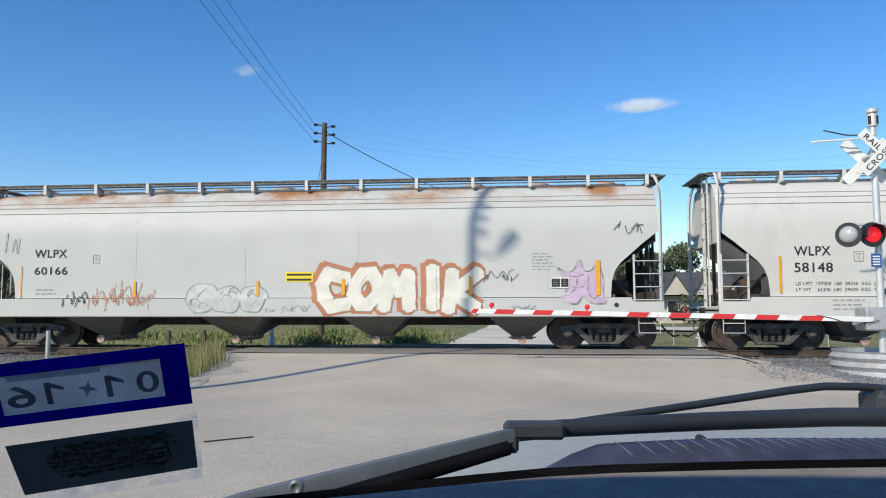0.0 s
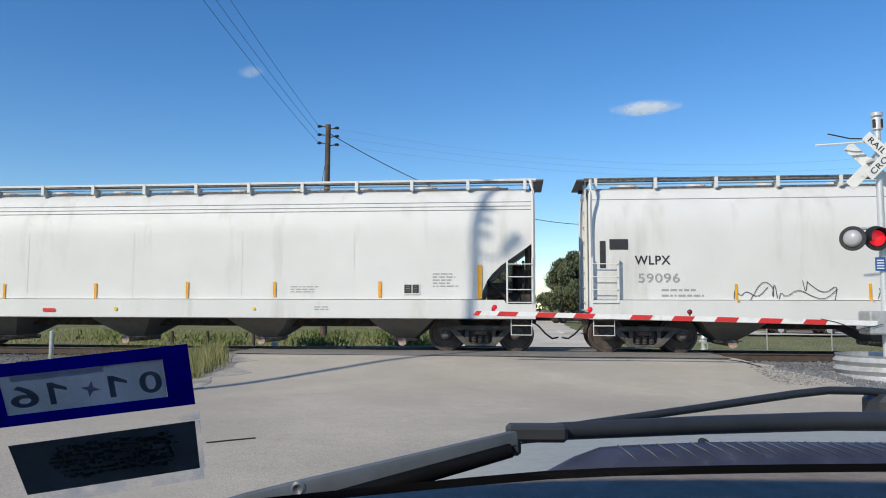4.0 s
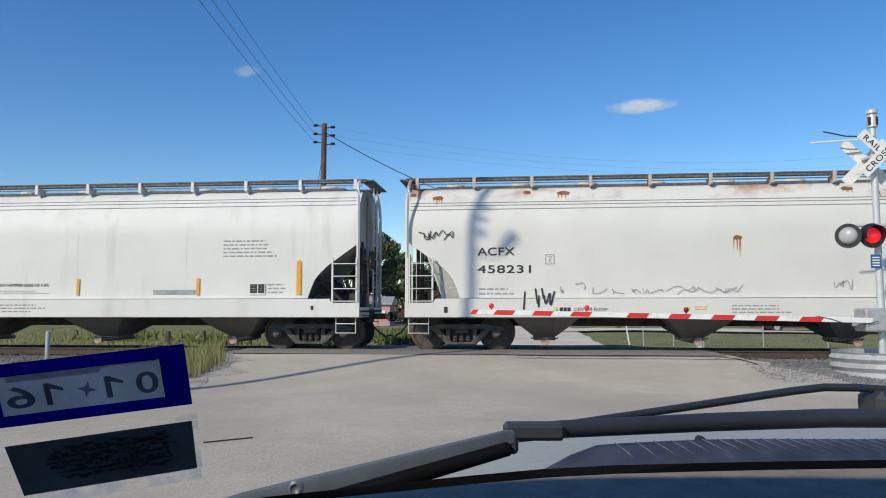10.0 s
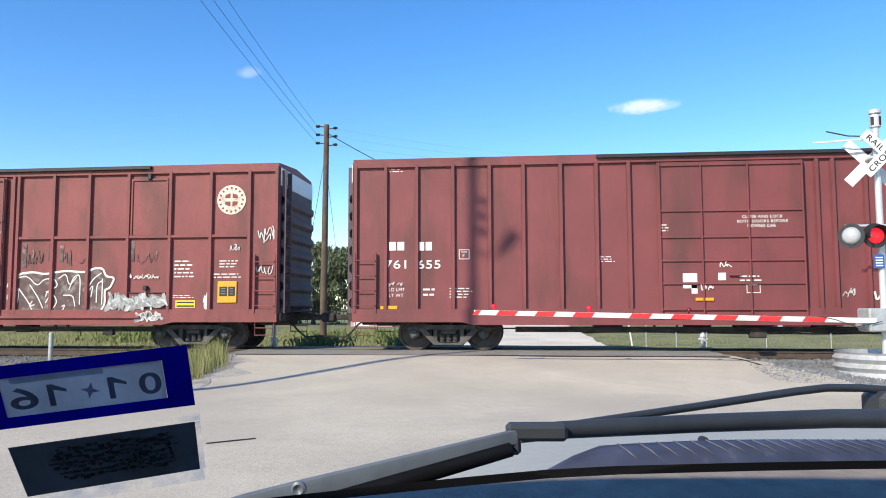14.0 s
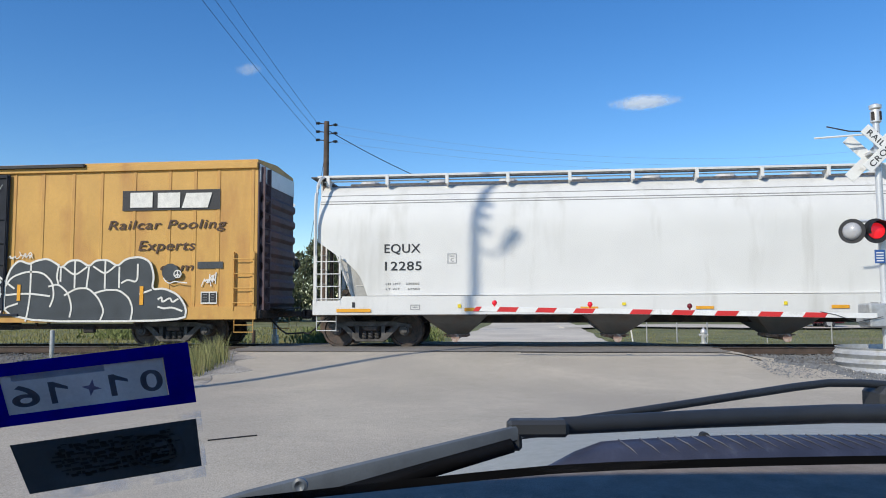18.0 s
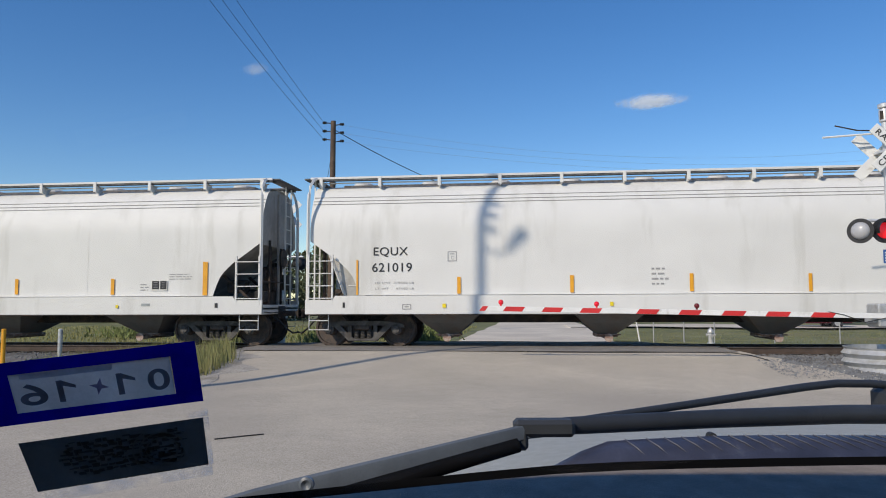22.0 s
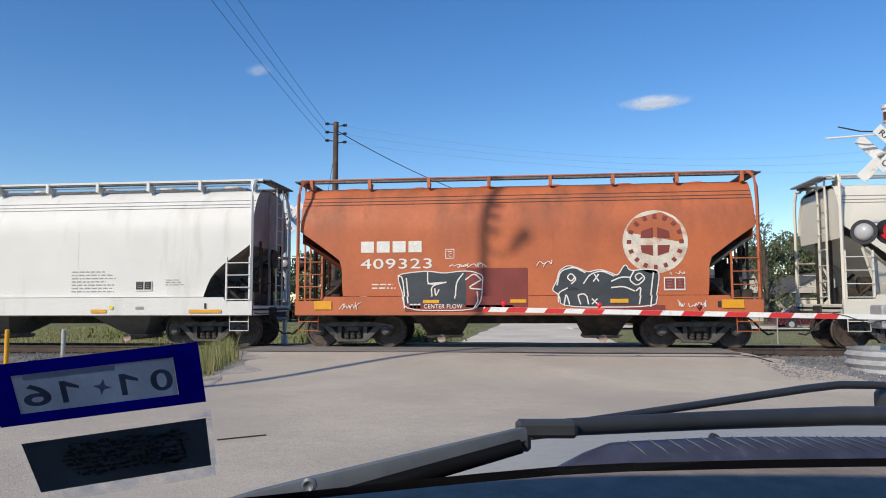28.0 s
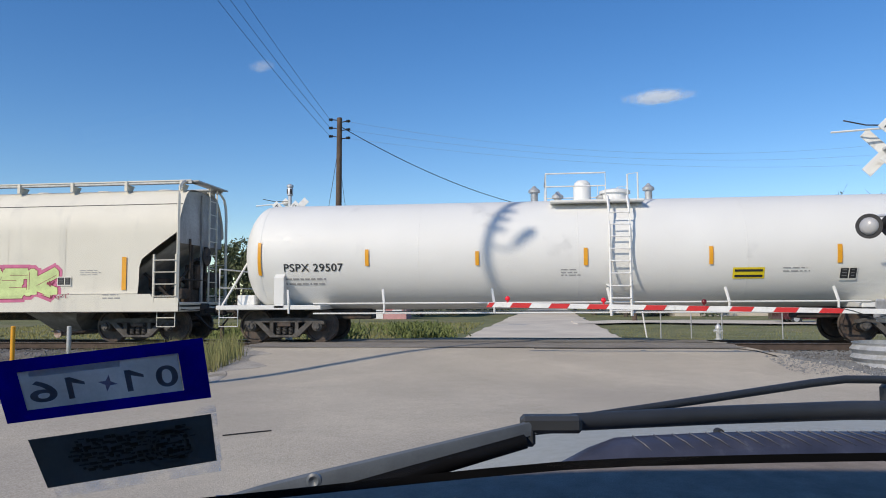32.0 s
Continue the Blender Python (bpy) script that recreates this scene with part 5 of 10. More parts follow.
def graffiti(car, half, x0, x1, z0, z1, n, fill, edge, seed=1, rim=0.05, glow_key=None, label="", strokes=3):
    """A row of swollen spray-painted shapes with an outline, and strokes inside them."""
    rnd = random.Random(seed)
    w = (x1 - x0) / n
    outer, inner, lines, halo = Flat(half, 0.008), Flat(half, 0.013), Flat(half, 0.019), Flat(half, 0.004)
    for i in range(n):
        cx, cz = x0 + w * (i + 0.5), (z0 + z1) / 2 + rnd.uniform(-0.07, 0.07) * (z1 - z0)
        rx, rz = w * rnd.uniform(0.50, 0.60), (z1 - z0) / 2 * rnd.uniform(0.85, 1.0)
        state = rnd.getstate()
        outer.lift, inner.lift = 0.008 + 0.0007 * (i % 4), 0.0125 + 0.0007 * (i % 4)
        outer.poly(blob(cx, cz, rx, rz, rnd))
        rnd.setstate(state)
        inner.poly(blob(cx, cz, rx - rim, rz - rim, rnd))
        if glow_key:
            rnd.setstate(state)
            halo.lift = 0.0045 + 0.0007 * (i % 4)
            halo.poly(blob(cx, cz, rx + rim * 1.6, rz + rim * 1.6, rnd))
        for k in range(strokes):
            a, b = rnd.uniform(-0.5, 0.3) * rx, rnd.uniform(-0.6, 0.5) * rz
            c = rnd.uniform(0.3, 0.8)
            if rnd.random() < 0.5:
                pts = [(cx + a, cz + b), (cx + a + 0.1 * rx, cz + b + c * 0.5 * rz), (cx + a + 0.5 * rx * c, cz + b + c * 0.6 * rz)]
            else:
                pts = [(cx + a + 0.3 * rx * math.cos(j), cz + b + 0.25 * rz * math.sin(j)) for j in (0, 0.8, 1.6, 2.4, 3.2, 4.0)]
            pts = [(x, max(z0 + 0.06, min(z1 - 0.06, z))) for x, z in pts]
            for _ in range(2):
                soft = [pts[0]]
                for p, q in zip(pts, pts[1:]):
                    soft += [(0.75 * p[0] + 0.25 * q[0], 0.75 * p[1] + 0.25 * q[1]), (0.25 * p[0] + 0.75 * q[0], 0.25 * p[1] + 0.75 * q[1])]
                pts = soft + [pts[-1]]
            ribbon(lines, pts, rim * 0.75, 0.0165 + 0.0022 * (k % 4))
    if glow_key:
        mark("graffiti_halo", halo, INKS[glow_key], car)
    mark("graffiti_outline", outer, INKS[edge], car, label or "spray-painted bubble graffiti")
    mark("graffiti_fill", inner, INKS[fill], car)
    mark("graffiti_stroke", lines, INKS[edge], car)


# letter-like strokes on a grid of ten
GLYPH = {"A": "00,29,79,90;14,84", "B": "00,09,79,86,65,05;65,93,70,00", "C": "98,39,06,03,30,91", "D": "00,09,69,96,93,60,00", "E": "99,19,00,90;05,75", "G": "98,39,05,30,90,94,54", "H": "00,09;90,99;05,95", "I": "50,59",
         "K": "00,09;99,14,90", "L": "19,00,90", "M": "00,19,54,89,90", "N": "00,09,90,99", "O": "39,06,03,30,60,93,96,69,39", "P": "00,09,89,96,74,04", "R": "00,09,79,86,65,05;45,90", "S": "99,19,06,84,91,00", "T": "09,99;59,50",
         "U": "09,02,30,70,92,99", "X": "00,99;09,90", "Z": "09,99,10,90"}


def sprayed(car, half, x0, x1, z0, z1, forms, fills, edge, seed=1, w=0.16, rim=0.035, halo=None, shift=(0.0, 0.0), label=""):
    """Fat sprayed letter-like forms with outlines, leaning and overlapping; fills: colours taken in turn."""
    rnd = random.Random(seed)
    n = len(forms)
    cell = (x1 - x0) / n
    fills = fills.split(",")
    w = w or 0.31 * min(cell, 0.85 * (z1 - z0))
    layers = {}

    def layer(key, kind, lift):
        if (key, kind) not in layers:
            layers[key, kind] = [Flat(half, lift), 0]
        return layers[key, kind]

    def stroke(slot, pts, width, lift):
        fl = slot[0]
        for i, (a, b) in enumerate(zip(pts, pts[1:])):
            fl.lift = lift + 0.00005 * (slot[1] % 80)
            fl.line([a, b], width)
            slot[1] += 1
        for a in pts:
            fl.lift = lift + 0.00005 * (slot[1] % 80)
            k = width * 0.5
            fl.poly([(a[0] + k * math.cos(0.4 + t * 0.7854), a[1] + k * math.sin(0.4 + t * 0.7854)) for t in range(8)])
            slot[1] += 1
    pad = w / 2 + rim
    for i, ch in enumerate(forms):
        cx, tilt = x0 + cell * (i + 0.5), rnd.uniform(-0.14, 0.14)
        hw, lo, hi = max(0.05, cell * rnd.uniform(0.47, 0.56) - pad * 0.75), z0 + pad + rnd.uniform(0, 0.10) * (z1 - z0), z1 - pad - rnd.uniform(0, 0.12) * (z1 - z0)
        for run in GLYPH[ch].split(";"):
            pts = []
            for p in run.split(","):
                u, v = int(p[0]) / 9 + rnd.uniform(-0.05, 0.05), int(p[1]) / 9 + rnd.uniform(-0.04, 0.04)
                pts.append((cx + (u - 0.5) * 2 * hw + tilt * (v - 0.5) * (hi - lo), lo + (hi - lo) * min(1, max(0, v))))
            if halo:
                stroke(layer(halo, "halo", 0.004), [(a + shift[0], max(z0, b + shift[1])) for a, b in pts], w + 2 * rim + 0.17, 0.004)
            stroke(layer(edge, "outline", 0.0085), pts, w + 2 * rim, 0.0085)
            stroke(layer(fills[i % len(fills)], "fill", 0.013), pts, w, 0.013)
            if rnd.random() < 0.6:
                k = rnd.choice((-0.28, 0.28)) * w
                stroke(layer(edge, "accent", 0.0175), [(a + k, b - k * 0.5) for a, b in pts[:2]], rim * 0.6, 0.0175)
    for (key, kind), (fl, _) in layers.items():
        mark("graffiti_" + kind, fl, INKS[key], car, (label or "sprayed letter-like graffiti") if kind == "fill" else "")


def swirls(car, half, x0, x1, z0, z1, n, keys, edge, seed=1, fat=0.2, rim=0.022, label=""):
    """Overlapping curved strokes that swell and taper, outlined, as in free-hand sprayed lettering."""
    rnd = random.Random(seed)
    keys = keys.split(",")
    layers = {}
    for i in range(n):
        cx = x0 + (x1 - x0) * (i + 0.5 + rnd.uniform(-0.4, 0.4)) / n
        cz = (z0 + z1) / 2 + rnd.uniform(-0.16, 0.16) * (z1 - z0)
        tall, bend, turn = (z1 - z0) * rnd.uniform(0.32, 0.5), rnd.uniform(-1.3, 1.3), rnd.gauss(0, 0.75)
        if rnd.random() < 0.35:
            turn += 1.3
            tall *= 0.8
        wide = fat * rnd.uniform(0.6, 1.25)
        mid = []
        for k in range(13):
            t = k / 6 - 1
            a, b = bend * 0.5 * wide * (t * t - 0.4) * 2 + 0.35 * wide * math.sin(2.6 * t + seed), tall * t
            mid.append((cx + a * math.cos(turn) - b * math.sin(turn), cz + a * math.sin(turn) + b * math.cos(turn)))
        for extra, key, kind, lift in ((rim, edge, "outline", 0.0065), (0.0, keys[i % len(keys)], "fill", 0.0075)):
            left, right = [], []
            for k in range(13):
                p, q = mid[max(0, k - 1)], mid[min(12, k + 1)]
                d = math.hypot(q[0] - p[0], q[1] - p[1]) or 1
                w = wide * 0.5 * (math.sin(math.pi * (k + 0.6) / 13.2) ** 0.55) * (0.75 + 0.35 * math.sin(k * 0.5 + i)) + extra
                nx, nz = -(q[1] - p[1]) / d * w, (q[0] - p[0]) / d * w
                left.append((mid[k][0] + nx, min(z1 + 0.05, max(z0 - 0.02, mid[k][1] + nz))))
                right.append((mid[k][0] - nx, min(z1 + 0.05, max(z0 - 0.02, mid[k][1] - nz))))
            fl = layers.setdefault((key, kind), Flat(half, lift))
            fl.lift = lift + 0.0008 * (i % 17)
            for k in range(12):
                fl.poly([left[k], right[k], right[k + 1], left[k + 1]])
    for (key, kind), fl in layers.items():
        mark("graffiti_" + kind, fl, INKS[key], car, (label or "free-hand sprayed graffiti") if kind == "fill" else "")


def ribbon(fl, pts, w, lift):
    """One unbroken painted line of even width; it climbs a little so that it can cross itself."""
    left, right = [], []
    for k, (x, z) in enumerate(pts):
        p, q = pts[max(0, k - 1)], pts[min(len(pts) - 1, k + 1)]
        d = math.hypot(q[0] - p[0], q[1] - p[1]) or 1
        nx, nz = -(q[1] - p[1]) / d * w / 2, (q[0] - p[0]) / d * w / 2
        left.append((x + nx, z + nz))
        right.append((x - nx, z - nz))
    for k in range(len(pts) - 1):
        fl.lift = lift + 0.0001 * k
        fl.poly([left[k], right[k], right[k + 1], left[k + 1]])


def mural(car, half, x0, x1, z0, z1, body, lines, fill, edge, w=0.05, label="", rim=None):
    """One sprayed piece: a filled silhouette with an outline and free strokes; forms are drawn on a grid of a hundred."""
    def curve(text, closed):
        pts = [(x0 + (x1 - x0) * int(p[:2]) / 99, z0 + (z1 - z0) * int(p[2:]) / 99) for p in text.split()]
        for _ in range(2):
            soft = [] if closed else [pts[0]]
            for p, q in zip(pts, pts[1:] + pts[:1] if closed else pts[1:]):
                soft += [(0.8 * p[0] + 0.2 * q[0], 0.8 * p[1] + 0.2 * q[1]), (0.2 * p[0] + 0.8 * q[0], 0.2 * p[1] + 0.8 * q[1])]
            pts = soft if closed else soft + [pts[-1]]
        return pts
    inside, border, strokes = Flat(half, 0.009), Flat(half, 0.013), Flat(half, 0.016)
    for i, text in enumerate(body.split(";")):
        pts = curve(text, True)
        inside.lift = 0.009 + 0.0008 * i
        inside.poly(pts)
        ribbon(border, pts + pts[:2], rim or w, 0.0125 + 0.0008 * i)
    for i, text in enumerate(lines.split(";")):
        ribbon(strokes, curve(text, False), w, 0.0175 + 0.0006 * (i % 9))
    mark("graffiti_fill", inside, INKS[fill], car, label)
    mark("graffiti_outline", border, INKS[edge], car)
    mark("graffiti_stroke", strokes, INKS[edge], car)


def scrawl(car, half, x0, x1, z0, z1, key, seed=1, w=0.025, n=None):
    """A quick sprayed tag that cannot be read: slanting strokes with rounded turns, the pen lifted now and then."""
    rnd = random.Random(seed)
    fl = Flat(half, 0.0215)
    n = max(2, int((n or (x1 - x0) / 0.3) * 1.15))
    cell, tall, lean = (x1 - x0) / n, z1 - z0, rnd.uniform(0.1, 0.35)
    for i in range(n):
        high = rnd.uniform(0.55, 1.0) * tall
        u, up, pts = rnd.uniform(-0.5, 0.1), rnd.random() < 0.5, []
        for k in range(rnd.choice((4, 5, 6, 7))):
            v = rnd.uniform(0.7, 1.0) if up else rnd.uniform(0.0, 0.35)
            pts.append((min(x1, max(x0, x0 + cell * (i + u))) + lean * v * high * 0.5, z0 + v * high))
            u += rnd.uniform(-0.25, 0.75)
            up = not up if rnd.random() < 0.85 else up
        for _ in range(2):
            soft = [pts[0]]
            for p, q in zip(pts, pts[1:]):
                soft += [(0.75 * p[0] + 0.25 * q[0], 0.75 * p[1] + 0.25 * q[1]), (0.25 * p[0] + 0.75 * q[0], 0.25 * p[1] + 0.75 * q[1])]
            pts = soft + [pts[-1]]
        ribbon(fl, pts, w * 0.8, 0.0215 + 0.003 * (i % 3))
    mark("scrawl", fl, INKS[key], car, "thin sprayed scrawl")


def disc(car, half, x, z, r, key, name="emblem", lift=0.01, label="", n=32, cut=None):
    fl = Flat(half, lift)
    pts = [(x + r * math.cos(2 * math.pi * i / n), z + r * math.sin(2 * math.pi * i / n)) for i in range(n)]
    fl.poly(pts)
    return mark(name, fl, INKS[key], car, label)


def ring_emblem(car, half, x, z, r, back, cross):
    """A round railway emblem: pale disc, a cross in it, bars for its curved writing."""
    e = disc(car, half, x, z, r, back, "emblem", 0.009, "round pale railway emblem")
    q = Flat(half, 0.014)
    a, b = 0.45 * r, 0.07 * r
    for sx in (-1, 1):
        for sz in (-1, 1):
            q.poly([(x + sx * b, z + sz * b * 1.6), (x + sx * a, z + sz * b * 1.6), (x + sx * a * 0.92, z + sz * a * 0.75), (x + sx * b, z + sz * a)])
    for i in range(16):
        t = 2 * math.pi * i / 16
        c, s = math.cos(t), math.sin(t)
        k = 0.80 * r
        q.poly([(x + k * c - 0.06 * r * s - 0.07 * r * c, z + k * s + 0.06 * r * c - 0.07 * r * s), (x + k * c + 0.06 * r * s - 0.07 * r * c, z + k * s - 0.06 * r * c - 0.07 * r * s),
                (x + k * c + 0.06 * r * s + 0.07 * r * c, z + k * s - 0.06 * r * c + 0.07 * r * s), (x + k * c - 0.06 * r * s + 0.07 * r * c, z + k * s + 0.06 * r * c + 0.07 * r * s)])
    part("emblem_device", q.mesh("emblem_device", INKS[cross]), None, e)


def slab_letters(car, half, x0, x1, z0, z1, n, key, slant=0.0, name="trade_mark", lift=0.010):
    """A railway's trade mark as plain slanted blocks."""
    fl = Flat(half, lift)
    w = (x1 - x0) / n
    for i in range(n):
        a = x0 + i * w
        s = slant * (z1 - z0)
        fl.poly([(a, z0), (a + w * 0.82, z0), (a + w * 0.82 + s, z1), (a + s, z1)])
    return mark(name, fl, INKS[key], car, "trade mark as plain blocks")


def rust_patch(car, half, x, z, w, drop, seed):
    """A dark rusted spot with thin orange runs below it."""
    rnd = random.Random(seed)
    runs = Flat(half, 0.006)
    for k in range(4):
        u = x + w * (-0.36 + 0.24 * k) + rnd.uniform(-0.02, 0.02)
        q, e = w * rnd.uniform(0.05, 0.12), z - drop * rnd.uniform(0.45, 1.0)
        runs.poly([(u - q, z), (u - q * 0.3, e), (u + q * 0.3, e), (u + q, z)])
    r = mark("rust_runs", runs, INKS["orange"], car, "orange rust runs")
    spot = Flat(half, 0.009).poly(blob(x, z + 0.02, w * 0.5, min(0.055, w * 0.3), rnd, 14, 2.2))
    part("rust_spot", spot.mesh("rust_spot", INKS["rust"]), None, r)


def placard(car, half, x0, x1, z0, z1, rows=3):
    fl = Flat(half, 0.010).bar(x0, x1, z0, z1)
    p = mark("placard", fl, LEMON, car, "yellow placard")
    b = Flat(half, 0.015)
    for i in range(rows):
        zz = z1 - (z1 - z0) * (i + 0.75) / rows
        b.bar(x0 + 0.06 * (x1 - x0), x1 - 0.06 * (x1 - x0), zz, zz + (z1 - z0) * 0.4 / rows)
    part("small_print", b.mesh("small_print", INK), None, p)


write(c0, 'WLPX', -7.558, 2.478, 0.227, INKS["k"], hop_y, 0.01, 0.926, "lettering", shear=0)
write(c0, '60166', -7.546, 2.012, 0.211, INKS["k"], hop_y, 0.01, 0.947, "lettering", shear=0)
small_print(c0, -7.507, 1.575, 0.707, 2, INKS["g"], hop_y, 0.038, 0.106, 1)
plate_box(c0, hop_y, -5.875, -5.671, 2.295, 2.541, "g", "C")
bars(c0, hop_y, "y", (-7.946, -7.913, 1.367, 2.247), (-4.681, -4.605, 1.389, 1.813), (-1.258, -1.177, 1.395, 1.811), (1.048, 1.147, 1.418, 1.844), (4.393, 4.496, 1.422, 1.900), (7.623, 7.741, 1.399, 2.297), name="reflector", label="")
sprayed(c0, hop_y, 0.423, 4.700, 0.876, 2.291, "COMIK", "cream", "smoke", 3, 0.34, 0.02, 'orange', (-0.05, 0.03), "cream graffiti with brown outlines")
graffiti(c0, hop_y, -3.107, -0.961, 0.936, 1.766, 3, "pale", "grey", 5, 0.03, None, "pale grey bubble graffiti", 4)
scrawl(c0, hop_y, -5.882, -4.089, 0.997, 1.962, "orange", 9, 0.022, 6)
scrawl(c0, hop_y, -5.803, -4.165, 1.027, 1.902, "orange", 10, 0.016, 5)
mural(c0, hop_y, 6.622, 7.871, 1.13, 2.411, "0178 1767 3668 4798 5766 7471 8295 9554 9326 9904 6506 5322 3901 0813 2538 1457", "1763 3957 5563; 4354 3932 1720; 3338 5538; 6560 6323 7714 8726 8260", "lilac", "smoke", 0.025, "lilac star-shaped graffiti with grey outlines", 0.03)
stencil_box(c0, hop_y, 6.486, 6.957, 1.588, 1.857, "k", "w")
placard(c0, hop_y, -0.472, 0.282, 1.778, 2.042, 2)
small_print(c0, 6.022, 2.460, 0.606, 6, INKS["g"], hop_y, 0.029, 0.081, 1)
scrawl(c0, hop_y, 4.770, 5.709, 1.667, 2.168, "k", 3, 0.018, 4)
scrawl(c0, hop_y, 8.070, 8.868, 2.902, 3.479, "k", 5, 0.02, 3)
scrawl(c0, hop_y, -8.512, -7.979, 2.424, 3.368, "grey", 6, 0.025, 2)
scrawl(c0, hop_y, -6.613, -5.992, 1.104, 1.667, "slate", 8, 0.03, 3)
scrawl(c0, hop_y, -0.944, 0.343, 0.950, 1.243, "grey", 9, 0.016, 5)
scrawl(c0, hop_y, 5.484, 6.269, 0.990, 1.231, "grey", 10, 0.02, 3)
disc(c0, hop_y, 8.107, 1.157, 0.057, "k", "jacking_hole", label="")
write(c1, 'WLPX', -7.659, 2.372, 0.236, INKS["k"], hop_y, 0.01, 0.854, "lettering", shear=0)
write(c1, '58148', -7.670, 1.965, 0.236, INKS["k"], hop_y, 0.01, 0.900, "lettering", shear=0)
write(c1, 'LD LMT  197000  LBS  89350  KGS  LO', -7.658, 1.635, 0.085, INKS["k"], hop_y, 0.004, 1.987, "lettering", shear=0)
write(c1, 'LT WT    65300  LBS  29600  KGS  TEX 5-87', -7.653, 1.486, 0.085, INKS["k"], hop_y, 0.004, 2.303, "lettering", shear=0)
plate_box(c1, hop_y, -6.265, -6.031, 2.213, 2.467, "g", "C")
bars(c1, hop_y, "y", (-8.055, -7.985, 1.441, 2.358), (-5.031, -4.934, 1.380, 1.836), (-2.003, -1.901, 1.349, 1.797), (1.617, 1.738, 1.418, 1.901), (4.745, 4.868, 1.359, 1.805), (7.780, 7.953, 1.385, 2.307), name="reflector", label="")
swirls(c1, hop_y, -5.493, -1.104, 1.042, 2.114, 26, "pale,slate,pale,grey,pale,slate", "slate", 21, 0.36, 0.015, "mint grey and black free-hand graffiti")
disc(c1, hop_y, -1.107, 1.276, 0.202, "slate", "graffiti_dot", label="")
sprayed(c1, hop_y, 0.882, 3.772, 0.978, 1.950, "DALER", "brick", "cream", 23, 0, 0.018, 'brick', (0, 0), "brick red graffiti with pale outline")
write(c1, 'DO NOT HAMMER SIDES OF CAR', -0.975, 1.867, 0.095, INKS["k"], hop_y, 0.006, 1.686, "lettering", shear=0)
small_print(c1, -0.977, 1.599, 1.543, 2, INKS["g"], hop_y, 0.046, 0.128, 4)
small_print(c1, -0.935, 1.284, 1.567, 3, INKS["g"], hop_y, 0.029, 0.081, 5)
stencil_box(c1, hop_y, 5.325, 5.792, 1.442, 1.761, "k", "w")
small_print(c1, 5.706, 2.371, 2.283, 5, INKS["g"], hop_y, 0.036, 0.101, 6)
bars(c1, hop_y, "k", (6.139, 6.305, 1.455, 1.607), name="reflector", label="")
placard(c1, hop_y, 4.155, 4.606, 1.080, 1.234, 1)
scrawl(c1, hop_y, 4.096, 4.717, 1.415, 1.750, "k", 31, 0.02, 4)
scrawl(c1, hop_y, 0.779, 1.346, 1.732, 1.945, "k", 32, 0.014, 3)
small_print(c1, -6.859, 1.241, 0.984, 3, INKS["g"], hop_y, 0.039, 0.108, 3)
small_print(c1, 5.140, 1.208, 0.700, 2, INKS["g"], hop_y, 0.033, 0.091, 8)
small_print(c1, 6.341, 1.203, 0.426, 1, INKS["g"], hop_y, 0.035, 0.096, 1)
write(c2, 'WLPX', -7.589, 2.246, 0.213, INKS["k"], hop_y, 0.01, 0.836, "lettering", shear=0)
write(c2, '60374', -7.587, 1.786, 0.213, INKS["k"], hop_y, 0.01, 0.965, "lettering", shear=0)
write(c2, 'LD LMT  220000  LBS', -7.556, 1.527, 0.077, INKS["k"], hop_y, 0.004, 1.228, "lettering", shear=0)
write(c2, 'LT WT    65000  LBS', -7.549, 1.390, 0.078, INKS["k"], hop_y, 0.004, 1.227, "lettering", shear=0)
plate_box(c2, hop_y, -5.909, -5.672, 2.059, 2.302, "g", "C")
bars(c2, hop_y, "y", (-7.919, -7.881, 1.359, 2.247), (-5.275, -5.198, 1.349, 1.770), (-2.612, -2.532, 1.354, 1.785), (-0.010, 0.074, 1.389, 1.813), (2.406, 2.493, 1.422, 1.812), (5.237, 5.327, 1.413, 1.825), (7.829, 7.953, 1.375, 2.247), name="reflector", label="")
stencil_box(c2, hop_y, 5.907, 6.329, 1.484, 1.768, "k", "w")
small_print(c2, 6.672, 2.003, 0.685, 5, INKS["g"], hop_y, 0.028, 0.079, 1)
small_print(c2, 2.882, 1.671, 0.760, 3, INKS["g"], hop_y, 0.024, 0.067, 2)
bars(c2, hop_y, "k", (-8.308, -8.265, 1.023, 1.145), (8.201, 8.258, 1.056, 1.167), name="jacking_hole", label="")
bars(c2, hop_y, "r", (-3.971, -3.619, 1.009, 1.099), name="reflector", label="")
bars(c2, hop_y, "l", (-1.938, -1.848, 1.046, 1.135), (-5.767, -5.691, 1.017, 1.092), (1.914, 1.987, 1.075, 1.147), name="label", label="")
small_print(c2, 3.567, 1.143, 0.498, 2, INKS["g"], hop_y, 0.023, 0.065, 1)
write(c3, 'WLPX', -8.300, 2.249, 0.230, INKS["k"], hop_y, 0.01, 0.865, "lettering", shear=0)
write(c3, '59096', -8.226, 1.799, 0.229, INKS["g"], hop_y, 0.006, 1.015, "lettering", shear=0)
small_print(c3, -7.658, 1.576, 1.156, 2, INKS["g"], hop_y, 0.050, 0.138, 1)
bars(c3, hop_y, "y", (-5.889, -5.815, 1.309, 1.750), (-2.733, -2.655, 1.327, 1.761), (0.441, 0.538, 1.330, 1.801), (3.074, 3.160, 1.318, 1.782), (6.157, 6.247, 1.349, 1.777), (8.957, 9.081, 1.268, 2.182), name="reflector", label="")
stencil_box(c3, hop_y, 4.593, 4.996, 1.477, 1.736, "k", "w")
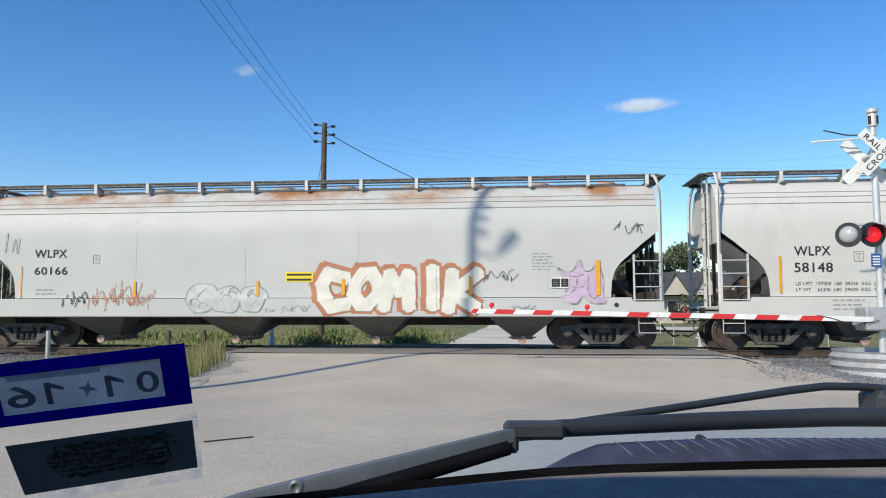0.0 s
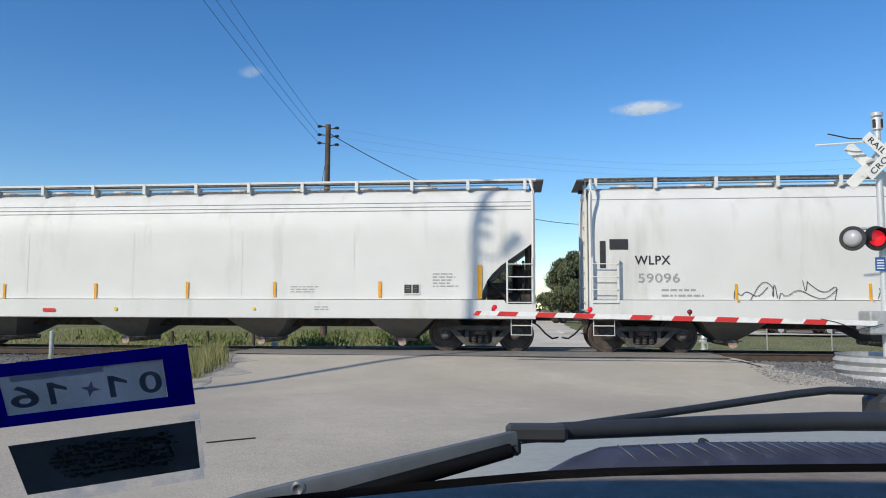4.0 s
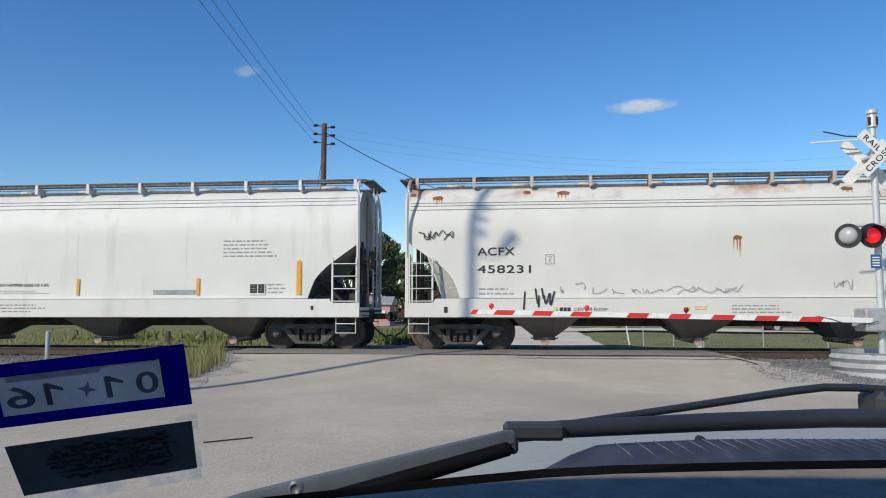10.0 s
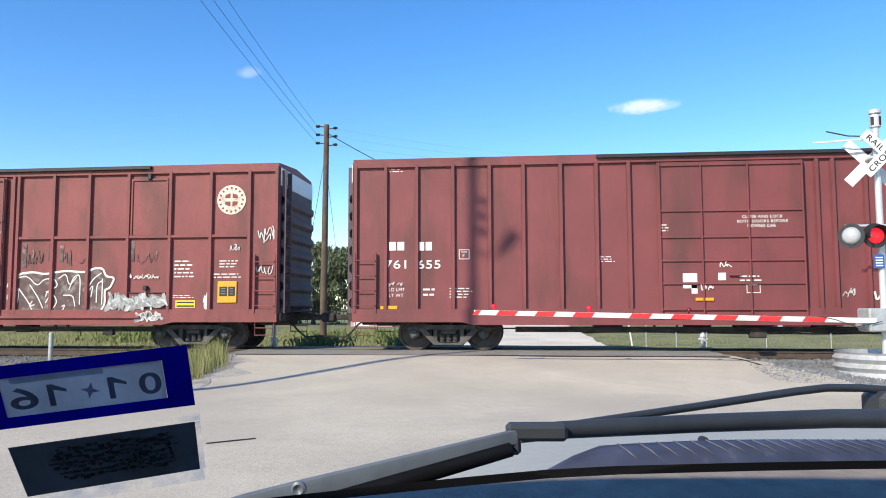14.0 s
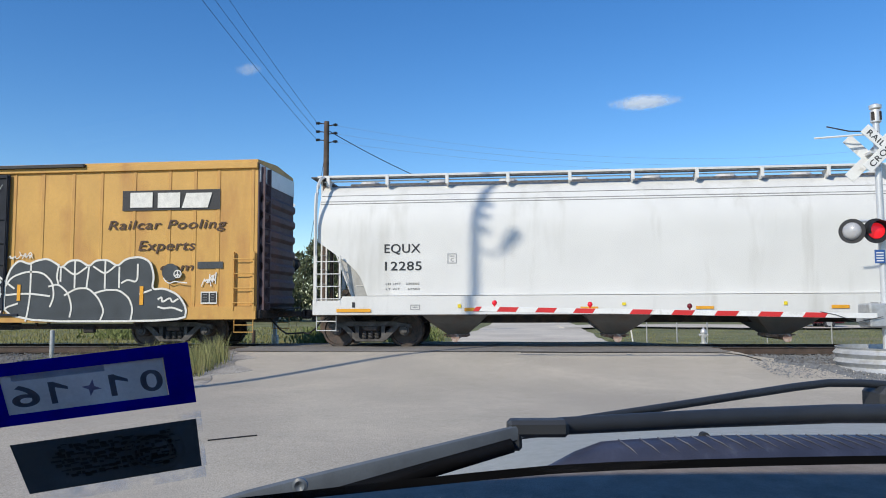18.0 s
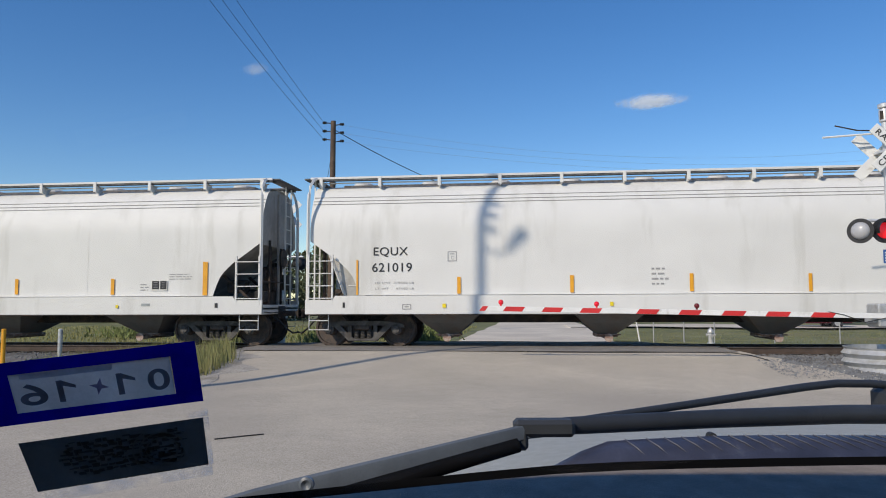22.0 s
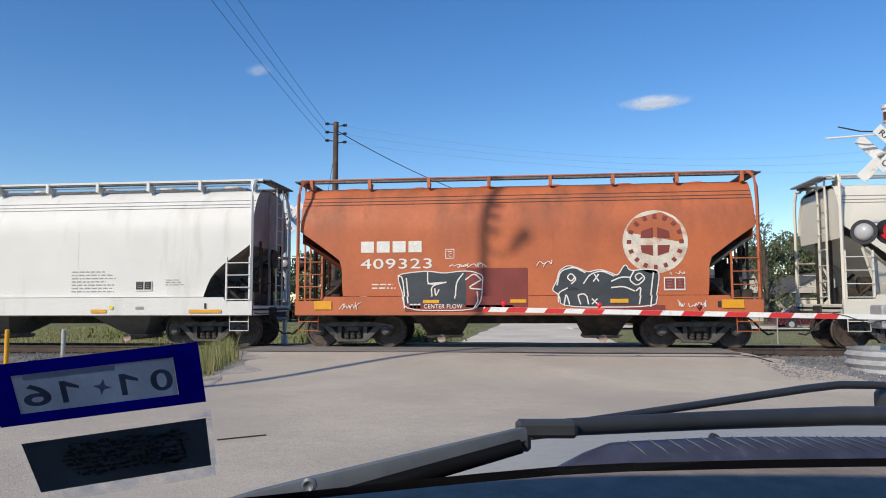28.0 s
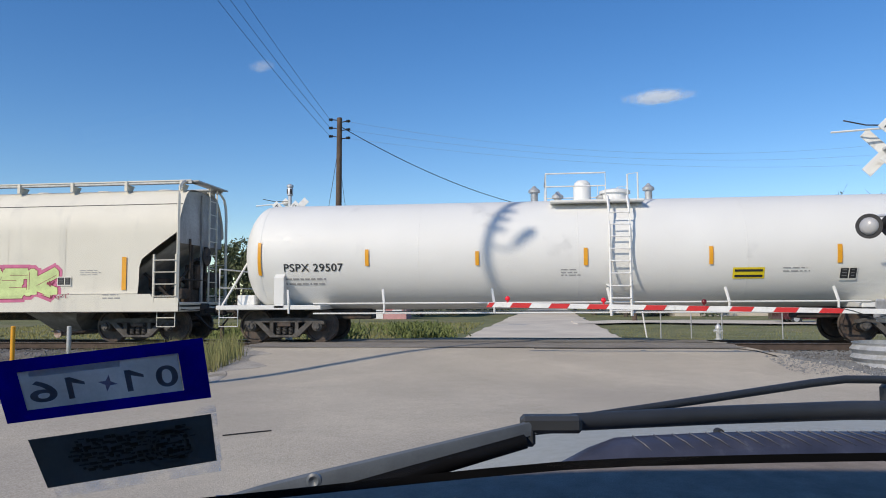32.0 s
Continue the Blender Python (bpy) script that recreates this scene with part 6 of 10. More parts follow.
small_print(c3, -8.927, 2.841, 0.464, 3, INKS["g"], hop_y, 0.032, 0.089, 1)
stencil_box(c3, hop_y, 8.174, 8.699, 2.644, 2.915, "k", "w")
bars(c3, hop_y, "k", (-8.927, -8.463, 2.628, 2.894), name="data_panel", label="")
scrawl(c3, hop_y, -5.921, -3.490, 1.309, 1.913, "k", 41, 0.02, 4)
scrawl(c3, hop_y, -2.531, 0.353, 1.312, 1.978, "k", 42, 0.02, 6)
scrawl(c3, hop_y, 0.517, 2.732, 1.315, 2.148, "k", 43, 0.022, 6)
scrawl(c3, hop_y, -0.240, 0.357, 1.536, 1.830, "k", 44, 0.03, 4)
scrawl(c3, hop_y, 2.593, 5.122, 1.129, 1.320, "k", 45, 0.02, 9)
graffiti(c3, hop_y, 5.478, 7.663, 1.363, 1.860, 5, "cream", "orange", 46, 0.018, None, "", 2)
placard(c3, hop_y, 7.764, 7.975, 1.407, 1.577, 1)
bars(c3, hop_y, "k", (8.384, 8.440, 1.337, 1.422), (8.548, 8.605, 1.337, 1.422), name="reflector", label="")
bars(c3, hop_y, "k", (8.754, 9.209, 2.240, 2.867), (-9.171, -9.025, 2.159, 2.850), name="opening", label="dark end opening")
write(c4, 'NRLX', -7.596, 2.403, 0.237, INKS["k"], hop_y, 0.01, 0.816, "lettering", shear=0)
write(c4, '58096', -7.587, 2.008, 0.220, INKS["k"], hop_y, 0.01, 1.051, "lettering", shear=0)
write(c4, 'LD LMT   222100  LBS', -7.575, 1.767, 0.069, INKS["k"], hop_y, 0.004, 1.228, "lettering", shear=0)
write(c4, 'LT WT    63900   LBS', -7.570, 1.631, 0.070, INKS["k"], hop_y, 0.004, 1.228, "lettering", shear=0)
plate_box(c4, hop_y, -5.780, -5.546, 2.313, 2.553, "g", "C")
bars(c4, hop_y, "y", (-8.052, -7.115, 1.512, 1.614), (-5.167, -4.712, 1.518, 1.620), (-2.782, -2.322, 1.539, 1.640), (-0.295, 0.111, 1.545, 1.630), (2.156, 2.610, 1.536, 1.634), (4.668, 5.070, 1.513, 1.610), (6.939, 7.905, 1.505, 1.585), name="reflector", label="")
stencil_box(c4, hop_y, 5.725, 6.171, 1.593, 1.872, "k", "w")
small_print(c4, 3.101, 1.811, 0.843, 3, INKS["g"], hop_y, 0.027, 0.075, 1)
small_print(c4, 6.638, 1.948, 0.553, 3, INKS["g"], hop_y, 0.035, 0.097, 1)
scrawl(c4, hop_y, 2.629, 3.898, 1.122, 1.685, "blue", 51, 0.045, 6)
scrawl(c4, hop_y, 3.954, 4.866, 1.092, 1.681, "blue", 52, 0.045, 4)
scrawl(c4, hop_y, 4.133, 4.634, 1.656, 1.767, "blue", 53, 0.03, 1)
bars(c4, hop_y, "l", (-5.927, -5.852, 1.223, 1.297), (-2.009, -1.935, 1.216, 1.288), (1.854, 1.926, 1.209, 1.280), name="label", label="")
small_print(c4, -8.549, 1.318, 0.471, 1, INKS["g"], hop_y, 0.027, 0.074, 1)
small_print(c4, 7.599, 1.289, 0.494, 1, INKS["g"], hop_y, 0.019, 0.054, 1)
bars(c5, hop_y, "grey", (-7.434, -6.547, 2.426, 2.696), name="patch", label="grey patch under the letters")
write(c5, 'WLPX', -7.388, 2.456, 0.225, INKS["k"], hop_y, 0.01, 0.826, "lettering", shear=0)
write(c5, '58016', -7.400, 1.967, 0.238, INKS["k"], hop_y, 0.01, 0.890, "lettering", shear=0)
write(c5, 'LD LMT  194400  LBS  LO', -7.363, 1.572, 0.101, INKS["k"], hop_y, 0.004, 1.292, "lettering", shear=0)
write(c5, 'LT WT   68600  LBS  TEX 04-1985', -7.356, 1.405, 0.102, INKS["k"], hop_y, 0.004, 1.808, "lettering", shear=0)
plate_box(c5, hop_y, -5.629, -5.379, 2.246, 2.503, "g", "C")
bars(c5, hop_y, "y", (-7.899, -7.860, 1.421, 2.336), (-4.691, -4.613, 1.430, 1.878), (-1.767, -1.684, 1.454, 1.895), (1.651, 1.739, 1.461, 1.909), (5.044, 5.138, 1.453, 1.907), (7.790, 7.924, 1.461, 2.359), name="reflector", label="")
graffiti(c5, hop_y, -5.232, -3.827, 1.356, 1.905, 4, "pale", "brown", 61, 0.022, None, "", 2)
scrawl(c5, hop_y, -3.812, -3.205, 1.354, 1.575, "k", 62, 0.02, 4)
graffiti(c5, hop_y, -3.049, -1.130, 1.397, 1.908, 4, "pale", "k", 63, 0.025, None, "", 3)
write(c5, 'DO NOT HAMMER SIDES OF CAR', -0.873, 1.701, 0.081, INKS["k"], hop_y, 0.006, 1.710, "lettering", shear=0)
small_print(c5, -0.916, 1.559, 1.884, 2, INKS["g"], hop_y, 0.020, 0.056, 1)
small_print(c5, -0.867, 1.179, 1.835, 3, INKS["g"], hop_y, 0.031, 0.087, 7)
small_print(c5, 5.767, 2.877, 1.505, 5, INKS["g"], hop_y, 0.036, 0.101, 8)
stencil_box(c5, hop_y, 6.510, 6.944, 1.464, 1.772, "k", "w")
small_print(c5, 7.003, 1.709, 0.582, 3, INKS["g"], hop_y, 0.037, 0.102, 1)
bars(c5, hop_y, "grey", (3.838, 5.033, 1.470, 1.595), name="patch", label="")
bars(c5, hop_y, "k", (-8.316, -8.241, 1.028, 1.149), (8.223, 8.293, 1.058, 1.168), name="jacking_hole", label="")
small_print(c5, -5.037, 1.102, 0.923, 2, INKS["g"], hop_y, 0.027, 0.075, 1)
small_print(c5, -2.740, 1.106, 0.902, 2, INKS["g"], hop_y, 0.024, 0.066, 5)
bars(c5, hop_y, "l", (-5.302, -5.211, 1.058, 1.147), (-2.938, -2.848, 1.058, 1.131), name="label", label="")
plate_box(c5, hop_y, -5.689, -5.429, 0.983, 1.147, "g", "C")
small_print(c5, -8.189, 1.073, 0.875, 1, INKS["g"], hop_y, 0.027, 0.075, 1)
write(c6, 'ACFX', -7.466, 2.462, 0.205, INKS["k"], hop_y, 0.01, 0.943, "lettering", shear=0)
write(c6, '458231', -7.470, 2.007, 0.202, INKS["k"], hop_y, 0.01, 1.361, "lettering", shear=0)
small_print(c6, -7.446, 1.569, 1.004, 2, INKS["g"], hop_y, 0.042, 0.117, 1)
plate_box(c6, hop_y, -5.738, -5.504, 2.221, 2.475, "g", "C")
scrawl(c6, hop_y, -6.304, -5.558, 1.059, 1.950, "k", 71, 0.05, 3)
scrawl(c6, hop_y, -9.041, -8.114, 2.862, 3.194, "k", 72, 0.03, 4)
scrawl(c6, hop_y, -5.390, -0.907, 1.428, 1.777, "g", 73, 0.02, 9)
scrawl(c6, hop_y, 1.257, 1.689, 1.550, 1.907, "g", 74, 0.02, 2)
scrawl(c6, hop_y, 4.271, 6.131, 1.439, 1.880, "k", 75, 0.018, 5)
slab_letters(c6, hop_y, -5.398, -5.110, 1.013, 1.117, 3, "k", 0, "trade_mark")
write(c6, 'CENTER FLOW', -5.032, 1.028, 0.087, INKS["k"], hop_y, 0.004, 0.832, "lettering", shear=0.25)
stencil_box(c6, hop_y, 6.480, 7.003, 1.487, 1.778, "k", "w")
small_print(c6, 6.311, 2.632, 1.149, 5, INKS["g"], hop_y, 0.033, 0.091, 1)
small_print(c6, 6.539, 2.040, 0.479, 2, INKS["g"], hop_y, 0.027, 0.076, 1)
small_print(c6, 2.742, 1.499, 1.186, 1, INKS["g"], hop_y, 0.024, 0.066, 1)
for k, (x, z, w, d) in enumerate(((-0.96, 2.84, 0.22, 0.55), (-8.53, 4.0, 0.30, 0.22), (1.86, 4.1, 0.30, 0.10), (2.55, 3.98, 0.14, 0.22), (-9.2, 4.1, 0.16, 0.06), (-5.23, 4.1, 0.34, 0.14), (-6.18, 4.13, 0.20, 0.05))):
    rust_patch(c6, hop_y, x, z, w, d, 640 + k)
bars(c6, hop_y, "orange", (7.571, 9.483, 4.049, 4.072), (7.528, 9.429, 3.636, 3.664), (8.091, 8.309, 2.147, 2.425), name="rust_streak", label="")
swirls(c6, hop_y, 7.592, 9.451, 3.989, 4.132, 12, "rust,orange", "rust", 601, 0.07, 0.01, "rusty streaks")
swirls(c6, hop_y, 7.552, 9.397, 3.607, 3.722, 9, "rust,orange", "rust", 602, 0.06, 0.01, "rusty streaks")
swirls(c6, hop_y, 9.164, 9.495, 3.336, 4.057, 4, "rust", "orange", 603, 0.06, 0.01, "")
bars(c6, hop_y, "l", (-5.536, -5.461, 1.043, 1.117), (-2.302, -2.228, 1.068, 1.141), name="label", label="")
bars(c6, hop_y, "k", (-8.329, -8.239, 0.986, 1.136), (8.444, 8.528, 1.013, 1.136), name="jacking_hole", label="")
small_print(c6, -2.080, 1.120, 0.411, 2, INKS["y"], hop_y, 0.021, 0.058, 1)
small_print(c6, -1.200, 1.145, 1.451, 3, INKS["g"], hop_y, 0.029, 0.081, 3)
slab_letters(c7, wall_y, -8.434, -7.864, 2.263, 2.534, 2, "w", 0, "trade_mark")
slab_letters(c7, wall_y, -7.441, -6.939, 2.255, 2.524, 2, "w", 0, "trade_mark")
write(c7, '760', -8.529, 1.713, 0.316, INKS["w"], wall_y, 0.01, 0.680, "lettering", shear=0)
write(c7, '843', -7.489, 1.707, 0.314, INKS["w"], wall_y, 0.01, 0.721, "lettering", shear=0)
write(c7, 'LD LMT', -8.697, 1.455, 0.089, INKS["w"], wall_y, 0.005, 0.383, "lettering", shear=0)
write(c7, 'LT WT', -8.692, 1.302, 0.090, INKS["w"], wall_y, 0.005, 0.350, "lettering", shear=0)
small_print(c7, -8.179, 1.469, 0.344, 2, INKS["w"], wall_y, 0.044, 0.121, 1)
placard(c7, wall_y, -7.414, -6.913, 1.297, 1.522, 2)
bars(c7, wall_y, "y", (-7.282, -6.889, 1.101, 1.190), (-9.363, -9.011, 1.106, 1.212), (-5.086, -4.656, 0.871, 0.974), (-2.795, -2.375, 0.867, 0.984), (3.334, 3.744, 1.014, 1.098), name="reflector", label="")
bars(c7, door_y, "y", (0.300, 0.736, 1.253, 1.352), name="reflector", label="")
swirls(c7, wall_y, -6.027, -2.117, 1.985, 3.085, 30, "silver,smoke,silver,grey", "pale", 81, 0.30, 0.016, "silver and white free-hand graffiti")
scrawl(c7, door_y, -1.615, 1.674, 2.389, 3.024, "silver", 884, 0.03, 10)
scrawl(c7, wall_y, -5.150, -2.713, 0.960, 1.782, "pale", 886, 0.02, 6)
scrawl(c7, wall_y, -7.386, -6.443, 2.575, 2.945, "w", 82, 0.03, 4)
scrawl(c7, wall_y, -8.639, -7.954, 2.619, 2.857, "w", 83, 0.03, 4)
graffiti(c7, wall_y, -7.499, -5.396, 0.85, 1.75, 4, "silver", "w", 84, 0.03, None, "grey bubble graffiti with white outline", 2)
bars(c7, door_y, "pale", (-1.644, 1.703, 2.390, 3.053), name="graffiti_panel", label="white sprayed graffiti panel")
sprayed(c7, door_y, -1.615, 1.674, 2.389, 3.054, "SUETER", "pale,silver", "silver", 85, 0, 0.03, 'w', (0, 0), "")
scrawl(c7, door_y, -1.618, 1.735, 3.173, 3.344, "w", 86, 0.03, 10)
scrawl(c7, door_y, -1.345, 0.275, 1.770, 2.269, "silver", 88, 0.03, 4)
mural(c7, wall_y, 1.913, 5.068, 0.98, 2.246,
      "0163 0875 1387 2590 3585 4589 5592 7388 8097 8897 9179 9977 9555 9051 9120 8500 7200 4500 2200 0500 0720 0136 0751",
      "0871 1279 2081 2959 3575 4575 4859 3848 3736; 0159 1257 1228 0704; 1255 2224 2508; 2263 3036 3512; 3748 4540 4824 4000; 4875 5587 5859 6579; 5340 6240 6416; 5851 6279 6885 6820; 7520 7451 8075 8787; 7546 8063 7836; 8871 8363 8324; 8875 8820; 2528 2216 2720; 4048 4036 3724; 0212 0808 0304; 5216 5520 5308", "soot", "w", 0.03, "dark smoky graffiti with thick white outlines", 0.055)
scrawl(c7, wall_y, 5.394, 6.296, 1.900, 2.105, "w", 89, 0.025, 7)
swirls(c7, sill_y, 4.93, 6.50, 1.06, 1.53, 44, "smoke,silver,smoke,pale", "grey", 90, 0.11, 0.014, "pale scribbled graffiti over the low hatch")
swirls(c7, sill_y, 5.72, 6.45, 0.78, 1.02, 10, "pale,smoke", "w", 95, 0.12, 0.012, "")
for q in ((2.36, 2.48, 2.25, 2.9), (3.12, 3.27, 2.42, 2.92), (3.46, 3.56, 2.4, 2.85), (5.50, 5.60, 2.4, 2.95)):
    bars(c7, wall_y, "soot", q, name="spray_smudge", label="")
scrawl(c7, wall_y, 2.50, 3.0, 2.26, 2.85, "soot", 92, 0.03, 3)
scrawl(c7, wall_y, 3.55, 4.2, 2.30, 2.9, "soot", 93, 0.03, 3)
scrawl(c7, wall_y, 5.66, 6.2, 2.28, 2.85, "soot", 94, 0.02, 3)
write(c7, 'CLOSE AND LOCK DOORS', -1.500, 3.870, 0.095, INKS["w"], door_y, 0.014, 1.295, "lettering", shear=0)
write(c7, 'BEFORE MOVING CAR', -1.410, 3.749, 0.099, INKS["w"], door_y, 0.014, 1.116, "lettering", shear=0)
write(c7, 'SEAL', 0.490, 1.541, 0.085, INKS["w"], door_y, 0.005, 0.291, "lettering", shear=0)
write(c7, 'UNLATCH', 1.057, 1.783, 0.098, INKS["w"], door_y, 0.005, 0.548, "lettering", shear=0)
write(c7, 'DOOR', 1.084, 1.538, 0.099, INKS["w"], door_y, 0.005, 0.275, "lettering", shear=0)
write(c7, 'ASD', -0.224, 2.011, 0.100, INKS["w"], door_y, 0.005, 0.220, "lettering", shear=0)
write(c7, '70K', -2.557, 1.161, 0.088, INKS["w"], wall_y, 0.005, 0.210, "lettering", shear=0)
ring_emblem(c7, wall_y, 8.295, 4.034, 0.399, "bone", "patch")
small_print(c7, 6.742, 2.372, 0.588, 5, INKS["w"], wall_y, 0.037, 0.103, 1)
small_print(c7, 7.998, 2.374, 0.519, 3, INKS["w"], wall_y, 0.028, 0.078, 2)
placard(c7, wall_y, 6.799, 7.348, 1.145, 1.339, 2)
bars(c7, wall_y, "y", (7.965, 8.495, 1.280, 1.848), name="reflector", label="")
stencil_box(c7, wall_y, 7.997, 8.478, 1.406, 1.737, "k", "w")
small_print(c7, 6.725, 1.460, 0.641, 2, INKS["w"], wall_y, 0.019, 0.054, 3)
small_print(c7, 7.853, 2.022, 0.758, 2, INKS["w"], wall_y, 0.029, 0.081, 5)
scrawl(c7, wall_y, 9.028, 9.587, 2.822, 3.445, "pale", 91, 0.03, 3)
scrawl(c7, wall_y, 8.283, 8.629, 2.620, 2.897, "pale", 92, 0.03, 2)
scrawl(c7, wall_y, 7.555, 7.739, 1.087, 1.714, "w", 93, 0.05, 1)
plate_box(c7, wall_y, -6.013, -5.798, 2.045, 2.270, "w", "F")
small_print(c7, -2.832, 1.647, 0.497, 2, INKS["w"], wall_y, 0.026, 0.073, 6)
scrawl(c7, wall_y, -5.160, -4.548, 1.498, 1.944, "w", 94, 0.025, 4)
bars(c7, wall_y, "silver", (-3.832, -3.258, 1.224, 1.697), name="patch", label="grey repaint patch")
scrawl(c7, wall_y, 8.982, 9.555, 2.012, 2.396, "pale", 95, 0.025, 3)
slab_letters(c8, wall_y, -8.592, -8.154, 2.622, 2.846, 2, "w", 0, "trade_mark")
slab_letters(c8, wall_y, -7.833, -7.430, 2.614, 2.838, 2, "w", 0, "trade_mark")
write(c8, '761', -8.690, 2.151, 0.223, INKS["w"], wall_y, 0.01, 0.548, "lettering", shear=0)
write(c8, '655', -7.838, 2.145, 0.222, INKS["w"], wall_y, 0.01, 0.591, "lettering", shear=0)
write(c8, 'LD LMT', -8.595, 1.559, 0.089, INKS["w"], wall_y, 0.005, 0.424, "lettering", shear=0)
write(c8, 'LT WT', -8.591, 1.408, 0.089, INKS["w"], wall_y, 0.005, 0.376, "lettering", shear=0)
small_print(c8, -7.695, 1.578, 0.400, 2, INKS["w"], wall_y, 0.048, 0.135, 1)
plate_box(c8, wall_y, -6.765, -6.490, 2.377, 2.631, "w", "F")
small_print(c8, -8.710, 4.810, 0.506, 3, INKS["w"], wall_y, 0.021, 0.058, 1)
bars(c8, wall_y, "y", (-8.815, -8.364, 0.956, 1.181), (-6.076, -5.619, 0.983, 1.086), (-3.357, -2.911, 0.994, 1.096), name="reflector", label="")
placard(c8, wall_y, -8.668, -8.185, 0.776, 0.941, 2)
bars(c8, door_y, "y", (-0.883, -0.436, 1.293, 1.364), name="reflector", label="")
placard(c8, wall_y, 8.141, 8.567, 0.924, 1.129, 3)
small_print(c8, -3.257, 2.396, 0.476, 3, INKS["w"], wall_y, 0.021, 0.058, 1)
small_print(c8, -7.009, 1.610, 0.691, 4, INKS["w"], wall_y, 0.027, 0.074, 1)
small_print(c8, -6.826, 0.872, 0.551, 2, INKS["w"], wall_y, 0.040, 0.111, 1)
write(c8, '70K', -3.148, 0.906, 0.088, INKS["w"], wall_y, 0.005, 0.207, "lettering", shear=0)
write(c8, 'CLOSE AND LOCK', 0.302, 3.338, 0.073, INKS["w"], door_y, 0.012, 0.972, "lettering", shear=0)
write(c8, 'BOTH DOORS BEFORE', 0.185, 3.223, 0.070, INKS["w"], door_y, 0.012, 1.201, "lettering", shear=0)
write(c8, 'MOVING CAR', 0.428, 3.104, 0.078, INKS["w"], door_y, 0.012, 0.672, "lettering", shear=0)
bars(c8, door_y, "w", (-1.170, -0.821, 1.597, 1.971), (-0.968, -0.823, 1.467, 1.682), (-0.317, -0.129, 1.795, 1.981), name="paper_label", label="")
scrawl(c8, door_y, -0.751, -0.462, 1.538, 1.709, "w", 96, 0.03, 3)
small_print(c8, 0.198, 1.872, 0.629, 2, INKS["w"], door_y, 0.035, 0.099, 1)
plate_box(c8, door_y, 0.352, 0.682, 1.476, 1.746, "w", " ")
scrawl(c8, door_y, -0.272, 0.089, 2.083, 2.297, "w", 97, 0.03, 2)
small_print(c8, -1.705, 3.174, 0.236, 3, INKS["w"], door_y, 0.026, 0.072, 1)
slab_letters(c8, wall_y, 4.322, 4.933, 2.734, 2.982, 1, "w", 0.45, "trade_mark")
slab_letters(c8, wall_y, 5.225, 5.898, 2.724, 2.970, 1, "w", 0.45, "trade_mark")
slab_letters(c8, wall_y, 6.159, 6.826, 2.713, 2.958, 1, "w", 0.45, "trade_mark")
slab_letters(c8, wall_y, 7.110, 7.625, 2.702, 2.948, 1, "w", 0.45, "trade_mark")
bars(c8, wall_y, "w", (4.319, 4.841, 2.663, 2.686), name="trade_mark_line", label="")
bars(c8, wall_y, "w", (5.222, 5.807, 2.653, 2.675), name="trade_mark_line", label="")
bars(c8, wall_y, "w", (6.156, 6.734, 2.643, 2.664), name="trade_mark_line", label="")
bars(c8, wall_y, "w", (7.107, 7.533, 2.632, 2.655), name="trade_mark_line", label="")
small_print(c8, 6.280, 2.168, 0.597, 6, INKS["w"], wall_y, 0.037, 0.101, 1)
small_print(c8, 7.151, 2.166, 0.601, 5, INKS["w"], wall_y, 0.034, 0.094, 3)
stencil_box(c8, wall_y, 7.141, 7.658, 1.201, 1.558, "patch", "w")
bars(c8, wall_y, "w", (6.328, 6.612, 1.106, 1.216), name="paper_label", label="")
scrawl(c8, wall_y, 3.341, 3.975, 1.098, 1.660, "w", 98, 0.06, 3)
scrawl(c8, wall_y, -8.708, -8.161, 1.666, 1.874, "pale", 99, 0.025, 3)
scrawl(c8, wall_y, 2.625, 2.910, 1.355, 1.666, "pale", 100, 0.025, 2)
small_print(c8, 5.641, 0.641, 0.937, 1, INKS["w"], wall_y, 0.030, 0.083, 1)
small_print(c8, -5.278, 0.693, 0.680, 1, INKS["w"], wall_y, 0.032, 0.089, 1)
small_print(c8, -4.222, 0.699, 1.119, 1, INKS["w"], wall_y, 0.037, 0.102, 4)
small_print(c8, -2.807, 0.723, 1.029, 1, INKS["w"], wall_y, 0.031, 0.087, 6)
write(c9, 'next', -8.617, 3.732, 0.206, INKS["brown"], yel_y, 0.006, 0.538, "lettering", shear=0.2)
write(c9, 'load', -8.564, 3.562, 0.160, INKS["brown"], yel_y, 0.006, 0.522, "lettering", shear=0.2)
write(c9, 'any', -5.856, 3.697, 0.204, INKS["brown"], yel_y, 0.006, 0.447, "lettering", shear=0.2)
write(c9, 'road', -5.885, 3.561, 0.157, INKS["brown"], yel_y, 0.006, 0.509, "lettering", shear=0.2)
write(c9, 'TB', -7.729, 2.449, 0.282, INKS["brown"], yel_y, 0.008, 0.467, "lettering", shear=0.25)
write(c9, 'OX', -6.849, 2.438, 0.280, INKS["brown"], yel_y, 0.008, 0.572, "lettering", shear=0.25)
write(c9, '6', -8.414, 1.985, 0.270, INKS["brown"], yel_y, 0.008, 0.295, "lettering", shear=0.25)
write(c9, '70', -7.734, 1.979, 0.267, INKS["brown"], yel_y, 0.008, 0.481, "lettering", shear=0.25)
mark("emblem_stripe", Flat(yel_y, 0.0136).poly([(-7.802, 4.379), (-7.597, 4.452), (-6.206, 3.141), (-6.406, 3.023)]), INKS["skyblue"], c9)
mark("emblem_stripe", Flat(yel_y, 0.0152).poly([(-6.381, 4.394), (-6.192, 4.268), (-7.614, 3.010), (-7.808, 3.197)]), INKS["skyblue"], c9)
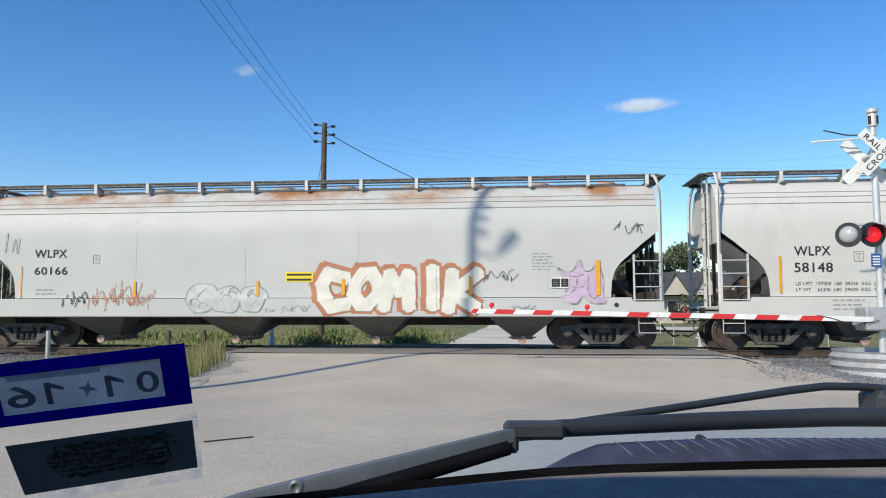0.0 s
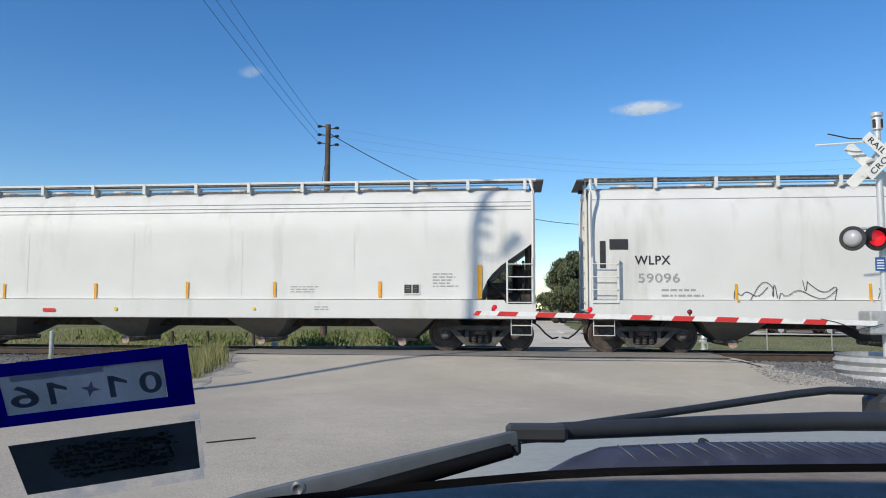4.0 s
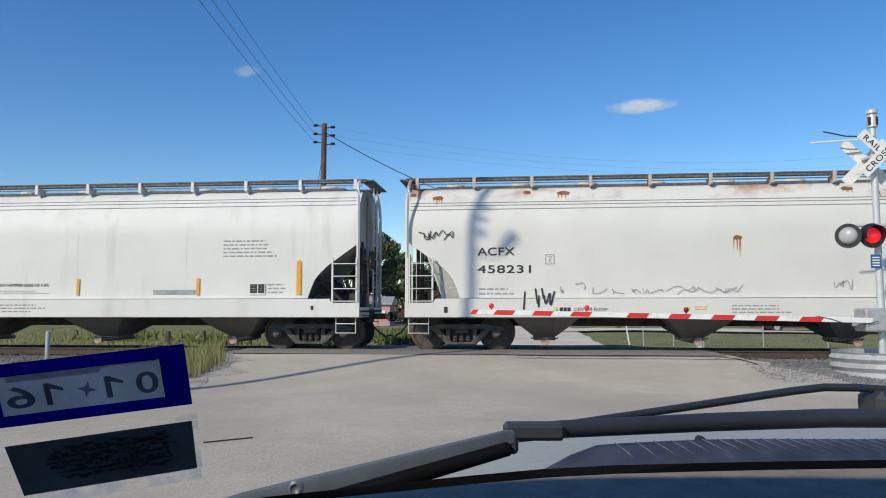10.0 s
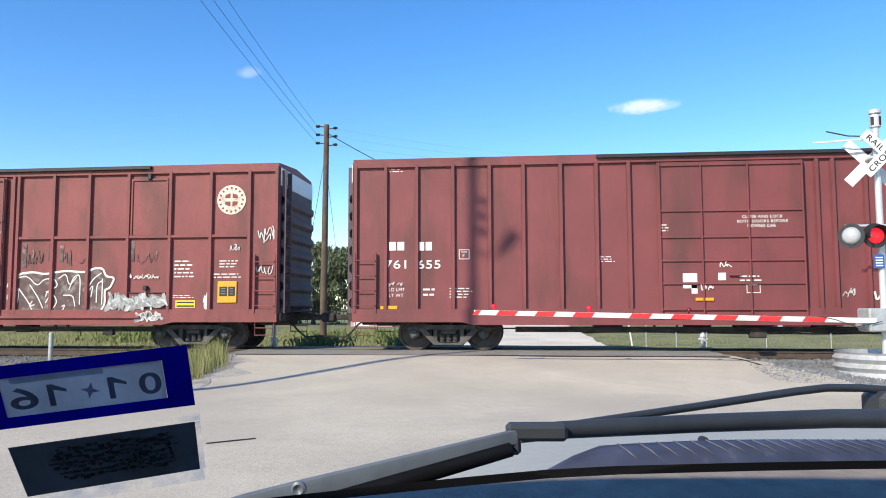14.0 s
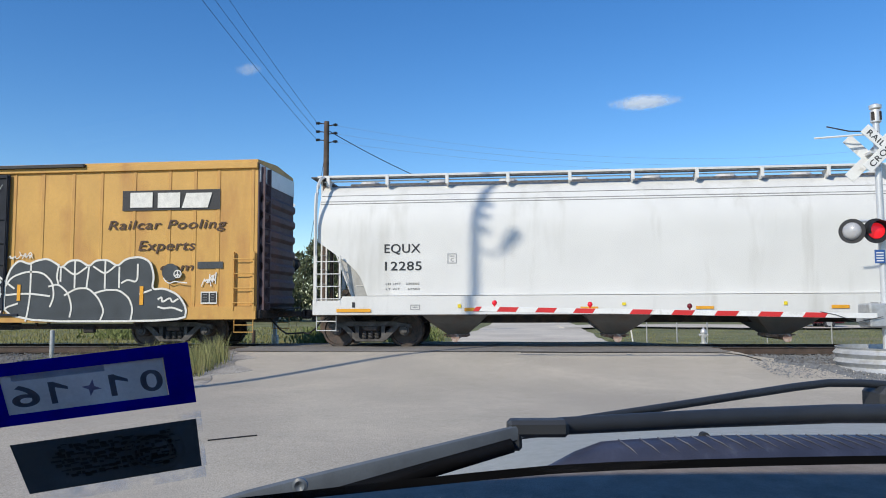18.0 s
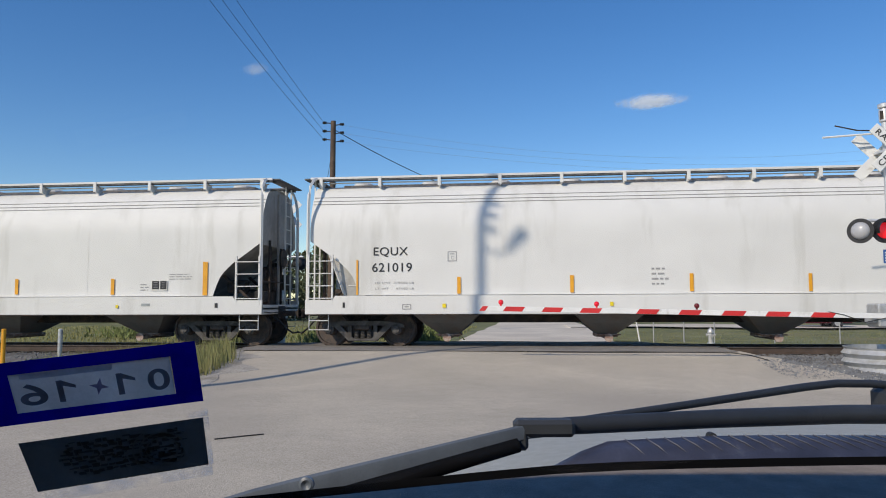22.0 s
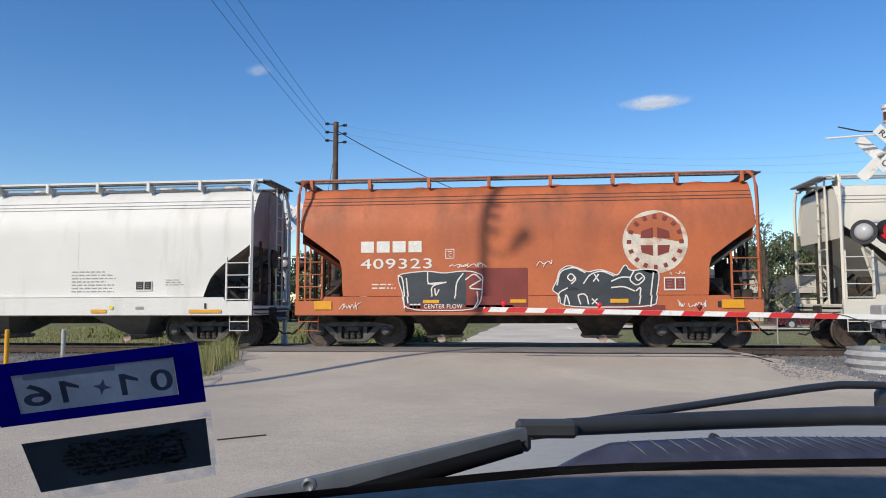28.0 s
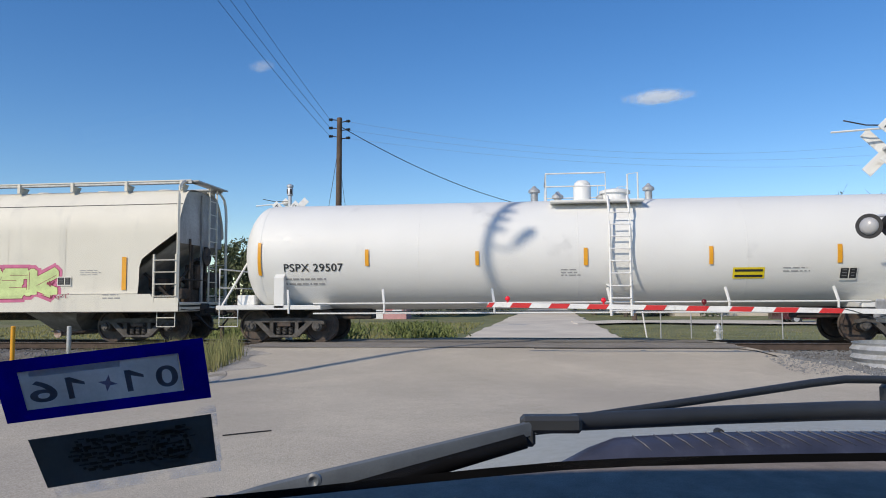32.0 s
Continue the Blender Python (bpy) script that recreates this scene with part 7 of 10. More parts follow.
mark("emblem_stripe", Flat(yel_y, 0.0168).poly([(-7.798, 4.179), (-7.124, 3.736), (-7.231, 3.584), (-7.793, 3.963)]), INKS["ember"], c9)
mark("emblem_stripe", Flat(yel_y, 0.0184).poly([(-6.159, 4.160), (-6.779, 3.760), (-6.682, 3.605), (-6.156, 3.961)]), INKS["ember"], c9)
mark("emblem_stripe", Flat(yel_y, 0.0200).poly([(-7.781, 3.395), (-7.235, 3.768), (-7.122, 3.644), (-7.776, 3.196)]), INKS["ember"], c9)
mark("emblem_stripe", Flat(yel_y, 0.0216).poly([(-6.147, 3.353), (-6.684, 3.727), (-6.776, 3.607), (-6.144, 3.155)]), INKS["ember"], c9)
bars(c9, yel_y, "k", (5.880, 8.644, 3.707, 4.257), name="trade_mark_field", label="black trade mark board")
slab_letters(c9, yel_y, 6.114, 6.889, 3.788, 4.198, 1, "w", 0, "trade_mark", 0.036)
slab_letters(c9, yel_y, 6.899, 7.669, 3.772, 4.180, 1, "w", 0, "trade_mark", 0.036)
slab_letters(c9, yel_y, 7.584, 8.468, 3.758, 4.162, 1, "w", 0.3, "trade_mark", 0.036)
write(c9, 'Railcar Pooling', 5.494, 3.202, 0.250, INKS["brown"], yel_y, 0.014, 3.337, "lettering", shear=0.2)
write(c9, 'Experts', 6.370, 2.622, 0.272, INKS["brown"], yel_y, 0.014, 1.603, "lettering", shear=0.2)
write(c9, 'com', 7.006, 2.068, 0.212, INKS["brown"], yel_y, 0.014, 0.940, "lettering", shear=0.2)
write(c9, 'CLOSE AND LOCK', -1.695, 4.200, 0.082, INKS["w"], door_y, 0.012, 0.987, "lettering", shear=0)
write(c9, 'BOTH DOORS BEFORE', -1.799, 4.099, 0.077, INKS["w"], door_y, 0.012, 1.193, "lettering", shear=0)
write(c9, 'MOVING CAR', -1.548, 3.989, 0.074, INKS["w"], door_y, 0.012, 0.707, "lettering", shear=0)
write(c9, 'CLOSE THIS DOOR FIRST', -1.761, 2.315, 0.062, INKS["w"], door_y, 0.004, 0.966, "lettering", shear=0)
write(c9, 'OPEN THIS DOOR FIRST', 0.705, 2.316, 0.061, INKS["w"], door_y, 0.004, 0.941, "lettering", shear=0)
small_print(c9, -2.232, 2.703, 0.664, 2, INKS["w"], door_y, 0.038, 0.105, 1)
small_print(c9, 0.177, 2.679, 0.218, 2, INKS["w"], door_y, 0.036, 0.100, 1)
small_print(c9, 1.393, 2.686, 0.824, 2, INKS["w"], door_y, 0.034, 0.095, 3)
scrawl(c9, door_y, 0.766, 1.497, 3.635, 4.496, "grey", 101, 0.03, 3)
scrawl(c9, door_y, 1.991, 2.425, 4.192, 4.619, "grey", 102, 0.03, 2)
disc(c9, door_y, 0.789, 3.198, 0.072, "w", "label_disc", label="")
bars(c9, door_y, "w", (-1.024, -0.688, 2.934, 3.032), name="paper_label", label="")
bars(c9, sill_y, "pale", (-7.31, -2.35, 0.70, 1.02), name="graffiti_ground", label="")
mural(c9, sill_y, -7.553, -2.1, 0.72, 2.308,
      "0051 0477 1388 2284 2770 3184 4087 4387 4893 5597 6188 6696 7295 8099 8797 8562 9167 9762 9940 9817 9307 8607 7812 7208 6305 5714 4706 4010 3401 2708 2103 1400 1015 0314 0832 0131 0746",
      "0922 0734 1243 1542; 1971 2246 1922; 2771 2850 3448 4262; 3474 3454; 2846 2619; 4387 4368 4754; 4687 4763; 4454 5277 5056; 5693 5460 6054 6070; 5974 6368 6874 6784; 7293 7171 6859 7043 6812; 4274 4212; 4648 4619; 5065 5019; 6046 6019; 7494 7415; 7694 7863; 7762 8165; 7548 8151; 8562 7815; 2926 3215 3428 3815 4125; 8556 8746 8959 9148; 8428 8632 8825 9231", "slate", "w", 0.045, "dark graffiti letters with thin white outlines", 0.05)
mural(c9, sill_y, 2.064, 7.8, 0.72, 2.45,
      "0900 0961 1285 1696 2189 2494 3098 3589 3782 4194 4695 5184 5494 6095 6584 6996 7699 8191 8369 8248 8850 9540 9919 9800",
      "0185 0767 1451; 0078 0366 0344 0019; 0926 0847 1269 2078 2876 3361 3438 3222; 0941 1643 2343 3239; 2289 2241 2114 2000; 0406 1022 1628; 3154 3658 4144 4322 4206; 3689 3569 3658; 3782 3761; 3940 4551 5151 5636 5916 5700; 4494 4451; 3885 4470 5084; 5184 5052; 5443 5948 6648 7136 7319 7200; 5994 5950; 5385 5972 6485; 6684 6651; 6758 7064 7559 7588; 8248 7641; 8533 8737 8728 9136 9228 9534; 8522 8819 9221 9715", "slate", "w", 0.05, "dark bubble graffiti with white strokes", 0.055)
disc(c9, sill_y, 7.32, 2.02, 0.235, "slate", "graffiti_dot", label="")
mural(c9, sill_y, 7.10, 7.80, 1.72, 2.22, "7550 7065 6070 5065 4550 5035 6030 7035", "6070 6030; 6050 4838; 6050 7238; 0530 1510 3000 5012 7505 9902", "slate", "w", 0.03, "small dark figure with a white ring", 0.03)
sprayed(c9, door_y, -2.264, 0.029, 1.022, 2.222, "AES", "pale", "silver", 114, 0, 0.03, 'pale', (0, 0), "white and red graffiti")
sprayed(c9, door_y, 0.016, 2.347, 1.013, 2.197, "NEO", "pale", "silver", 115, 0, 0.03, 'pale', (0, 0), "white and red graffiti")
mural(c9, door_y, -2.25, 2.33, 1.02, 2.22, "0097 9997 9999 0099", "0120 0370 1295 2088 2260; 1640 2275 3080 3455; 3520 4248 5562 6455 6820; 6655 7480 8688 9375 9940; 8030 8712 9518 9905", "pale", "brick", 0.06, "red sprayed strokes over white", 0.02)
bars(c9, sill_y, "smoke", (-2.30, 2.30, 0.74, 0.93), name="graffiti_ground", label="")
scrawl(c9, yel_y, -9.489, -8.349, 2.761, 3.897, "w", 116, 0.04, 5)
scrawl(c9, yel_y, -8.859, -8.085, 1.989, 2.819, "grey", 117, 0.025, 4)
scrawl(c9, yel_y, -8.038, -7.501, 0.774, 1.373, "r", 118, 0.025, 4)
scrawl(c9, yel_y, 2.529, 3.447, 2.387, 2.662, "w", 119, 0.03, 5)
scrawl(c9, yel_y, 8.155, 8.703, 1.627, 2.133, "w", 120, 0.035, 4)
bars(c9, yel_y, "slate", (8.044, 8.750, 2.113, 2.299), name="patch", label="")
bars(c9, sill_y, "y", (-6.625, -6.524, 1.189, 1.667), (-3.154, -3.051, 1.231, 1.656), (2.953, 3.061, 1.284, 1.724), (6.476, 6.589, 1.153, 1.653), (-9.317, -9.260, 1.232, 2.038), name="reflector", label="")
bars(c9, door_y, "y", (0.193, 0.299, 1.442, 1.887), name="reflector", label="")
placard(c9, yel_y, -8.693, -8.128, 1.108, 1.271, 2)
stencil_box(c9, yel_y, 8.160, 8.608, 1.172, 1.499, "k", "w")
small_print(c9, -8.528, 1.616, 0.390, 2, INKS["brown"], yel_y, 0.038, 0.105, 1)
write(c10, 'EQUX', -7.988, 2.480, 0.234, INKS["k"], hop_y, 0.01, 0.940, "lettering", shear=0)
write(c10, '12285', -7.974, 2.021, 0.234, INKS["k"], hop_y, 0.01, 0.957, "lettering", shear=0)
write(c10, 'LD LMT   220500', -7.956, 1.640, 0.054, INKS["k"], hop_y, 0.003, 0.886, "lettering", shear=0)
write(c10, 'LT WT     65500', -7.951, 1.504, 0.054, INKS["k"], hop_y, 0.003, 0.886, "lettering", shear=0)
plate_box(c10, hop_y, -6.335, -6.098, 2.186, 2.442, "g", "C")
bars(c10, hop_y, "y", (-9.231, -8.320, 0.935, 1.022), (-5.894, -5.415, 0.951, 1.039), (-2.973, -2.523, 0.969, 1.054), (-0.157, 0.280, 0.985, 1.055), (3.039, 3.462, 0.985, 1.068), name="reflector", label="")
small_print(c10, 4.931, 1.987, 1.405, 7, INKS["g"], hop_y, 0.028, 0.079, 1)
stencil_box(c10, hop_y, 6.858, 7.356, 1.524, 1.841, "k", "w")
small_print(c10, 7.614, 1.778, 0.624, 3, INKS["g"], hop_y, 0.024, 0.067, 1)
bars(c10, hop_y, "l", (-6.066, -5.975, 1.042, 1.131), (-1.940, -1.851, 1.081, 1.153), (1.935, 2.022, 1.076, 1.161), (6.152, 6.223, 1.068, 1.152), name="label", label="")
small_print(c10, 3.951, 1.106, 0.834, 1, INKS["g"], hop_y, 0.024, 0.066, 1)
plate_box(c10, hop_y, -7.288, -7.039, 0.987, 1.121, "g", "C")
bars(c10, hop_y, "k", (-8.817, -8.741, 1.055, 1.191), name="jacking_hole", label="")
bars(c10, hop_y, "grey", (6.922, 7.153, 1.037, 1.105), name="plate", label="")
bars(c10, hop_y, "k", (8.866, 8.950, 1.041, 1.164), name="jacking_hole", label="")
write(c11, 'MLLX', -8.018, 2.404, 0.236, INKS["k"], hop_y, 0.006, 0.897, "lettering", shear=0)
write(c11, '26066', -8.006, 1.974, 0.235, INKS["k"], hop_y, 0.006, 0.993, "lettering", shear=0)
write(c11, 'LD LMT  220200 LB', -7.990, 1.639, 0.068, INKS["k"], hop_y, 0.003, 1.001, "lettering", shear=0)
write(c11, 'LT WT     65800 LB', -7.985, 1.502, 0.069, INKS["k"], hop_y, 0.003, 1.001, "lettering", shear=0)
plate_box(c11, hop_y, -6.757, -6.519, 2.191, 2.448, "g", "C")
bars(c11, hop_y, "y", (-8.350, -8.284, 1.383, 2.284), (-5.705, -5.623, 1.397, 1.832), (-2.908, -2.823, 1.409, 1.852), (0.081, 0.184, 1.433, 1.869), (3.070, 3.176, 1.428, 1.855), (5.889, 5.999, 1.409, 1.843), (8.509, 8.649, 1.377, 2.278), name="reflector", label="")
small_print(c11, -1.097, 1.844, 0.664, 5, INKS["g"], hop_y, 0.027, 0.075, 1)
stencil_box(c11, hop_y, 7.059, 7.514, 1.512, 1.801, "k", "w")
small_print(c11, 7.554, 1.937, 0.771, 3, INKS["g"], hop_y, 0.023, 0.063, 1)
small_print(c11, 6.734, 1.664, 0.265, 3, INKS["g"], hop_y, 0.027, 0.074, 1)
bars(c11, hop_y, "l", (-6.042, -5.950, 1.039, 1.128), (-1.914, -1.825, 1.051, 1.138), (6.137, 6.208, 1.044, 1.127), name="label", label="")
plate_box(c11, hop_y, -7.176, -6.942, 1.029, 1.163, "g", "C")
bars(c11, hop_y, "k", (-8.743, -8.683, 1.050, 1.187), (8.918, 9.002, 1.045, 1.168), name="jacking_hole", label="")
bars(c11, hop_y, "grey", (6.857, 7.101, 1.096, 1.164), name="plate", label="")
write(c12, 'EQUX', -7.983, 2.402, 0.221, INKS["k"], hop_y, 0.006, 0.909, "lettering", shear=0)
write(c12, '621019', -8.021, 1.974, 0.235, INKS["k"], hop_y, 0.006, 1.051, "lettering", shear=0)
write(c12, 'LD LMT  218500 LB', -7.944, 1.654, 0.055, INKS["g"], hop_y, 0.003, 1.027, "lettering", shear=0)
write(c12, 'LT WT     67500 LB', -7.938, 1.503, 0.055, INKS["g"], hop_y, 0.003, 1.026, "lettering", shear=0)
plate_box(c12, hop_y, -6.029, -5.791, 2.230, 2.486, "g", "C")
bars(c12, hop_y, "y", (-8.445, -8.392, 1.369, 2.283), (-5.784, -5.686, 1.387, 1.821), (-2.903, -2.802, 1.404, 1.845), (0.044, 0.147, 1.419, 1.867), (2.875, 2.968, 1.405, 1.845), (5.854, 5.964, 1.391, 1.837), (8.583, 8.737, 1.377, 2.271), name="reflector", label="")
stencil_box(c12, hop_y, 7.063, 7.485, 1.523, 1.783, "k", "w")
small_print(c12, 7.552, 1.947, 0.800, 3, INKS["g"], hop_y, 0.022, 0.062, 1)
small_print(c12, 6.769, 1.663, 0.222, 3, INKS["g"], hop_y, 0.025, 0.069, 1)
bars(c12, hop_y, "l", (-6.151, -6.059, 1.030, 1.134), (-1.933, -1.845, 1.064, 1.165), (7.614, 7.683, 1.024, 1.107), name="label", label="")
plate_box(c12, hop_y, -7.198, -6.965, 0.988, 1.122, "g", "C")
bars(c12, hop_y, "k", (-8.772, -8.712, 1.037, 1.173), (8.934, 9.016, 1.048, 1.171), name="jacking_hole", label="")
small_print(c12, -0.873, 1.970, 0.439, 4, INKS["g"], hop_y, 0.046, 0.127, 4)
bars(c12, hop_y, "grey", (6.967, 7.234, 1.040, 1.108), name="plate", label="")
write(c13, 'EQUX', -7.687, 2.382, 0.221, INKS["k"], hop_y, 0.02, 0.758, "lettering", shear=0)
write(c13, '631063', -7.664, 1.926, 0.220, INKS["k"], hop_y, 0.02, 0.946, "lettering", shear=0)
small_print(c13, -7.632, 1.558, 0.714, 2, INKS["g"], hop_y, 0.037, 0.103, 1)
plate_box(c13, hop_y, -5.698, -5.461, 2.227, 2.466, "g", "C")
bars(c13, hop_y, "y", (-7.865, -7.787, 1.294, 2.185), (-5.675, -5.591, 1.301, 1.747), (-2.825, -2.723, 1.306, 1.759), (0.146, 0.250, 1.310, 1.754), (3.164, 3.271, 1.298, 1.749), (5.953, 6.062, 1.288, 1.717), (8.274, 8.439, 1.280, 2.155), name="reflector", label="")
placard(c13, hop_y, 0.275, 1.019, 1.409, 1.706, 2)
stencil_box(c13, hop_y, 7.422, 7.879, 1.420, 1.705, "k", "k")
small_print(c13, 6.349, 2.395, 1.329, 6, INKS["g"], hop_y, 0.035, 0.098, 1)
small_print(c13, 4.953, 1.537, 0.382, 2, INKS["g"], hop_y, 0.027, 0.076, 1)
bars(c13, hop_y, "r", (-4.364, -3.973, 1.047, 1.178), name="reflector", label="")
bars(c13, hop_y, "l", (-6.071, -5.965, 1.080, 1.184), (0.900, 0.958, 1.307, 1.364), (5.720, 5.789, 1.081, 1.164), name="label", label="")
plate_box(c13, hop_y, -8.919, -8.669, 1.041, 1.206, "g", "C")
write(c14, 'EQUX', -7.960, 2.519, 0.221, INKS["k"], hop_y, 0.014, 0.894, "lettering", shear=0)
write(c14, '14108', -7.984, 2.072, 0.221, INKS["k"], hop_y, 0.014, 0.863, "lettering", shear=0)
write(c14, 'LD LMT  220100', -7.991, 1.700, 0.051, INKS["k"], hop_y, 0.003, 0.884, "lettering", shear=0)
write(c14, 'LT WT     65900', -7.993, 1.557, 0.052, INKS["k"], hop_y, 0.003, 0.883, "lettering", shear=0)
plate_box(c14, hop_y, -6.341, -6.083, 2.299, 2.540, "g", "C")
bars(c14, hop_y, "l", (-1.831, -1.680, 1.001, 1.192), (-2.220, -2.151, 1.057, 1.139), name="label", label="")
small_print(c14, 5.037, 2.040, 1.308, 7, INKS["g"], hop_y, 0.032, 0.090, 1)
stencil_box(c14, hop_y, 6.907, 7.384, 1.533, 1.807, "k", "w")
small_print(c14, 7.766, 1.808, 0.558, 3, INKS["g"], hop_y, 0.024, 0.065, 1)
bars(c14, hop_y, "y", (5.726, 6.169, 0.938, 1.029), (8.517, 9.425, 0.932, 1.021), name="reflector", label="")
bars(c14, hop_y, "k", (8.947, 9.007, 1.038, 1.189), name="jacking_hole", label="")
bars(c14, hop_y, "l", (6.268, 6.364, 1.029, 1.121), name="label", label="")
bars(c14, hop_y, "grey", (7.007, 7.233, 1.027, 1.103), name="plate", label="")
slab_letters(c15, hop_y, -4.189, -2.497, 2.500, 2.795, 4, "w", 0, "trade_mark")
write(c15, '409323', -4.191, 2.080, 0.265, INKS["w"], hop_y, 0.008, 1.884, "lettering", shear=0)
plate_box(c15, hop_y, -1.948, -1.714, 2.326, 2.576, "w", "C")
small_print(c15, -3.890, 1.645, 0.753, 2, INKS["w"], hop_y, 0.034, 0.094, 1)
ring_emblem(c15, hop_y, 3.370, 2.702, 0.805, "bone", "patch")
bars(c15, hop_y, "patch", (-1.409, 0.169, 1.064, 2.070), (-2.982, -0.198, 0.951, 1.118), (2.084, 3.551, 0.941, 1.106), name="repaint_patch", label="darker repainted patch")
mural(c15, hop_y, -3.256, -0.945, 0.951, 2.018,
      "0189 1895 3798 5492 7297 8597 9887 9764 9625 8803 1203 0842",
      "0287 0884 1108; 1281 1520; 3695 3664 5771 3667; 5771 4062 4136; 4456 4536 4953; 7692 6870 6731; 7876 8892 9676; 9676 8056 9753; 9148 9325 8706", "slate", "w", 0.034, "black block graffiti with white outlines", 0.026)
mural(c15, hop_y, 0.772, 3.504, 1.06, 2.162,
      "0561 0783 1596 2589 3379 4486 5478 6070 6799 7181 8586 9882 9422 9200 0800 0728 0039",
      "0550 0883 2192 3178; 2167 1858 1468 1878 2364 1853; 2953 3575 4683 5770; 3975 4358; 4375 3858; 5458 6368 7167; 5444 6547 7536; 8267 7858 7570 8078 8564 7747 7061 7583; 7636 8147 7806; 9278 9044 8800; 0611 0633 1544; 1106 1333 1606; 2606 2328 3131 3306; 3619 4107; 4119 3607", "slate", "w", 0.034, "black round graffiti with white outlines", 0.026)
slab_letters(c15, hop_y, -2.862, -2.564, 1.038, 1.155, 3, "w", 0, "trade_mark")
write(c15, 'CENTER FLOW', -2.489, 1.037, 0.114, INKS["w"], hop_y, 0.008, 0.991, "lettering", shear=0)
write(c15, 'CAUTION', 1.127, 1.486, 0.070, INKS["w"], hop_y, 0.004, 0.315, "lettering", shear=0)
bars(c15, hop_y, "y", (-5.399, -4.925, 1.015, 1.236), (-2.519, -2.089, 1.169, 1.255), (-0.285, 0.135, 1.176, 1.261), (2.214, 2.664, 1.167, 1.265), (4.905, 5.439, 1.032, 1.240), name="reflector", label="")
stencil_box(c15, hop_y, 3.558, 4.078, 1.473, 1.808, "patch", "w")
scrawl(c15, hop_y, -1.856, -0.706, 2.074, 2.283, "w", 153, 0.025, 4)
scrawl(c15, hop_y, 0.401, 0.777, 2.083, 2.297, "w", 154, 0.025, 2)
scrawl(c15, hop_y, -4.738, -4.130, 0.984, 1.234, "w", 155, 0.02, 4)
scrawl(c15, hop_y, 3.825, 4.652, 1.021, 1.243, "w", 156, 0.02, 6)
bars(c15, hop_y, "k", (4.810, 4.896, 1.047, 1.200), name="jacking_hole", label="")
scrawl(c15, hop_y, 3.706, 4.126, 1.840, 2.020, "w", 157, 0.015, 3)
slab_letters(c16, hop_y, -3.790, -2.938, 2.102, 2.300, 4, "k", 0, "trade_mark")
write(c16, '405471', -3.770, 1.746, 0.198, INKS["k"], hop_y, 0.01, 1.044, "lettering", shear=0)
mark("trade_mark_swoosh", Flat(hop_y, 0.012).poly([(0.896, 2.359), (3.948, 2.508), (0.842, 2.505)]), INKS["k"], c16, "black slanting bar")
slab_letters(c16, hop_y, 1.014, 1.759, 2.575, 2.856, 1, "ember", 0.55, "trade_mark")
slab_letters(c16, hop_y, 1.808, 2.519, 2.565, 2.845, 1, "ember", 0.55, "trade_mark")
slab_letters(c16, hop_y, 2.621, 3.300, 2.554, 2.833, 1, "ember", 0.55, "trade_mark")
slab_letters(c16, hop_y, 3.371, 3.935, 2.544, 2.823, 1, "ember", 0.55, "trade_mark")
sprayed(c16, hop_y, -2.738, -0.038, 1.125, 1.978, "MENH", "pale", "silver", 161, 0, 0.025, None, (0, 0), "faded grey graffiti")
sprayed(c16, hop_y, -0.091, 4.664, 1.0, 2.06, "HARD", "smoke,silver,smoke,pale", "silver", 162, 0.30, 0.02, None, (0, 0), "faded silver block graffiti")
stencil_box(c16, hop_y, 2.839, 3.358, 1.413, 1.776, "k", "w")
bars(c16, hop_y, "y", (-5.246, -4.382, 0.943, 1.043), (-2.546, -2.105, 0.950, 1.050), name="reflector", label="")
scrawl(c16, hop_y, -4.458, -3.637, 1.176, 1.982, "g", 163, 0.03, 4)
plate_box(c16, hop_y, -3.183, -2.946, 1.010, 1.170, "g", "C")
scrawl(c16, hop_y, 4.399, 5.279, 1.000, 1.205, "k", 164, 0.02, 5)
write(c17, 'FTIX', -4.019, 3.207, 0.278, INKS["k"], hop_y, 0.01, 0.868, "lettering", shear=0)
write(c17, '2406', -3.992, 2.672, 0.273, INKS["k"], hop_y, 0.01, 1.066, "lettering", shear=0)
write(c17, 'LD LMT  233600', -3.991, 1.695, 0.067, INKS["k"], hop_y, 0.004, 0.900, "lettering", shear=0)
write(c17, 'LT WT     52400', -3.989, 1.546, 0.068, INKS["k"], hop_y, 0.004, 0.900, "lettering", shear=0)
plate_box(c17, hop_y, -0.869, -0.620, 2.838, 3.074, "g", "C")
bars(c17, hop_y, "y", (-4.326, -4.258, 1.459, 2.372), (4.570, 4.708, 1.462, 2.367), name="reflector", label="")
sprayed(c17, hop_y, -1.673, 2.660, 1.165, 2.161, "LZSEK", "lime", "maroon", 171, 0.30, 0.022, 'pink', (0, 0), "lime graffiti with pink halo")
scrawl(c17, hop_y, -2.301, -1.707, 1.211, 1.972, "maroon", 172, 0.03, 5)
scrawl(c17, hop_y, 2.366, 2.654, 1.547, 1.831, "maroon", 173, 0.035, 2)
scrawl(c17, hop_y, 2.573, 3.041, 1.189, 1.400, "maroon", 174, 0.025, 3)
stencil_box(c17, hop_y, 2.678, 3.091, 1.588, 1.842, "k", "w")
small_print(c17, 3.330, 1.996, 0.730, 3, INKS["g"], hop_y, 0.021, 0.059, 1)
plate_box(c17, hop_y, -2.634, -2.394, 1.552, 1.653, "g", "C")
small_print(c17, 4.109, 1.318, 0.624, 2, INKS["g"], hop_y, 0.035, 0.097, 1)
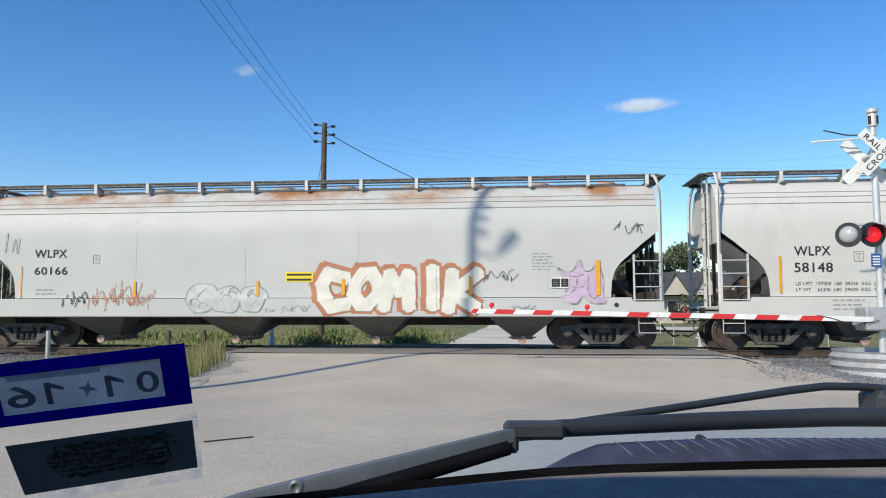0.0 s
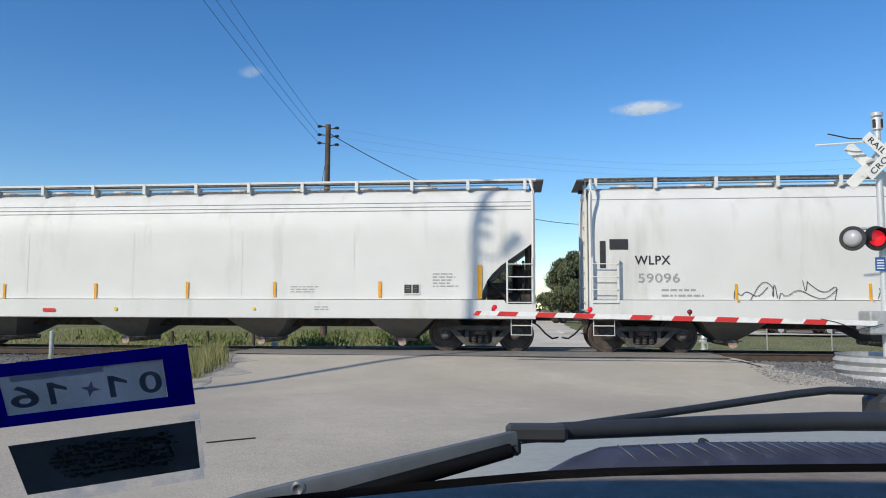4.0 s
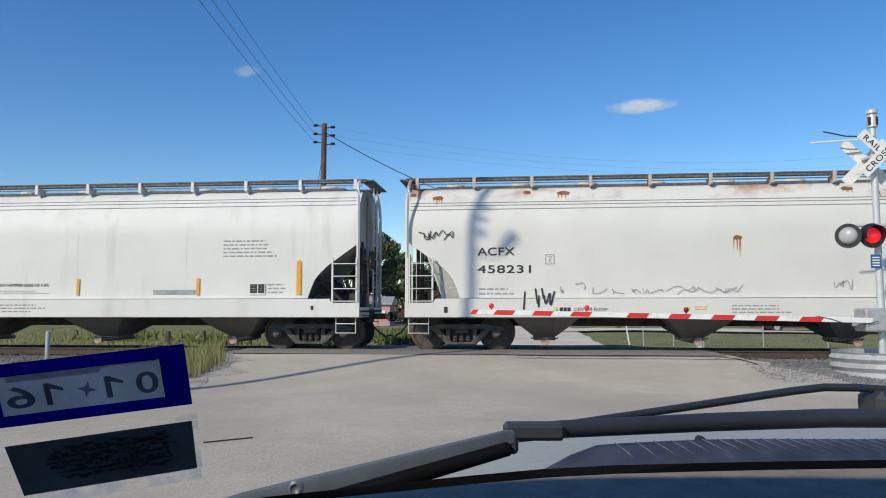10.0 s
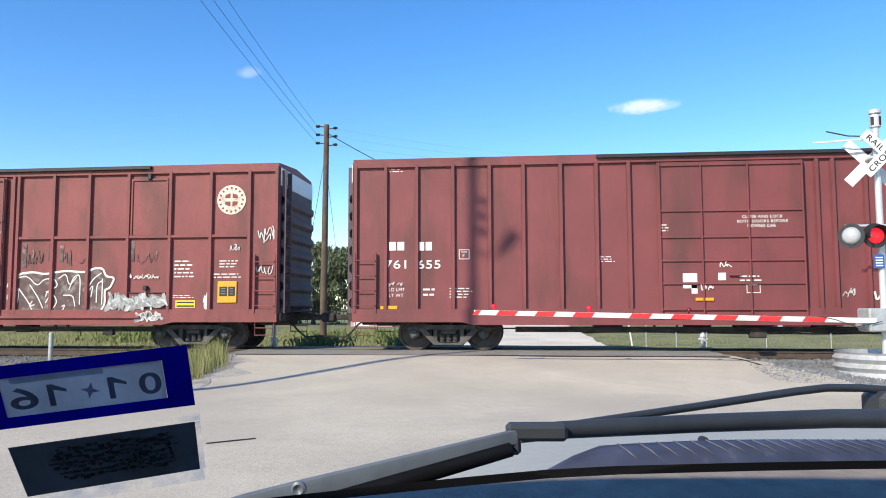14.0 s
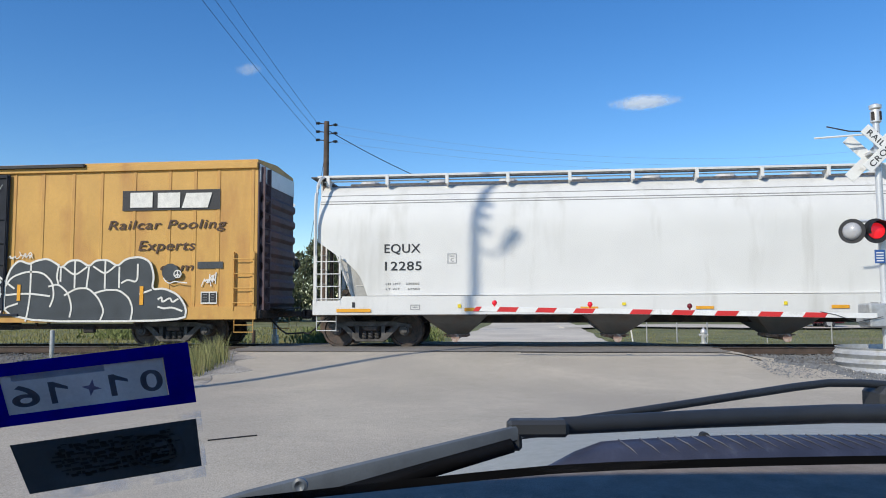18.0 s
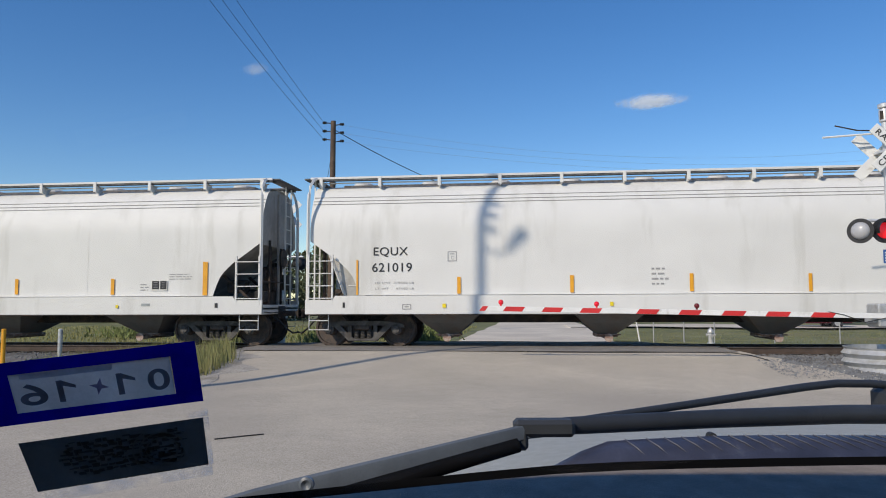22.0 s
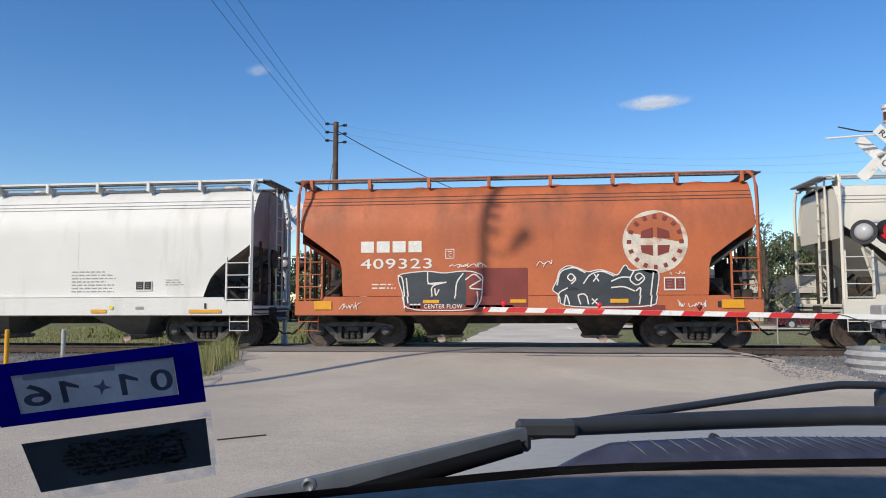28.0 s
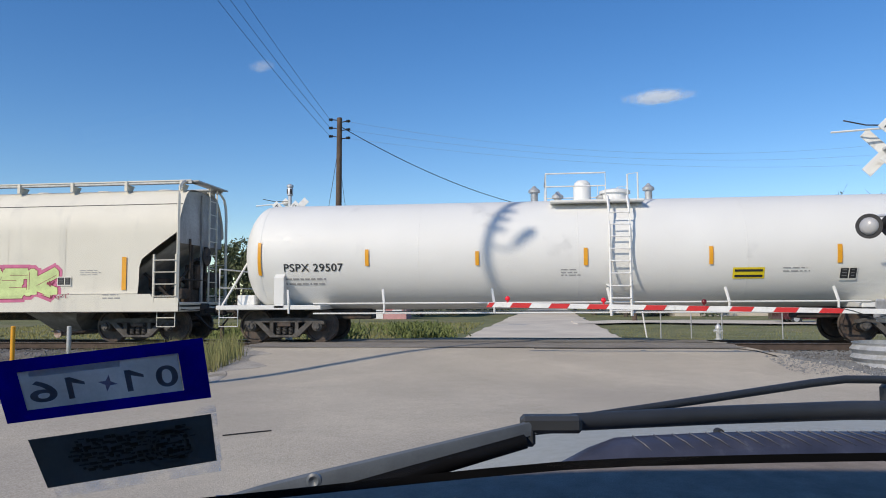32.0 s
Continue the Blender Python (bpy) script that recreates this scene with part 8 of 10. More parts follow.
write(c18, 'PSPX 29507', -7.757, 1.917, 0.208, INKS["k"], tank_y, 0.01, 1.606, "lettering", shear=0)
small_print(c18, -7.752, 1.690, 1.511, 2, INKS["g"], tank_y, 0.046, 0.128, 1)
bars(c18, tank_y, "y", (-8.476, -8.377, 1.819, 2.698), (-5.541, -5.435, 2.043, 2.474), (-2.634, -2.529, 2.024, 2.389), (0.125, 0.233, 1.993, 2.437), (3.197, 3.306, 1.986, 2.435), (6.215, 6.338, 1.992, 2.446), name="reflector", label="")
placard(c18, tank_y, 3.780, 4.539, 1.629, 1.901, 2)
stencil_box(c18, tank_y, 6.289, 6.704, 1.578, 1.890, "k", "w")
small_print(c18, 4.972, 1.868, 0.756, 2, INKS["g"], tank_y, 0.028, 0.079, 1)
small_print(c18, -0.446, 1.880, 0.528, 3, INKS["g"], tank_y, 0.025, 0.070, 1)

# ---- signals, poles, trees, houses ----
LAMP_ON = glow("lit_red_lens", (0.8, 0.015, 0.025), 0.55)
ARM_LAMP = glow("small_red_lens", (0.75, 0.012, 0.03), 0.18)
DIM_LAMP = paint("unlit_red_lens", (0.16, 0.008, 0.015), 0.25, vary=0.1)
LENS = paint("grey_lamp_face", (0.42, 0.42, 0.43), 0.35, vary=0.06)
ALU = paint("aluminium_paint", (0.62, 0.63, 0.64), 0.42, metal=0.3, vary=0.08, scale=4)
BLUE = paint("blue_sign", (0.03, 0.10, 0.32), 0.45, vary=0.08)
LEAF = paint("tree_leaves", (0.125, 0.155, 0.075), 0.8, vary=0.45, scale=0.6, stain=(0.11, 0.115, 0.05), amount=0.4, sscale=1.3)
BARK = paint("bark", (0.10, 0.08, 0.06), 0.9, vary=0.3, scale=3, bump=0.01)
PALEWIRE = paint("weathered_aluminium_wire", (0.32, 0.34, 0.38), 0.5, metal=0.3, vary=0.1)
WIRE = paint("wire", (0.03, 0.03, 0.035), 0.6, vary=0.1)


def crossing_signal(x, y, facing, arm_len, arm_dir, ring=False, label=""):
    """A mast with crossbuck, lamps and gate arm. facing -1: towards -y; arm_dir: the way along x in which the arm reaches."""
    sig = thing("crossing_signal", label, "crossing signal", (x, y, 0), "crossing signals")
    base = -0.40
    part("mast", MB().rod((0, 0, base), (0, 0, 5.0), 0.075, 16, 0.065).rod((0, 0, base), (0, 0, base + 0.5), 0.12, 16), ALU, sig, "silver steel mast", 40)
    bell = MB().lathe([(0.07, 4.86), (0.105, 4.88), (0.105, 5.10), (0.09, 5.14)], 16, "z").lathe([(0.06, 5.14), (0.12, 5.17), (0.12, 5.24), (0.05, 5.27)], 16, "z")
    bl = part("bell", bell, ALU, sig, "pale bell on the mast top", 40)
    for a in (-0.9, 0.6):
        part("bell_slot", MB().box(-0.035, 0.035, -0.112, -0.10, 4.91, 5.09, 0.008), DARK, bl, "dark opening in the bell", at=pose(0, 0, 0, 0, 0, math.degrees(a)))
    for k, off, sh, up in ((facing, 0.15, 0.13, 4.30), (-facing, 0.13, -0.10, 4.155)):
        for a, text in ((45, "RAILROAD"), (-45, "CROSSING")):
            m = pose(sh, k * (off + (0.03 if a < 0 else 0.0)), up, 90 if k < 0 else -90, 0, 0)
            if k > 0:
                m = pose(sh, k * (off + (0.03 if a < 0 else 0.0)), up, 90, 0, 180)
            m = m @ pose(0, 0, 0, 0, 0, -a)
            b = part("crossbuck_board", MB().box(-0.61, 0.61, -0.115, 0.115, -0.008, 0.008, 0.004), WHITE, sig, "white crossbuck board", at=m)
            me = letters(text, 0.17, INK, 0.002)
            xs = [v.co.x for v in me.vertices]
            q = 1.02 / (max(xs) - min(xs))
            for v in me.vertices:
                v.co = ((v.co.x - (min(xs) + max(xs)) / 2) * q, v.co.y - 0.06, 0.012)
            part("lettering", me, None, b, "black letters")
    part("crossbuck_bracket", MB().box(-0.20, 0.22, -0.14, 0.14, 4.19, 4.25, 0.01), ALU, sig)
    part("stay_rod", MB().tube([(-0.02, facing * 0.1, 4.62), (-1.3, facing * 0.15, 4.54)], 0.022, 6), WHITE, sig, "thin white rod")
    part("stay_rod", MB().tube([(-0.02, facing * 0.1, 4.66), (-0.6, facing * 0.12, 4.68), (-1.05, facing * 0.15, 4.78)], 0.014, 6), DARK, sig, "thin dark rod")
    # lamps on a cross arm
    part("lamp_arm", MB().rod((-0.72 if facing < 0 else -1.0, facing * 0.05, 2.80), (0.72, facing * 0.05, 2.80), 0.03, 8), ALU, sig)
    for lx, lit, turn in ((-0.66, False, 150 if facing < 0 else 30), (-0.2, True, 0), (0.55, True, 0)):
        q = pose(lx, facing * 0.2, 2.58, 0, 0, (0 if facing < 0 else 180) + (0 if lit else -38))
        h = part("lamp_housing", MB().lathe([(0.04, 0.16), (0.13, 0.13), (0.19, 0.02), (0.255, 0.0), (0.255, -0.02), (0.19, -0.02)], 24), BLACK, sig, "round lamp with black backing" if lit else "round lamp seen from its side", 40, q)
        part("lens", MB().lathe([(0.165, -0.02), (0.155, -0.05), (0.10, -0.07), (0.02, -0.075)] if lit else [(0.18, -0.02), (0.17, -0.06), (0.12, -0.11), (0.02, -0.13)], 24), LAMP_ON if lit else LENS, h, "red lamp lens" if lit else "grey lamp face", 40)
        vis = MB()
        n = 14
        ring_ = [math.radians(200 - 220 * i / (n - 1)) for i in range(n)]
        vs = [(0.2 * math.cos(t), d, 0.2 * math.sin(t)) for d in (-0.02, -0.24) for t in ring_]
        vis.add(vs, [(i, i + 1, n + i + 1, n + i) for i in range(n - 1)])
        if lit:
            part("visor", vis, BLACK, h)
    if facing > 0:
        for lx, lens in ((-0.98, LAMP_ON), (0.05, LENS)):
            h = part("lamp_housing", MB().lathe([(0.04, 0.16), (0.13, 0.13), (0.19, 0.02), (0.235, 0.0), (0.235, -0.02), (0.19, -0.02)], 24), BLACK, sig, "round lamp with black backing", 40, pose(lx, -0.2, 2.58))
            part("lens", MB().lathe([(0.135, -0.02), (0.13, -0.05), (0.10, -0.07), (0.02, -0.075)], 24), lens, h, "lamp lens", 40)
    sign = part("notice", MB().box(-0.20, 0.0, facing * 0.10 - 0.005, facing * 0.10 + 0.005, 1.92, 2.2, 0.003), BLUE, sig, "small blue notice")
    fl = MB()
    for i in range(4):
        fl.box(-0.17, -0.03, facing * 0.108 - 0.002, facing * 0.108 + 0.002, 1.96 + i * 0.055, 1.985 + i * 0.055)
    part("small_print", fl, WHITE, sign)
    # gate machine and arm
    part("gate_machine", MB().box(-0.42, 0.12, -0.28, 0.28, 0.62, 1.10, 0.03).box(-0.5, -0.3, -0.2, 0.2, 0.7, 0.9, 0.02), STEEL, sig, "grey gate machine box")
    part("counterweight", MB().box(min(-arm_dir * 0.2, -arm_dir * 1.1), max(-arm_dir * 0.2, -arm_dir * 1.1), -0.32, -0.28, 0.78, 0.98, 0.01).box(min(-arm_dir * 0.8, -arm_dir * 1.15), max(-arm_dir * 0.8, -arm_dir * 1.15), -0.4, -0.2, 0.7, 1.05, 0.02), STEEL, sig)
    arm = part("gate_arm", MB().box(min(arm_dir * 0.3, arm_dir * arm_len), max(arm_dir * 0.3, arm_dir * arm_len), facing * 0.30 - 0.018, facing * 0.30 + 0.018, -0.040, 0.065, 0.006), WHITE, sig, "white gate arm with slanting red stripes", at=pose(0, 0, 0.83, 0, -1.25 * -arm_dir * -1 if arm_dir < 0 else -0.4, 0))
    ends = [(0.0, 0.12), (0.50, 0.90), (1.31, 1.70), (2.10, 2.50), (3.26, 3.67), (4.11, 4.52), (4.97, 5.40), (5.83, 6.27), (6.71, 7.14)]
    for a, b in ends:
        if b > arm_len - 0.5:
            break
        a, b = arm_len - a, arm_len - b
        yy = facing * 0.321
        tilt = 0.035
        s = MB().prism([(arm_dir * a - tilt, -0.038), (arm_dir * b - tilt, -0.038), (arm_dir * b + tilt, 0.063), (arm_dir * a + tilt, 0.063)], yy - 0.002, yy + 0.002)
        s.prism([(arm_dir * a - tilt, -0.038), (arm_dir * b - tilt, -0.038), (arm_dir * b + tilt, 0.063), (arm_dir * a + tilt, 0.063)], facing * 0.279 - 0.002, facing * 0.279 + 0.002)
        part("red_stripe", s, RED, arm)
    for e in (arm_len - 0.42, arm_len - 2.42, arm_len - 4.45):
        l = MB().ball((arm_dir * e, facing * 0.30, 0.15), 0.055, 0.05, 0.055).rod((arm_dir * e, facing * 0.3, 0.07), (arm_dir * e, facing * 0.3, 0.12), 0.02, 6)
        part("arm_lamp", l, ARM_LAMP if e > arm_len - 3 else DIM_LAMP, arm, "small red lamp on the arm", 40)
    part("lamp_cable", MB().tube([(arm_dir * 0.2, facing * 0.32, 0.0), (arm_dir * 0.7, facing * 0.34, -0.12), (arm_dir * 1.1, facing * 0.33, 0.02), (arm_dir * 1.4, facing * 0.32, 0.08)], 0.008, 5), RUBBER, arm)
    return sig


def steel_ring(x, y):
    r = thing("culvert_ring", "corrugated galvanized steel ring filled with gravel round the signal", "retaining ring", (x, y, 0))
    prof = [(1.02, -0.30), (1.0, -0.30)]
    for i in range(13):
        prof.append((1.0 + 0.035 * math.sin(i * math.pi / 2), -0.30 + 0.52 * i / 12))
    prof += [(0.96, 0.22), (0.96, -0.3)]
    mb, n = MB(), 56
    vs, fs = [], []
    for d, z in prof:
        for i in range(n):
            t = 2 * math.pi * i / n
            vs.append((d * math.cos(t), d * math.sin(t), z))
    fs = [(j * n + i, j * n + (i + 1) % n, (j + 1) * n + (i + 1) % n, (j + 1) * n + i) for j in range(len(prof) - 1) for i in range(n)]
    mb.add(vs, fs)
    part("ring_wall", mb, STEEL, r, smooth=60)
    part("gravel_fill", MB().rod((0, 0, -0.3), (0, 0, 0.1), 0.95, 32), SAND, r)
    for k in range(5):
        a = -2.5 + k * 0.45
        part("ring_leg", MB().box(1.0 * math.cos(a) - 0.05, 1.0 * math.cos(a) + 0.05, 1.0 * math.sin(a) - 0.04, 1.0 * math.sin(a) + 0.04, -0.46, -0.29), WHITE, r)


def wire_run(name, label, a, b, sag, r=0.012, n=24, mat=None):
    a, b = Vector(a), Vector(b)
    pts = [a + (b - a) * (i / n) - Vector((0, 0, 4 * sag * (i / n) * (1 - i / n))) for i in range(n + 1)]
    w = new(name, MB().tube(pts, r, 5).mesh(name, mat or WIRE))
    return tagged(w, label, "cable")


def power_pole(x, y, top, base, label, lean=(0, 0), lamp=False, pins=True, drop=0.0, big=1.0, reach=0.38):
    p = thing("utility_pole", label, "utility pole", (x, y, 0), "utility poles")
    part("pole", MB().rod((0, 0, base), (lean[0], lean[1], top), 0.115 if lamp else 0.17, 14, 0.10 if lamp else 0.12), WOOD, p, smooth=40)
    if pins:
        for k in (-1, 1) if not lamp else (1,):
            for i in range(3):
                z = top - 0.12 - drop - i * 0.40 - (0.1 if k > 0 else 0)
                br = part("insulator_bracket", MB().rod((lean[0], 0, z), (k * reach + lean[0], 0, z + 0.05), 0.025, 6), DARK, p)
                part("insulator", MB().lathe([(0.03 * big, -0.1 * big), (0.07 * big, -0.08 * big), (0.05 * big, -0.03), (0.08 * big, 0.0), (0.05 * big, 0.05), (0.07 * big, 0.08 * big), (0.03 * big, 0.1 * big)], 12, "x", (k * (reach + 0.04) + lean[0], 0, z + 0.05)), BLACK, br, "dark insulator", 40)
    if lamp:
        hz = top - 2.23
        part("lamp_bracket", MB().tube([(0.1, 0, hz - 0.45), (0.45, -0.1, hz - 0.55), (0.8, -0.2, hz - 0.35)], 0.035, 6), STEEL, p)
        part("lamp_head", MB().tube([(0.62, -0.2, hz - 0.38), (0.74, -0.2, hz - 0.24), (0.90, -0.2, hz - 0.06), (1.06, -0.2, hz + 0.10), (1.12, -0.2, hz + 0.15)], [0.04, 0.09, 0.13, 0.12, 0.04], 12), STEEL, p, "street lamp head", 60)
    return p


def leaf_cloud(mb, cx, cy, cz, rx, rz, n, rnd, size):
    for i in range(n):
        u, t = rnd.uniform(-1, 1), rnd.uniform(0, 6.283)
        k = rnd.uniform(0.35, 1.0) ** 0.5 * rnd.uniform(0.75, 1.12)
        s = math.sqrt(1 - u * u)
        x, y, z = cx + rx * k * s * math.cos(t), cy + rx * k * s * math.sin(t), cz + rz * k * u
        q = Euler((rnd.uniform(0, 3), rnd.uniform(0, 3), rnd.uniform(0, 6))).to_matrix()
        w = size * rnd.uniform(0.6, 1.4)
        c = [q @ Vector(p) * w for p in ((-1, 0, 0), (0, -0.55, 0.1), (1, 0, 0), (0, 0.55, 0.1))]
        mb.v.extend((x + p.x, y + p.y, z + p.z) for p in c)
        k = len(mb.v)
        mb.f.append((k - 4, k - 3, k - 2, k - 1))


def tree(x, y, h, spread, seed, bare=False, label="dark green leafy tree", leaf=0.17):
    rnd = random.Random(seed)
    z0 = ground_z(x, y)
    t = thing("tree", label, "tree", (x, y, z0), "background trees")
    tr = MB().tube([(0, 0, -0.2), (0.05, 0.02, h * 0.2), (rnd.uniform(-.2, .2), rnd.uniform(-.2, .2), h * 0.5), (rnd.uniform(-.4, .4), 0, h * 0.85)], [h * 0.03, h * 0.024, h * 0.016, h * 0.005], 7)
    cr = MB()
    for i in range(11 if not bare else 16):
        a, up = rnd.uniform(0, 6.283), rnd.uniform(0.28, 0.92)
        d = spread * rnd.uniform(0.35, 0.95) * math.sin(math.pi * min(1, 0.2 + up * 0.75))
        tip = (d * math.cos(a), d * math.sin(a), h * up)
        tr.tube([(0, 0, h * max(0.15, up - 0.3)), (tip[0] * 0.5, tip[1] * 0.5, h * (up - 0.08)), tip], [h * 0.010, h * 0.006, h * 0.002], 5)
        r = spread * rnd.uniform(0.30, 0.52)
        leaf_cloud(cr, tip[0], tip[1], min(tip[2], h - r * 0.6), r, r * 0.75, 60 if bare else 560, rnd, leaf)
        if bare:
            for k in range(6):
                b = (tip[0] + rnd.uniform(-1, 1) * r, tip[1] + rnd.uniform(-1, 1) * r, tip[2] + rnd.uniform(0, 1.1) * r)
                tr.tube([tip, ((tip[0] + b[0]) / 2, (tip[1] + b[1]) / 2, (tip[2] + b[2]) / 2 + 0.1), b], [h * 0.003, h * 0.002, h * 0.001], 4)
    part("trunk", tr, BARK, t)
    me = bpy.data.meshes.new("crown")
    me.from_pydata(cr.v, [], cr.f)
    me.materials.append(LEAF)
    part("crown", me, LEAF, t)
    return t


def house(x, y, w, d, wall_h, ridge, label, gables=3):
    h = thing("house", label, "house", (x, y, ground_z(x, y)))
    wallm = paint("house_siding", (0.55, 0.50, 0.43), 0.8, vary=0.12, scale=0.6)
    roofm = paint("house_shingles", (0.10, 0.10, 0.105), 0.9, vary=0.25, scale=1.5, bump=0.02, bscale=8)
    part("wall", MB().box(-w / 2, w / 2, 0, d, -0.2, wall_h, 0.02), wallm, h)
    part("roof", MB().prism([(-0.5, wall_h - 0.1), (d + 0.5, wall_h - 0.1), (d / 2, ridge)], -w / 2 - 0.4, w / 2 + 0.4, "x"), roofm, h)
    for i in range(gables):
        gx = -w / 2 + w * (i + 0.5) / gables
        gw = w / gables * 0.46
        part("gable", MB().prism([(gx - gw, wall_h), (gx + gw, wall_h), (gx, ridge - 0.3)], -1.0, d * 0.4), wallm, h)
        rf = MB()
        for s in (-1, 1):
            rf.add([(gx + s * (gw + 0.25), -1.3, wall_h - 0.15), (gx, -1.3, ridge - 0.1), (gx, d * 0.45, ridge - 0.1), (gx + s * (gw + 0.25), d * 0.45, wall_h - 0.15),
                    (gx + s * (gw + 0.25), -1.3, wall_h - 0.35), (gx, -1.3, ridge - 0.3), (gx, d * 0.45, ridge - 0.3), (gx + s * (gw + 0.25), d * 0.45, wall_h - 0.35)], [(0, 1, 2, 3), (4, 7, 6, 5), (0, 4, 5, 1), (0, 3, 7, 4)])
        part("gable_roof", rf, roofm, h)
        win = part("window", MB().box(gx - 0.55, gx + 0.55, -0.06, 0.02, 0.9, 2.1, 0.01), WHITE, h, "white framed window")
        part("pane", MB().box(gx - 0.45, gx + 0.45, -0.075, -0.05, 1.0, 2.0), BLACK, win)
    part("door", MB().box(-0.5, 0.5, -0.05, 0.02, 0, 2.05, 0.01), paint("house_door", (0.2, 0.07, 0.05), 0.6), h) if gables < 3 else None
    return h


def parked_car(x, y, color, label):
    c = thing("parked_car", label, "car", (x, y, ground_z(x, y)))
    body = paint("car_paint", color, 0.25, vary=0.04, scale=2)
    b = MB().prism([(-2.25, 0.32), (-2.3, 0.75), (-2.2, 0.95), (-1.3, 1.02), (-0.75, 1.45), (0.7, 1.48), (1.4, 1.02), (2.2, 0.9), (2.3, 0.6), (2.25, 0.32)], -0.85, 0.85)
    part("body", b, body, c, smooth=25)
    part("side_window", MB().prism([(-1.15, 1.03), (-0.7, 1.40), (0.65, 1.42), (1.2, 1.03)], -0.862, -0.85), BLACK, c, "dark side windows")
    for wx in (-1.4, 1.4):
        for wy in (-0.8, 0.8):
            w = part("wheel", MB().lathe([(0.20, -0.10), (0.33, -0.10), (0.34, 0.0), (0.33, 0.10), (0.2, 0.10)], 24), RUBBER, c, "black tyre", 30, pose(wx, wy, 0.34))
            part("rim", MB().lathe([(0.03, -0.11), (0.17, -0.105), (0.17, -0.06)], 20), STEEL, w, "silver rim", 30)
    part("headlight", MB().box(2.18, 2.32, -0.75, -0.4, 0.68, 0.82, 0.02), LENS, c)
    return c


def fire_hydrant(x, y):
    h = thing("fire_hydrant", "silver painted fire hydrant in the grass", "fire hydrant", (x, y, ground_z(x, y)))
    h.scale = (0.78, 0.78, 0.78)
    part("barrel", MB().lathe([(0.17, 0.0), (0.17, 0.05), (0.11, 0.06), (0.11, 0.5), (0.15, 0.51), (0.15, 0.56), (0.12, 0.57)], 18, "z"), ALU, h, smooth=40)
    part("bonnet", MB().lathe([(0.14, 0.57), (0.12, 0.66), (0.07, 0.72), (0.035, 0.73), (0.035, 0.79), (0.01, 0.79)], 18, "z"), ALU, h, smooth=40)
    for k in (-1, 1):
        part("side_cap", MB().rod((k * 0.09, 0, 0.42), (k * 0.21, 0, 0.42), 0.065, 12), ALU, h, smooth=40)
    part("front_cap", MB().rod((0, -0.09, 0.38), (0, -0.21, 0.38), 0.085, 12), ALU, h, smooth=40)


def chain_fence():
    f = thing("chain_link_fence", "low galvanized chain-link fence behind the railway", "fence", (0, 9.0, 0))
    xs = [4.9, 6.04, 7.18, 9.4, 11.76, 14.0, 16.3, 18.6, 21.0]
    post = stock("fence_post", lambda: MB().rod((0, 0, -0.5), (0, 0, 0.62), 0.024, 8).mesh("post", STEEL))
    for x in xs:
        part("post", post, None, f, at=(x, 0, 0))
    part("top_rail", MB().rod((4.9, 0, 0.60), (21, 0, 0.60), 0.018, 6), STEEL, f)
    net = MB()
    for i in range(110):
        x = 4.9 + i * 0.146
        net.tube([(x, 0, -0.42), (x + 0.5, 0, 0.58)], 0.0011, 3)
        net.tube([(x + 0.5, 0, -0.42), (x, 0, 0.58)], 0.0011, 3)
    part("wire_mesh", net, STEEL, f)


def small_posts():
    for x, y, z0, z1, m, lab, r in ((-11.66, -3.0, -0.45, 0.52, STEEL, "grey steel pipe post beside the track", 0.055), (-13.2, -3.0, -0.45, 0.52, YELLOW, "yellow pipe post beside the track", 0.055),
                                    (-13.9, 8.0, -0.5, 0.18, WOOD, "short wooden fence post in the grass", 0.07), (-12.44, 8.0, -0.5, 0.18, WOOD, "short wooden fence post in the grass", 0.07), (-10.6, 8.2, -0.5, 0.12, WOOD, "short wooden fence post in the grass", 0.07)):
        p = new("marker_post", MB().rod((0, 0, z0), (0, 0, z1), r, 12).lathe([(r * 1.02, z1 - 0.01), (r * 1.02, z1), (r * 0.6, z1 + 0.015)], 12, "z").mesh("marker_post", m, 40))
        p.matrix_basis = pose(x, y, 0)
        tagged(p, lab, "post", "posts")
    p = new("leaning_pipe", MB().rod((4.20, 9, 0.76), (4.36, 8.9, -0.42), 0.03, 8).mesh("leaning_pipe", WHITE))
    tagged(p, "leaning white pipe in the lawn", "pipe")


def cloud(way, dist, w, hgt, seed, label, thick):
    """A thin wisp: one lens-shaped body whose vapour thins out unevenly towards its rim."""
    v = Vector(way).normalized() * dist + Vector(EYE)
    o = new("cloud", MB().ball((0, 0, 0), w, w * 0.04, hgt, 32, 20).mesh("cloud", cloud_mat(w, hgt, seed, thick), 180))
    o.matrix_basis = Matrix.Translation(v) @ Matrix.Rotation(-0.07, 4, "Y")
    tagged(o, label, "cloud", "small clouds")


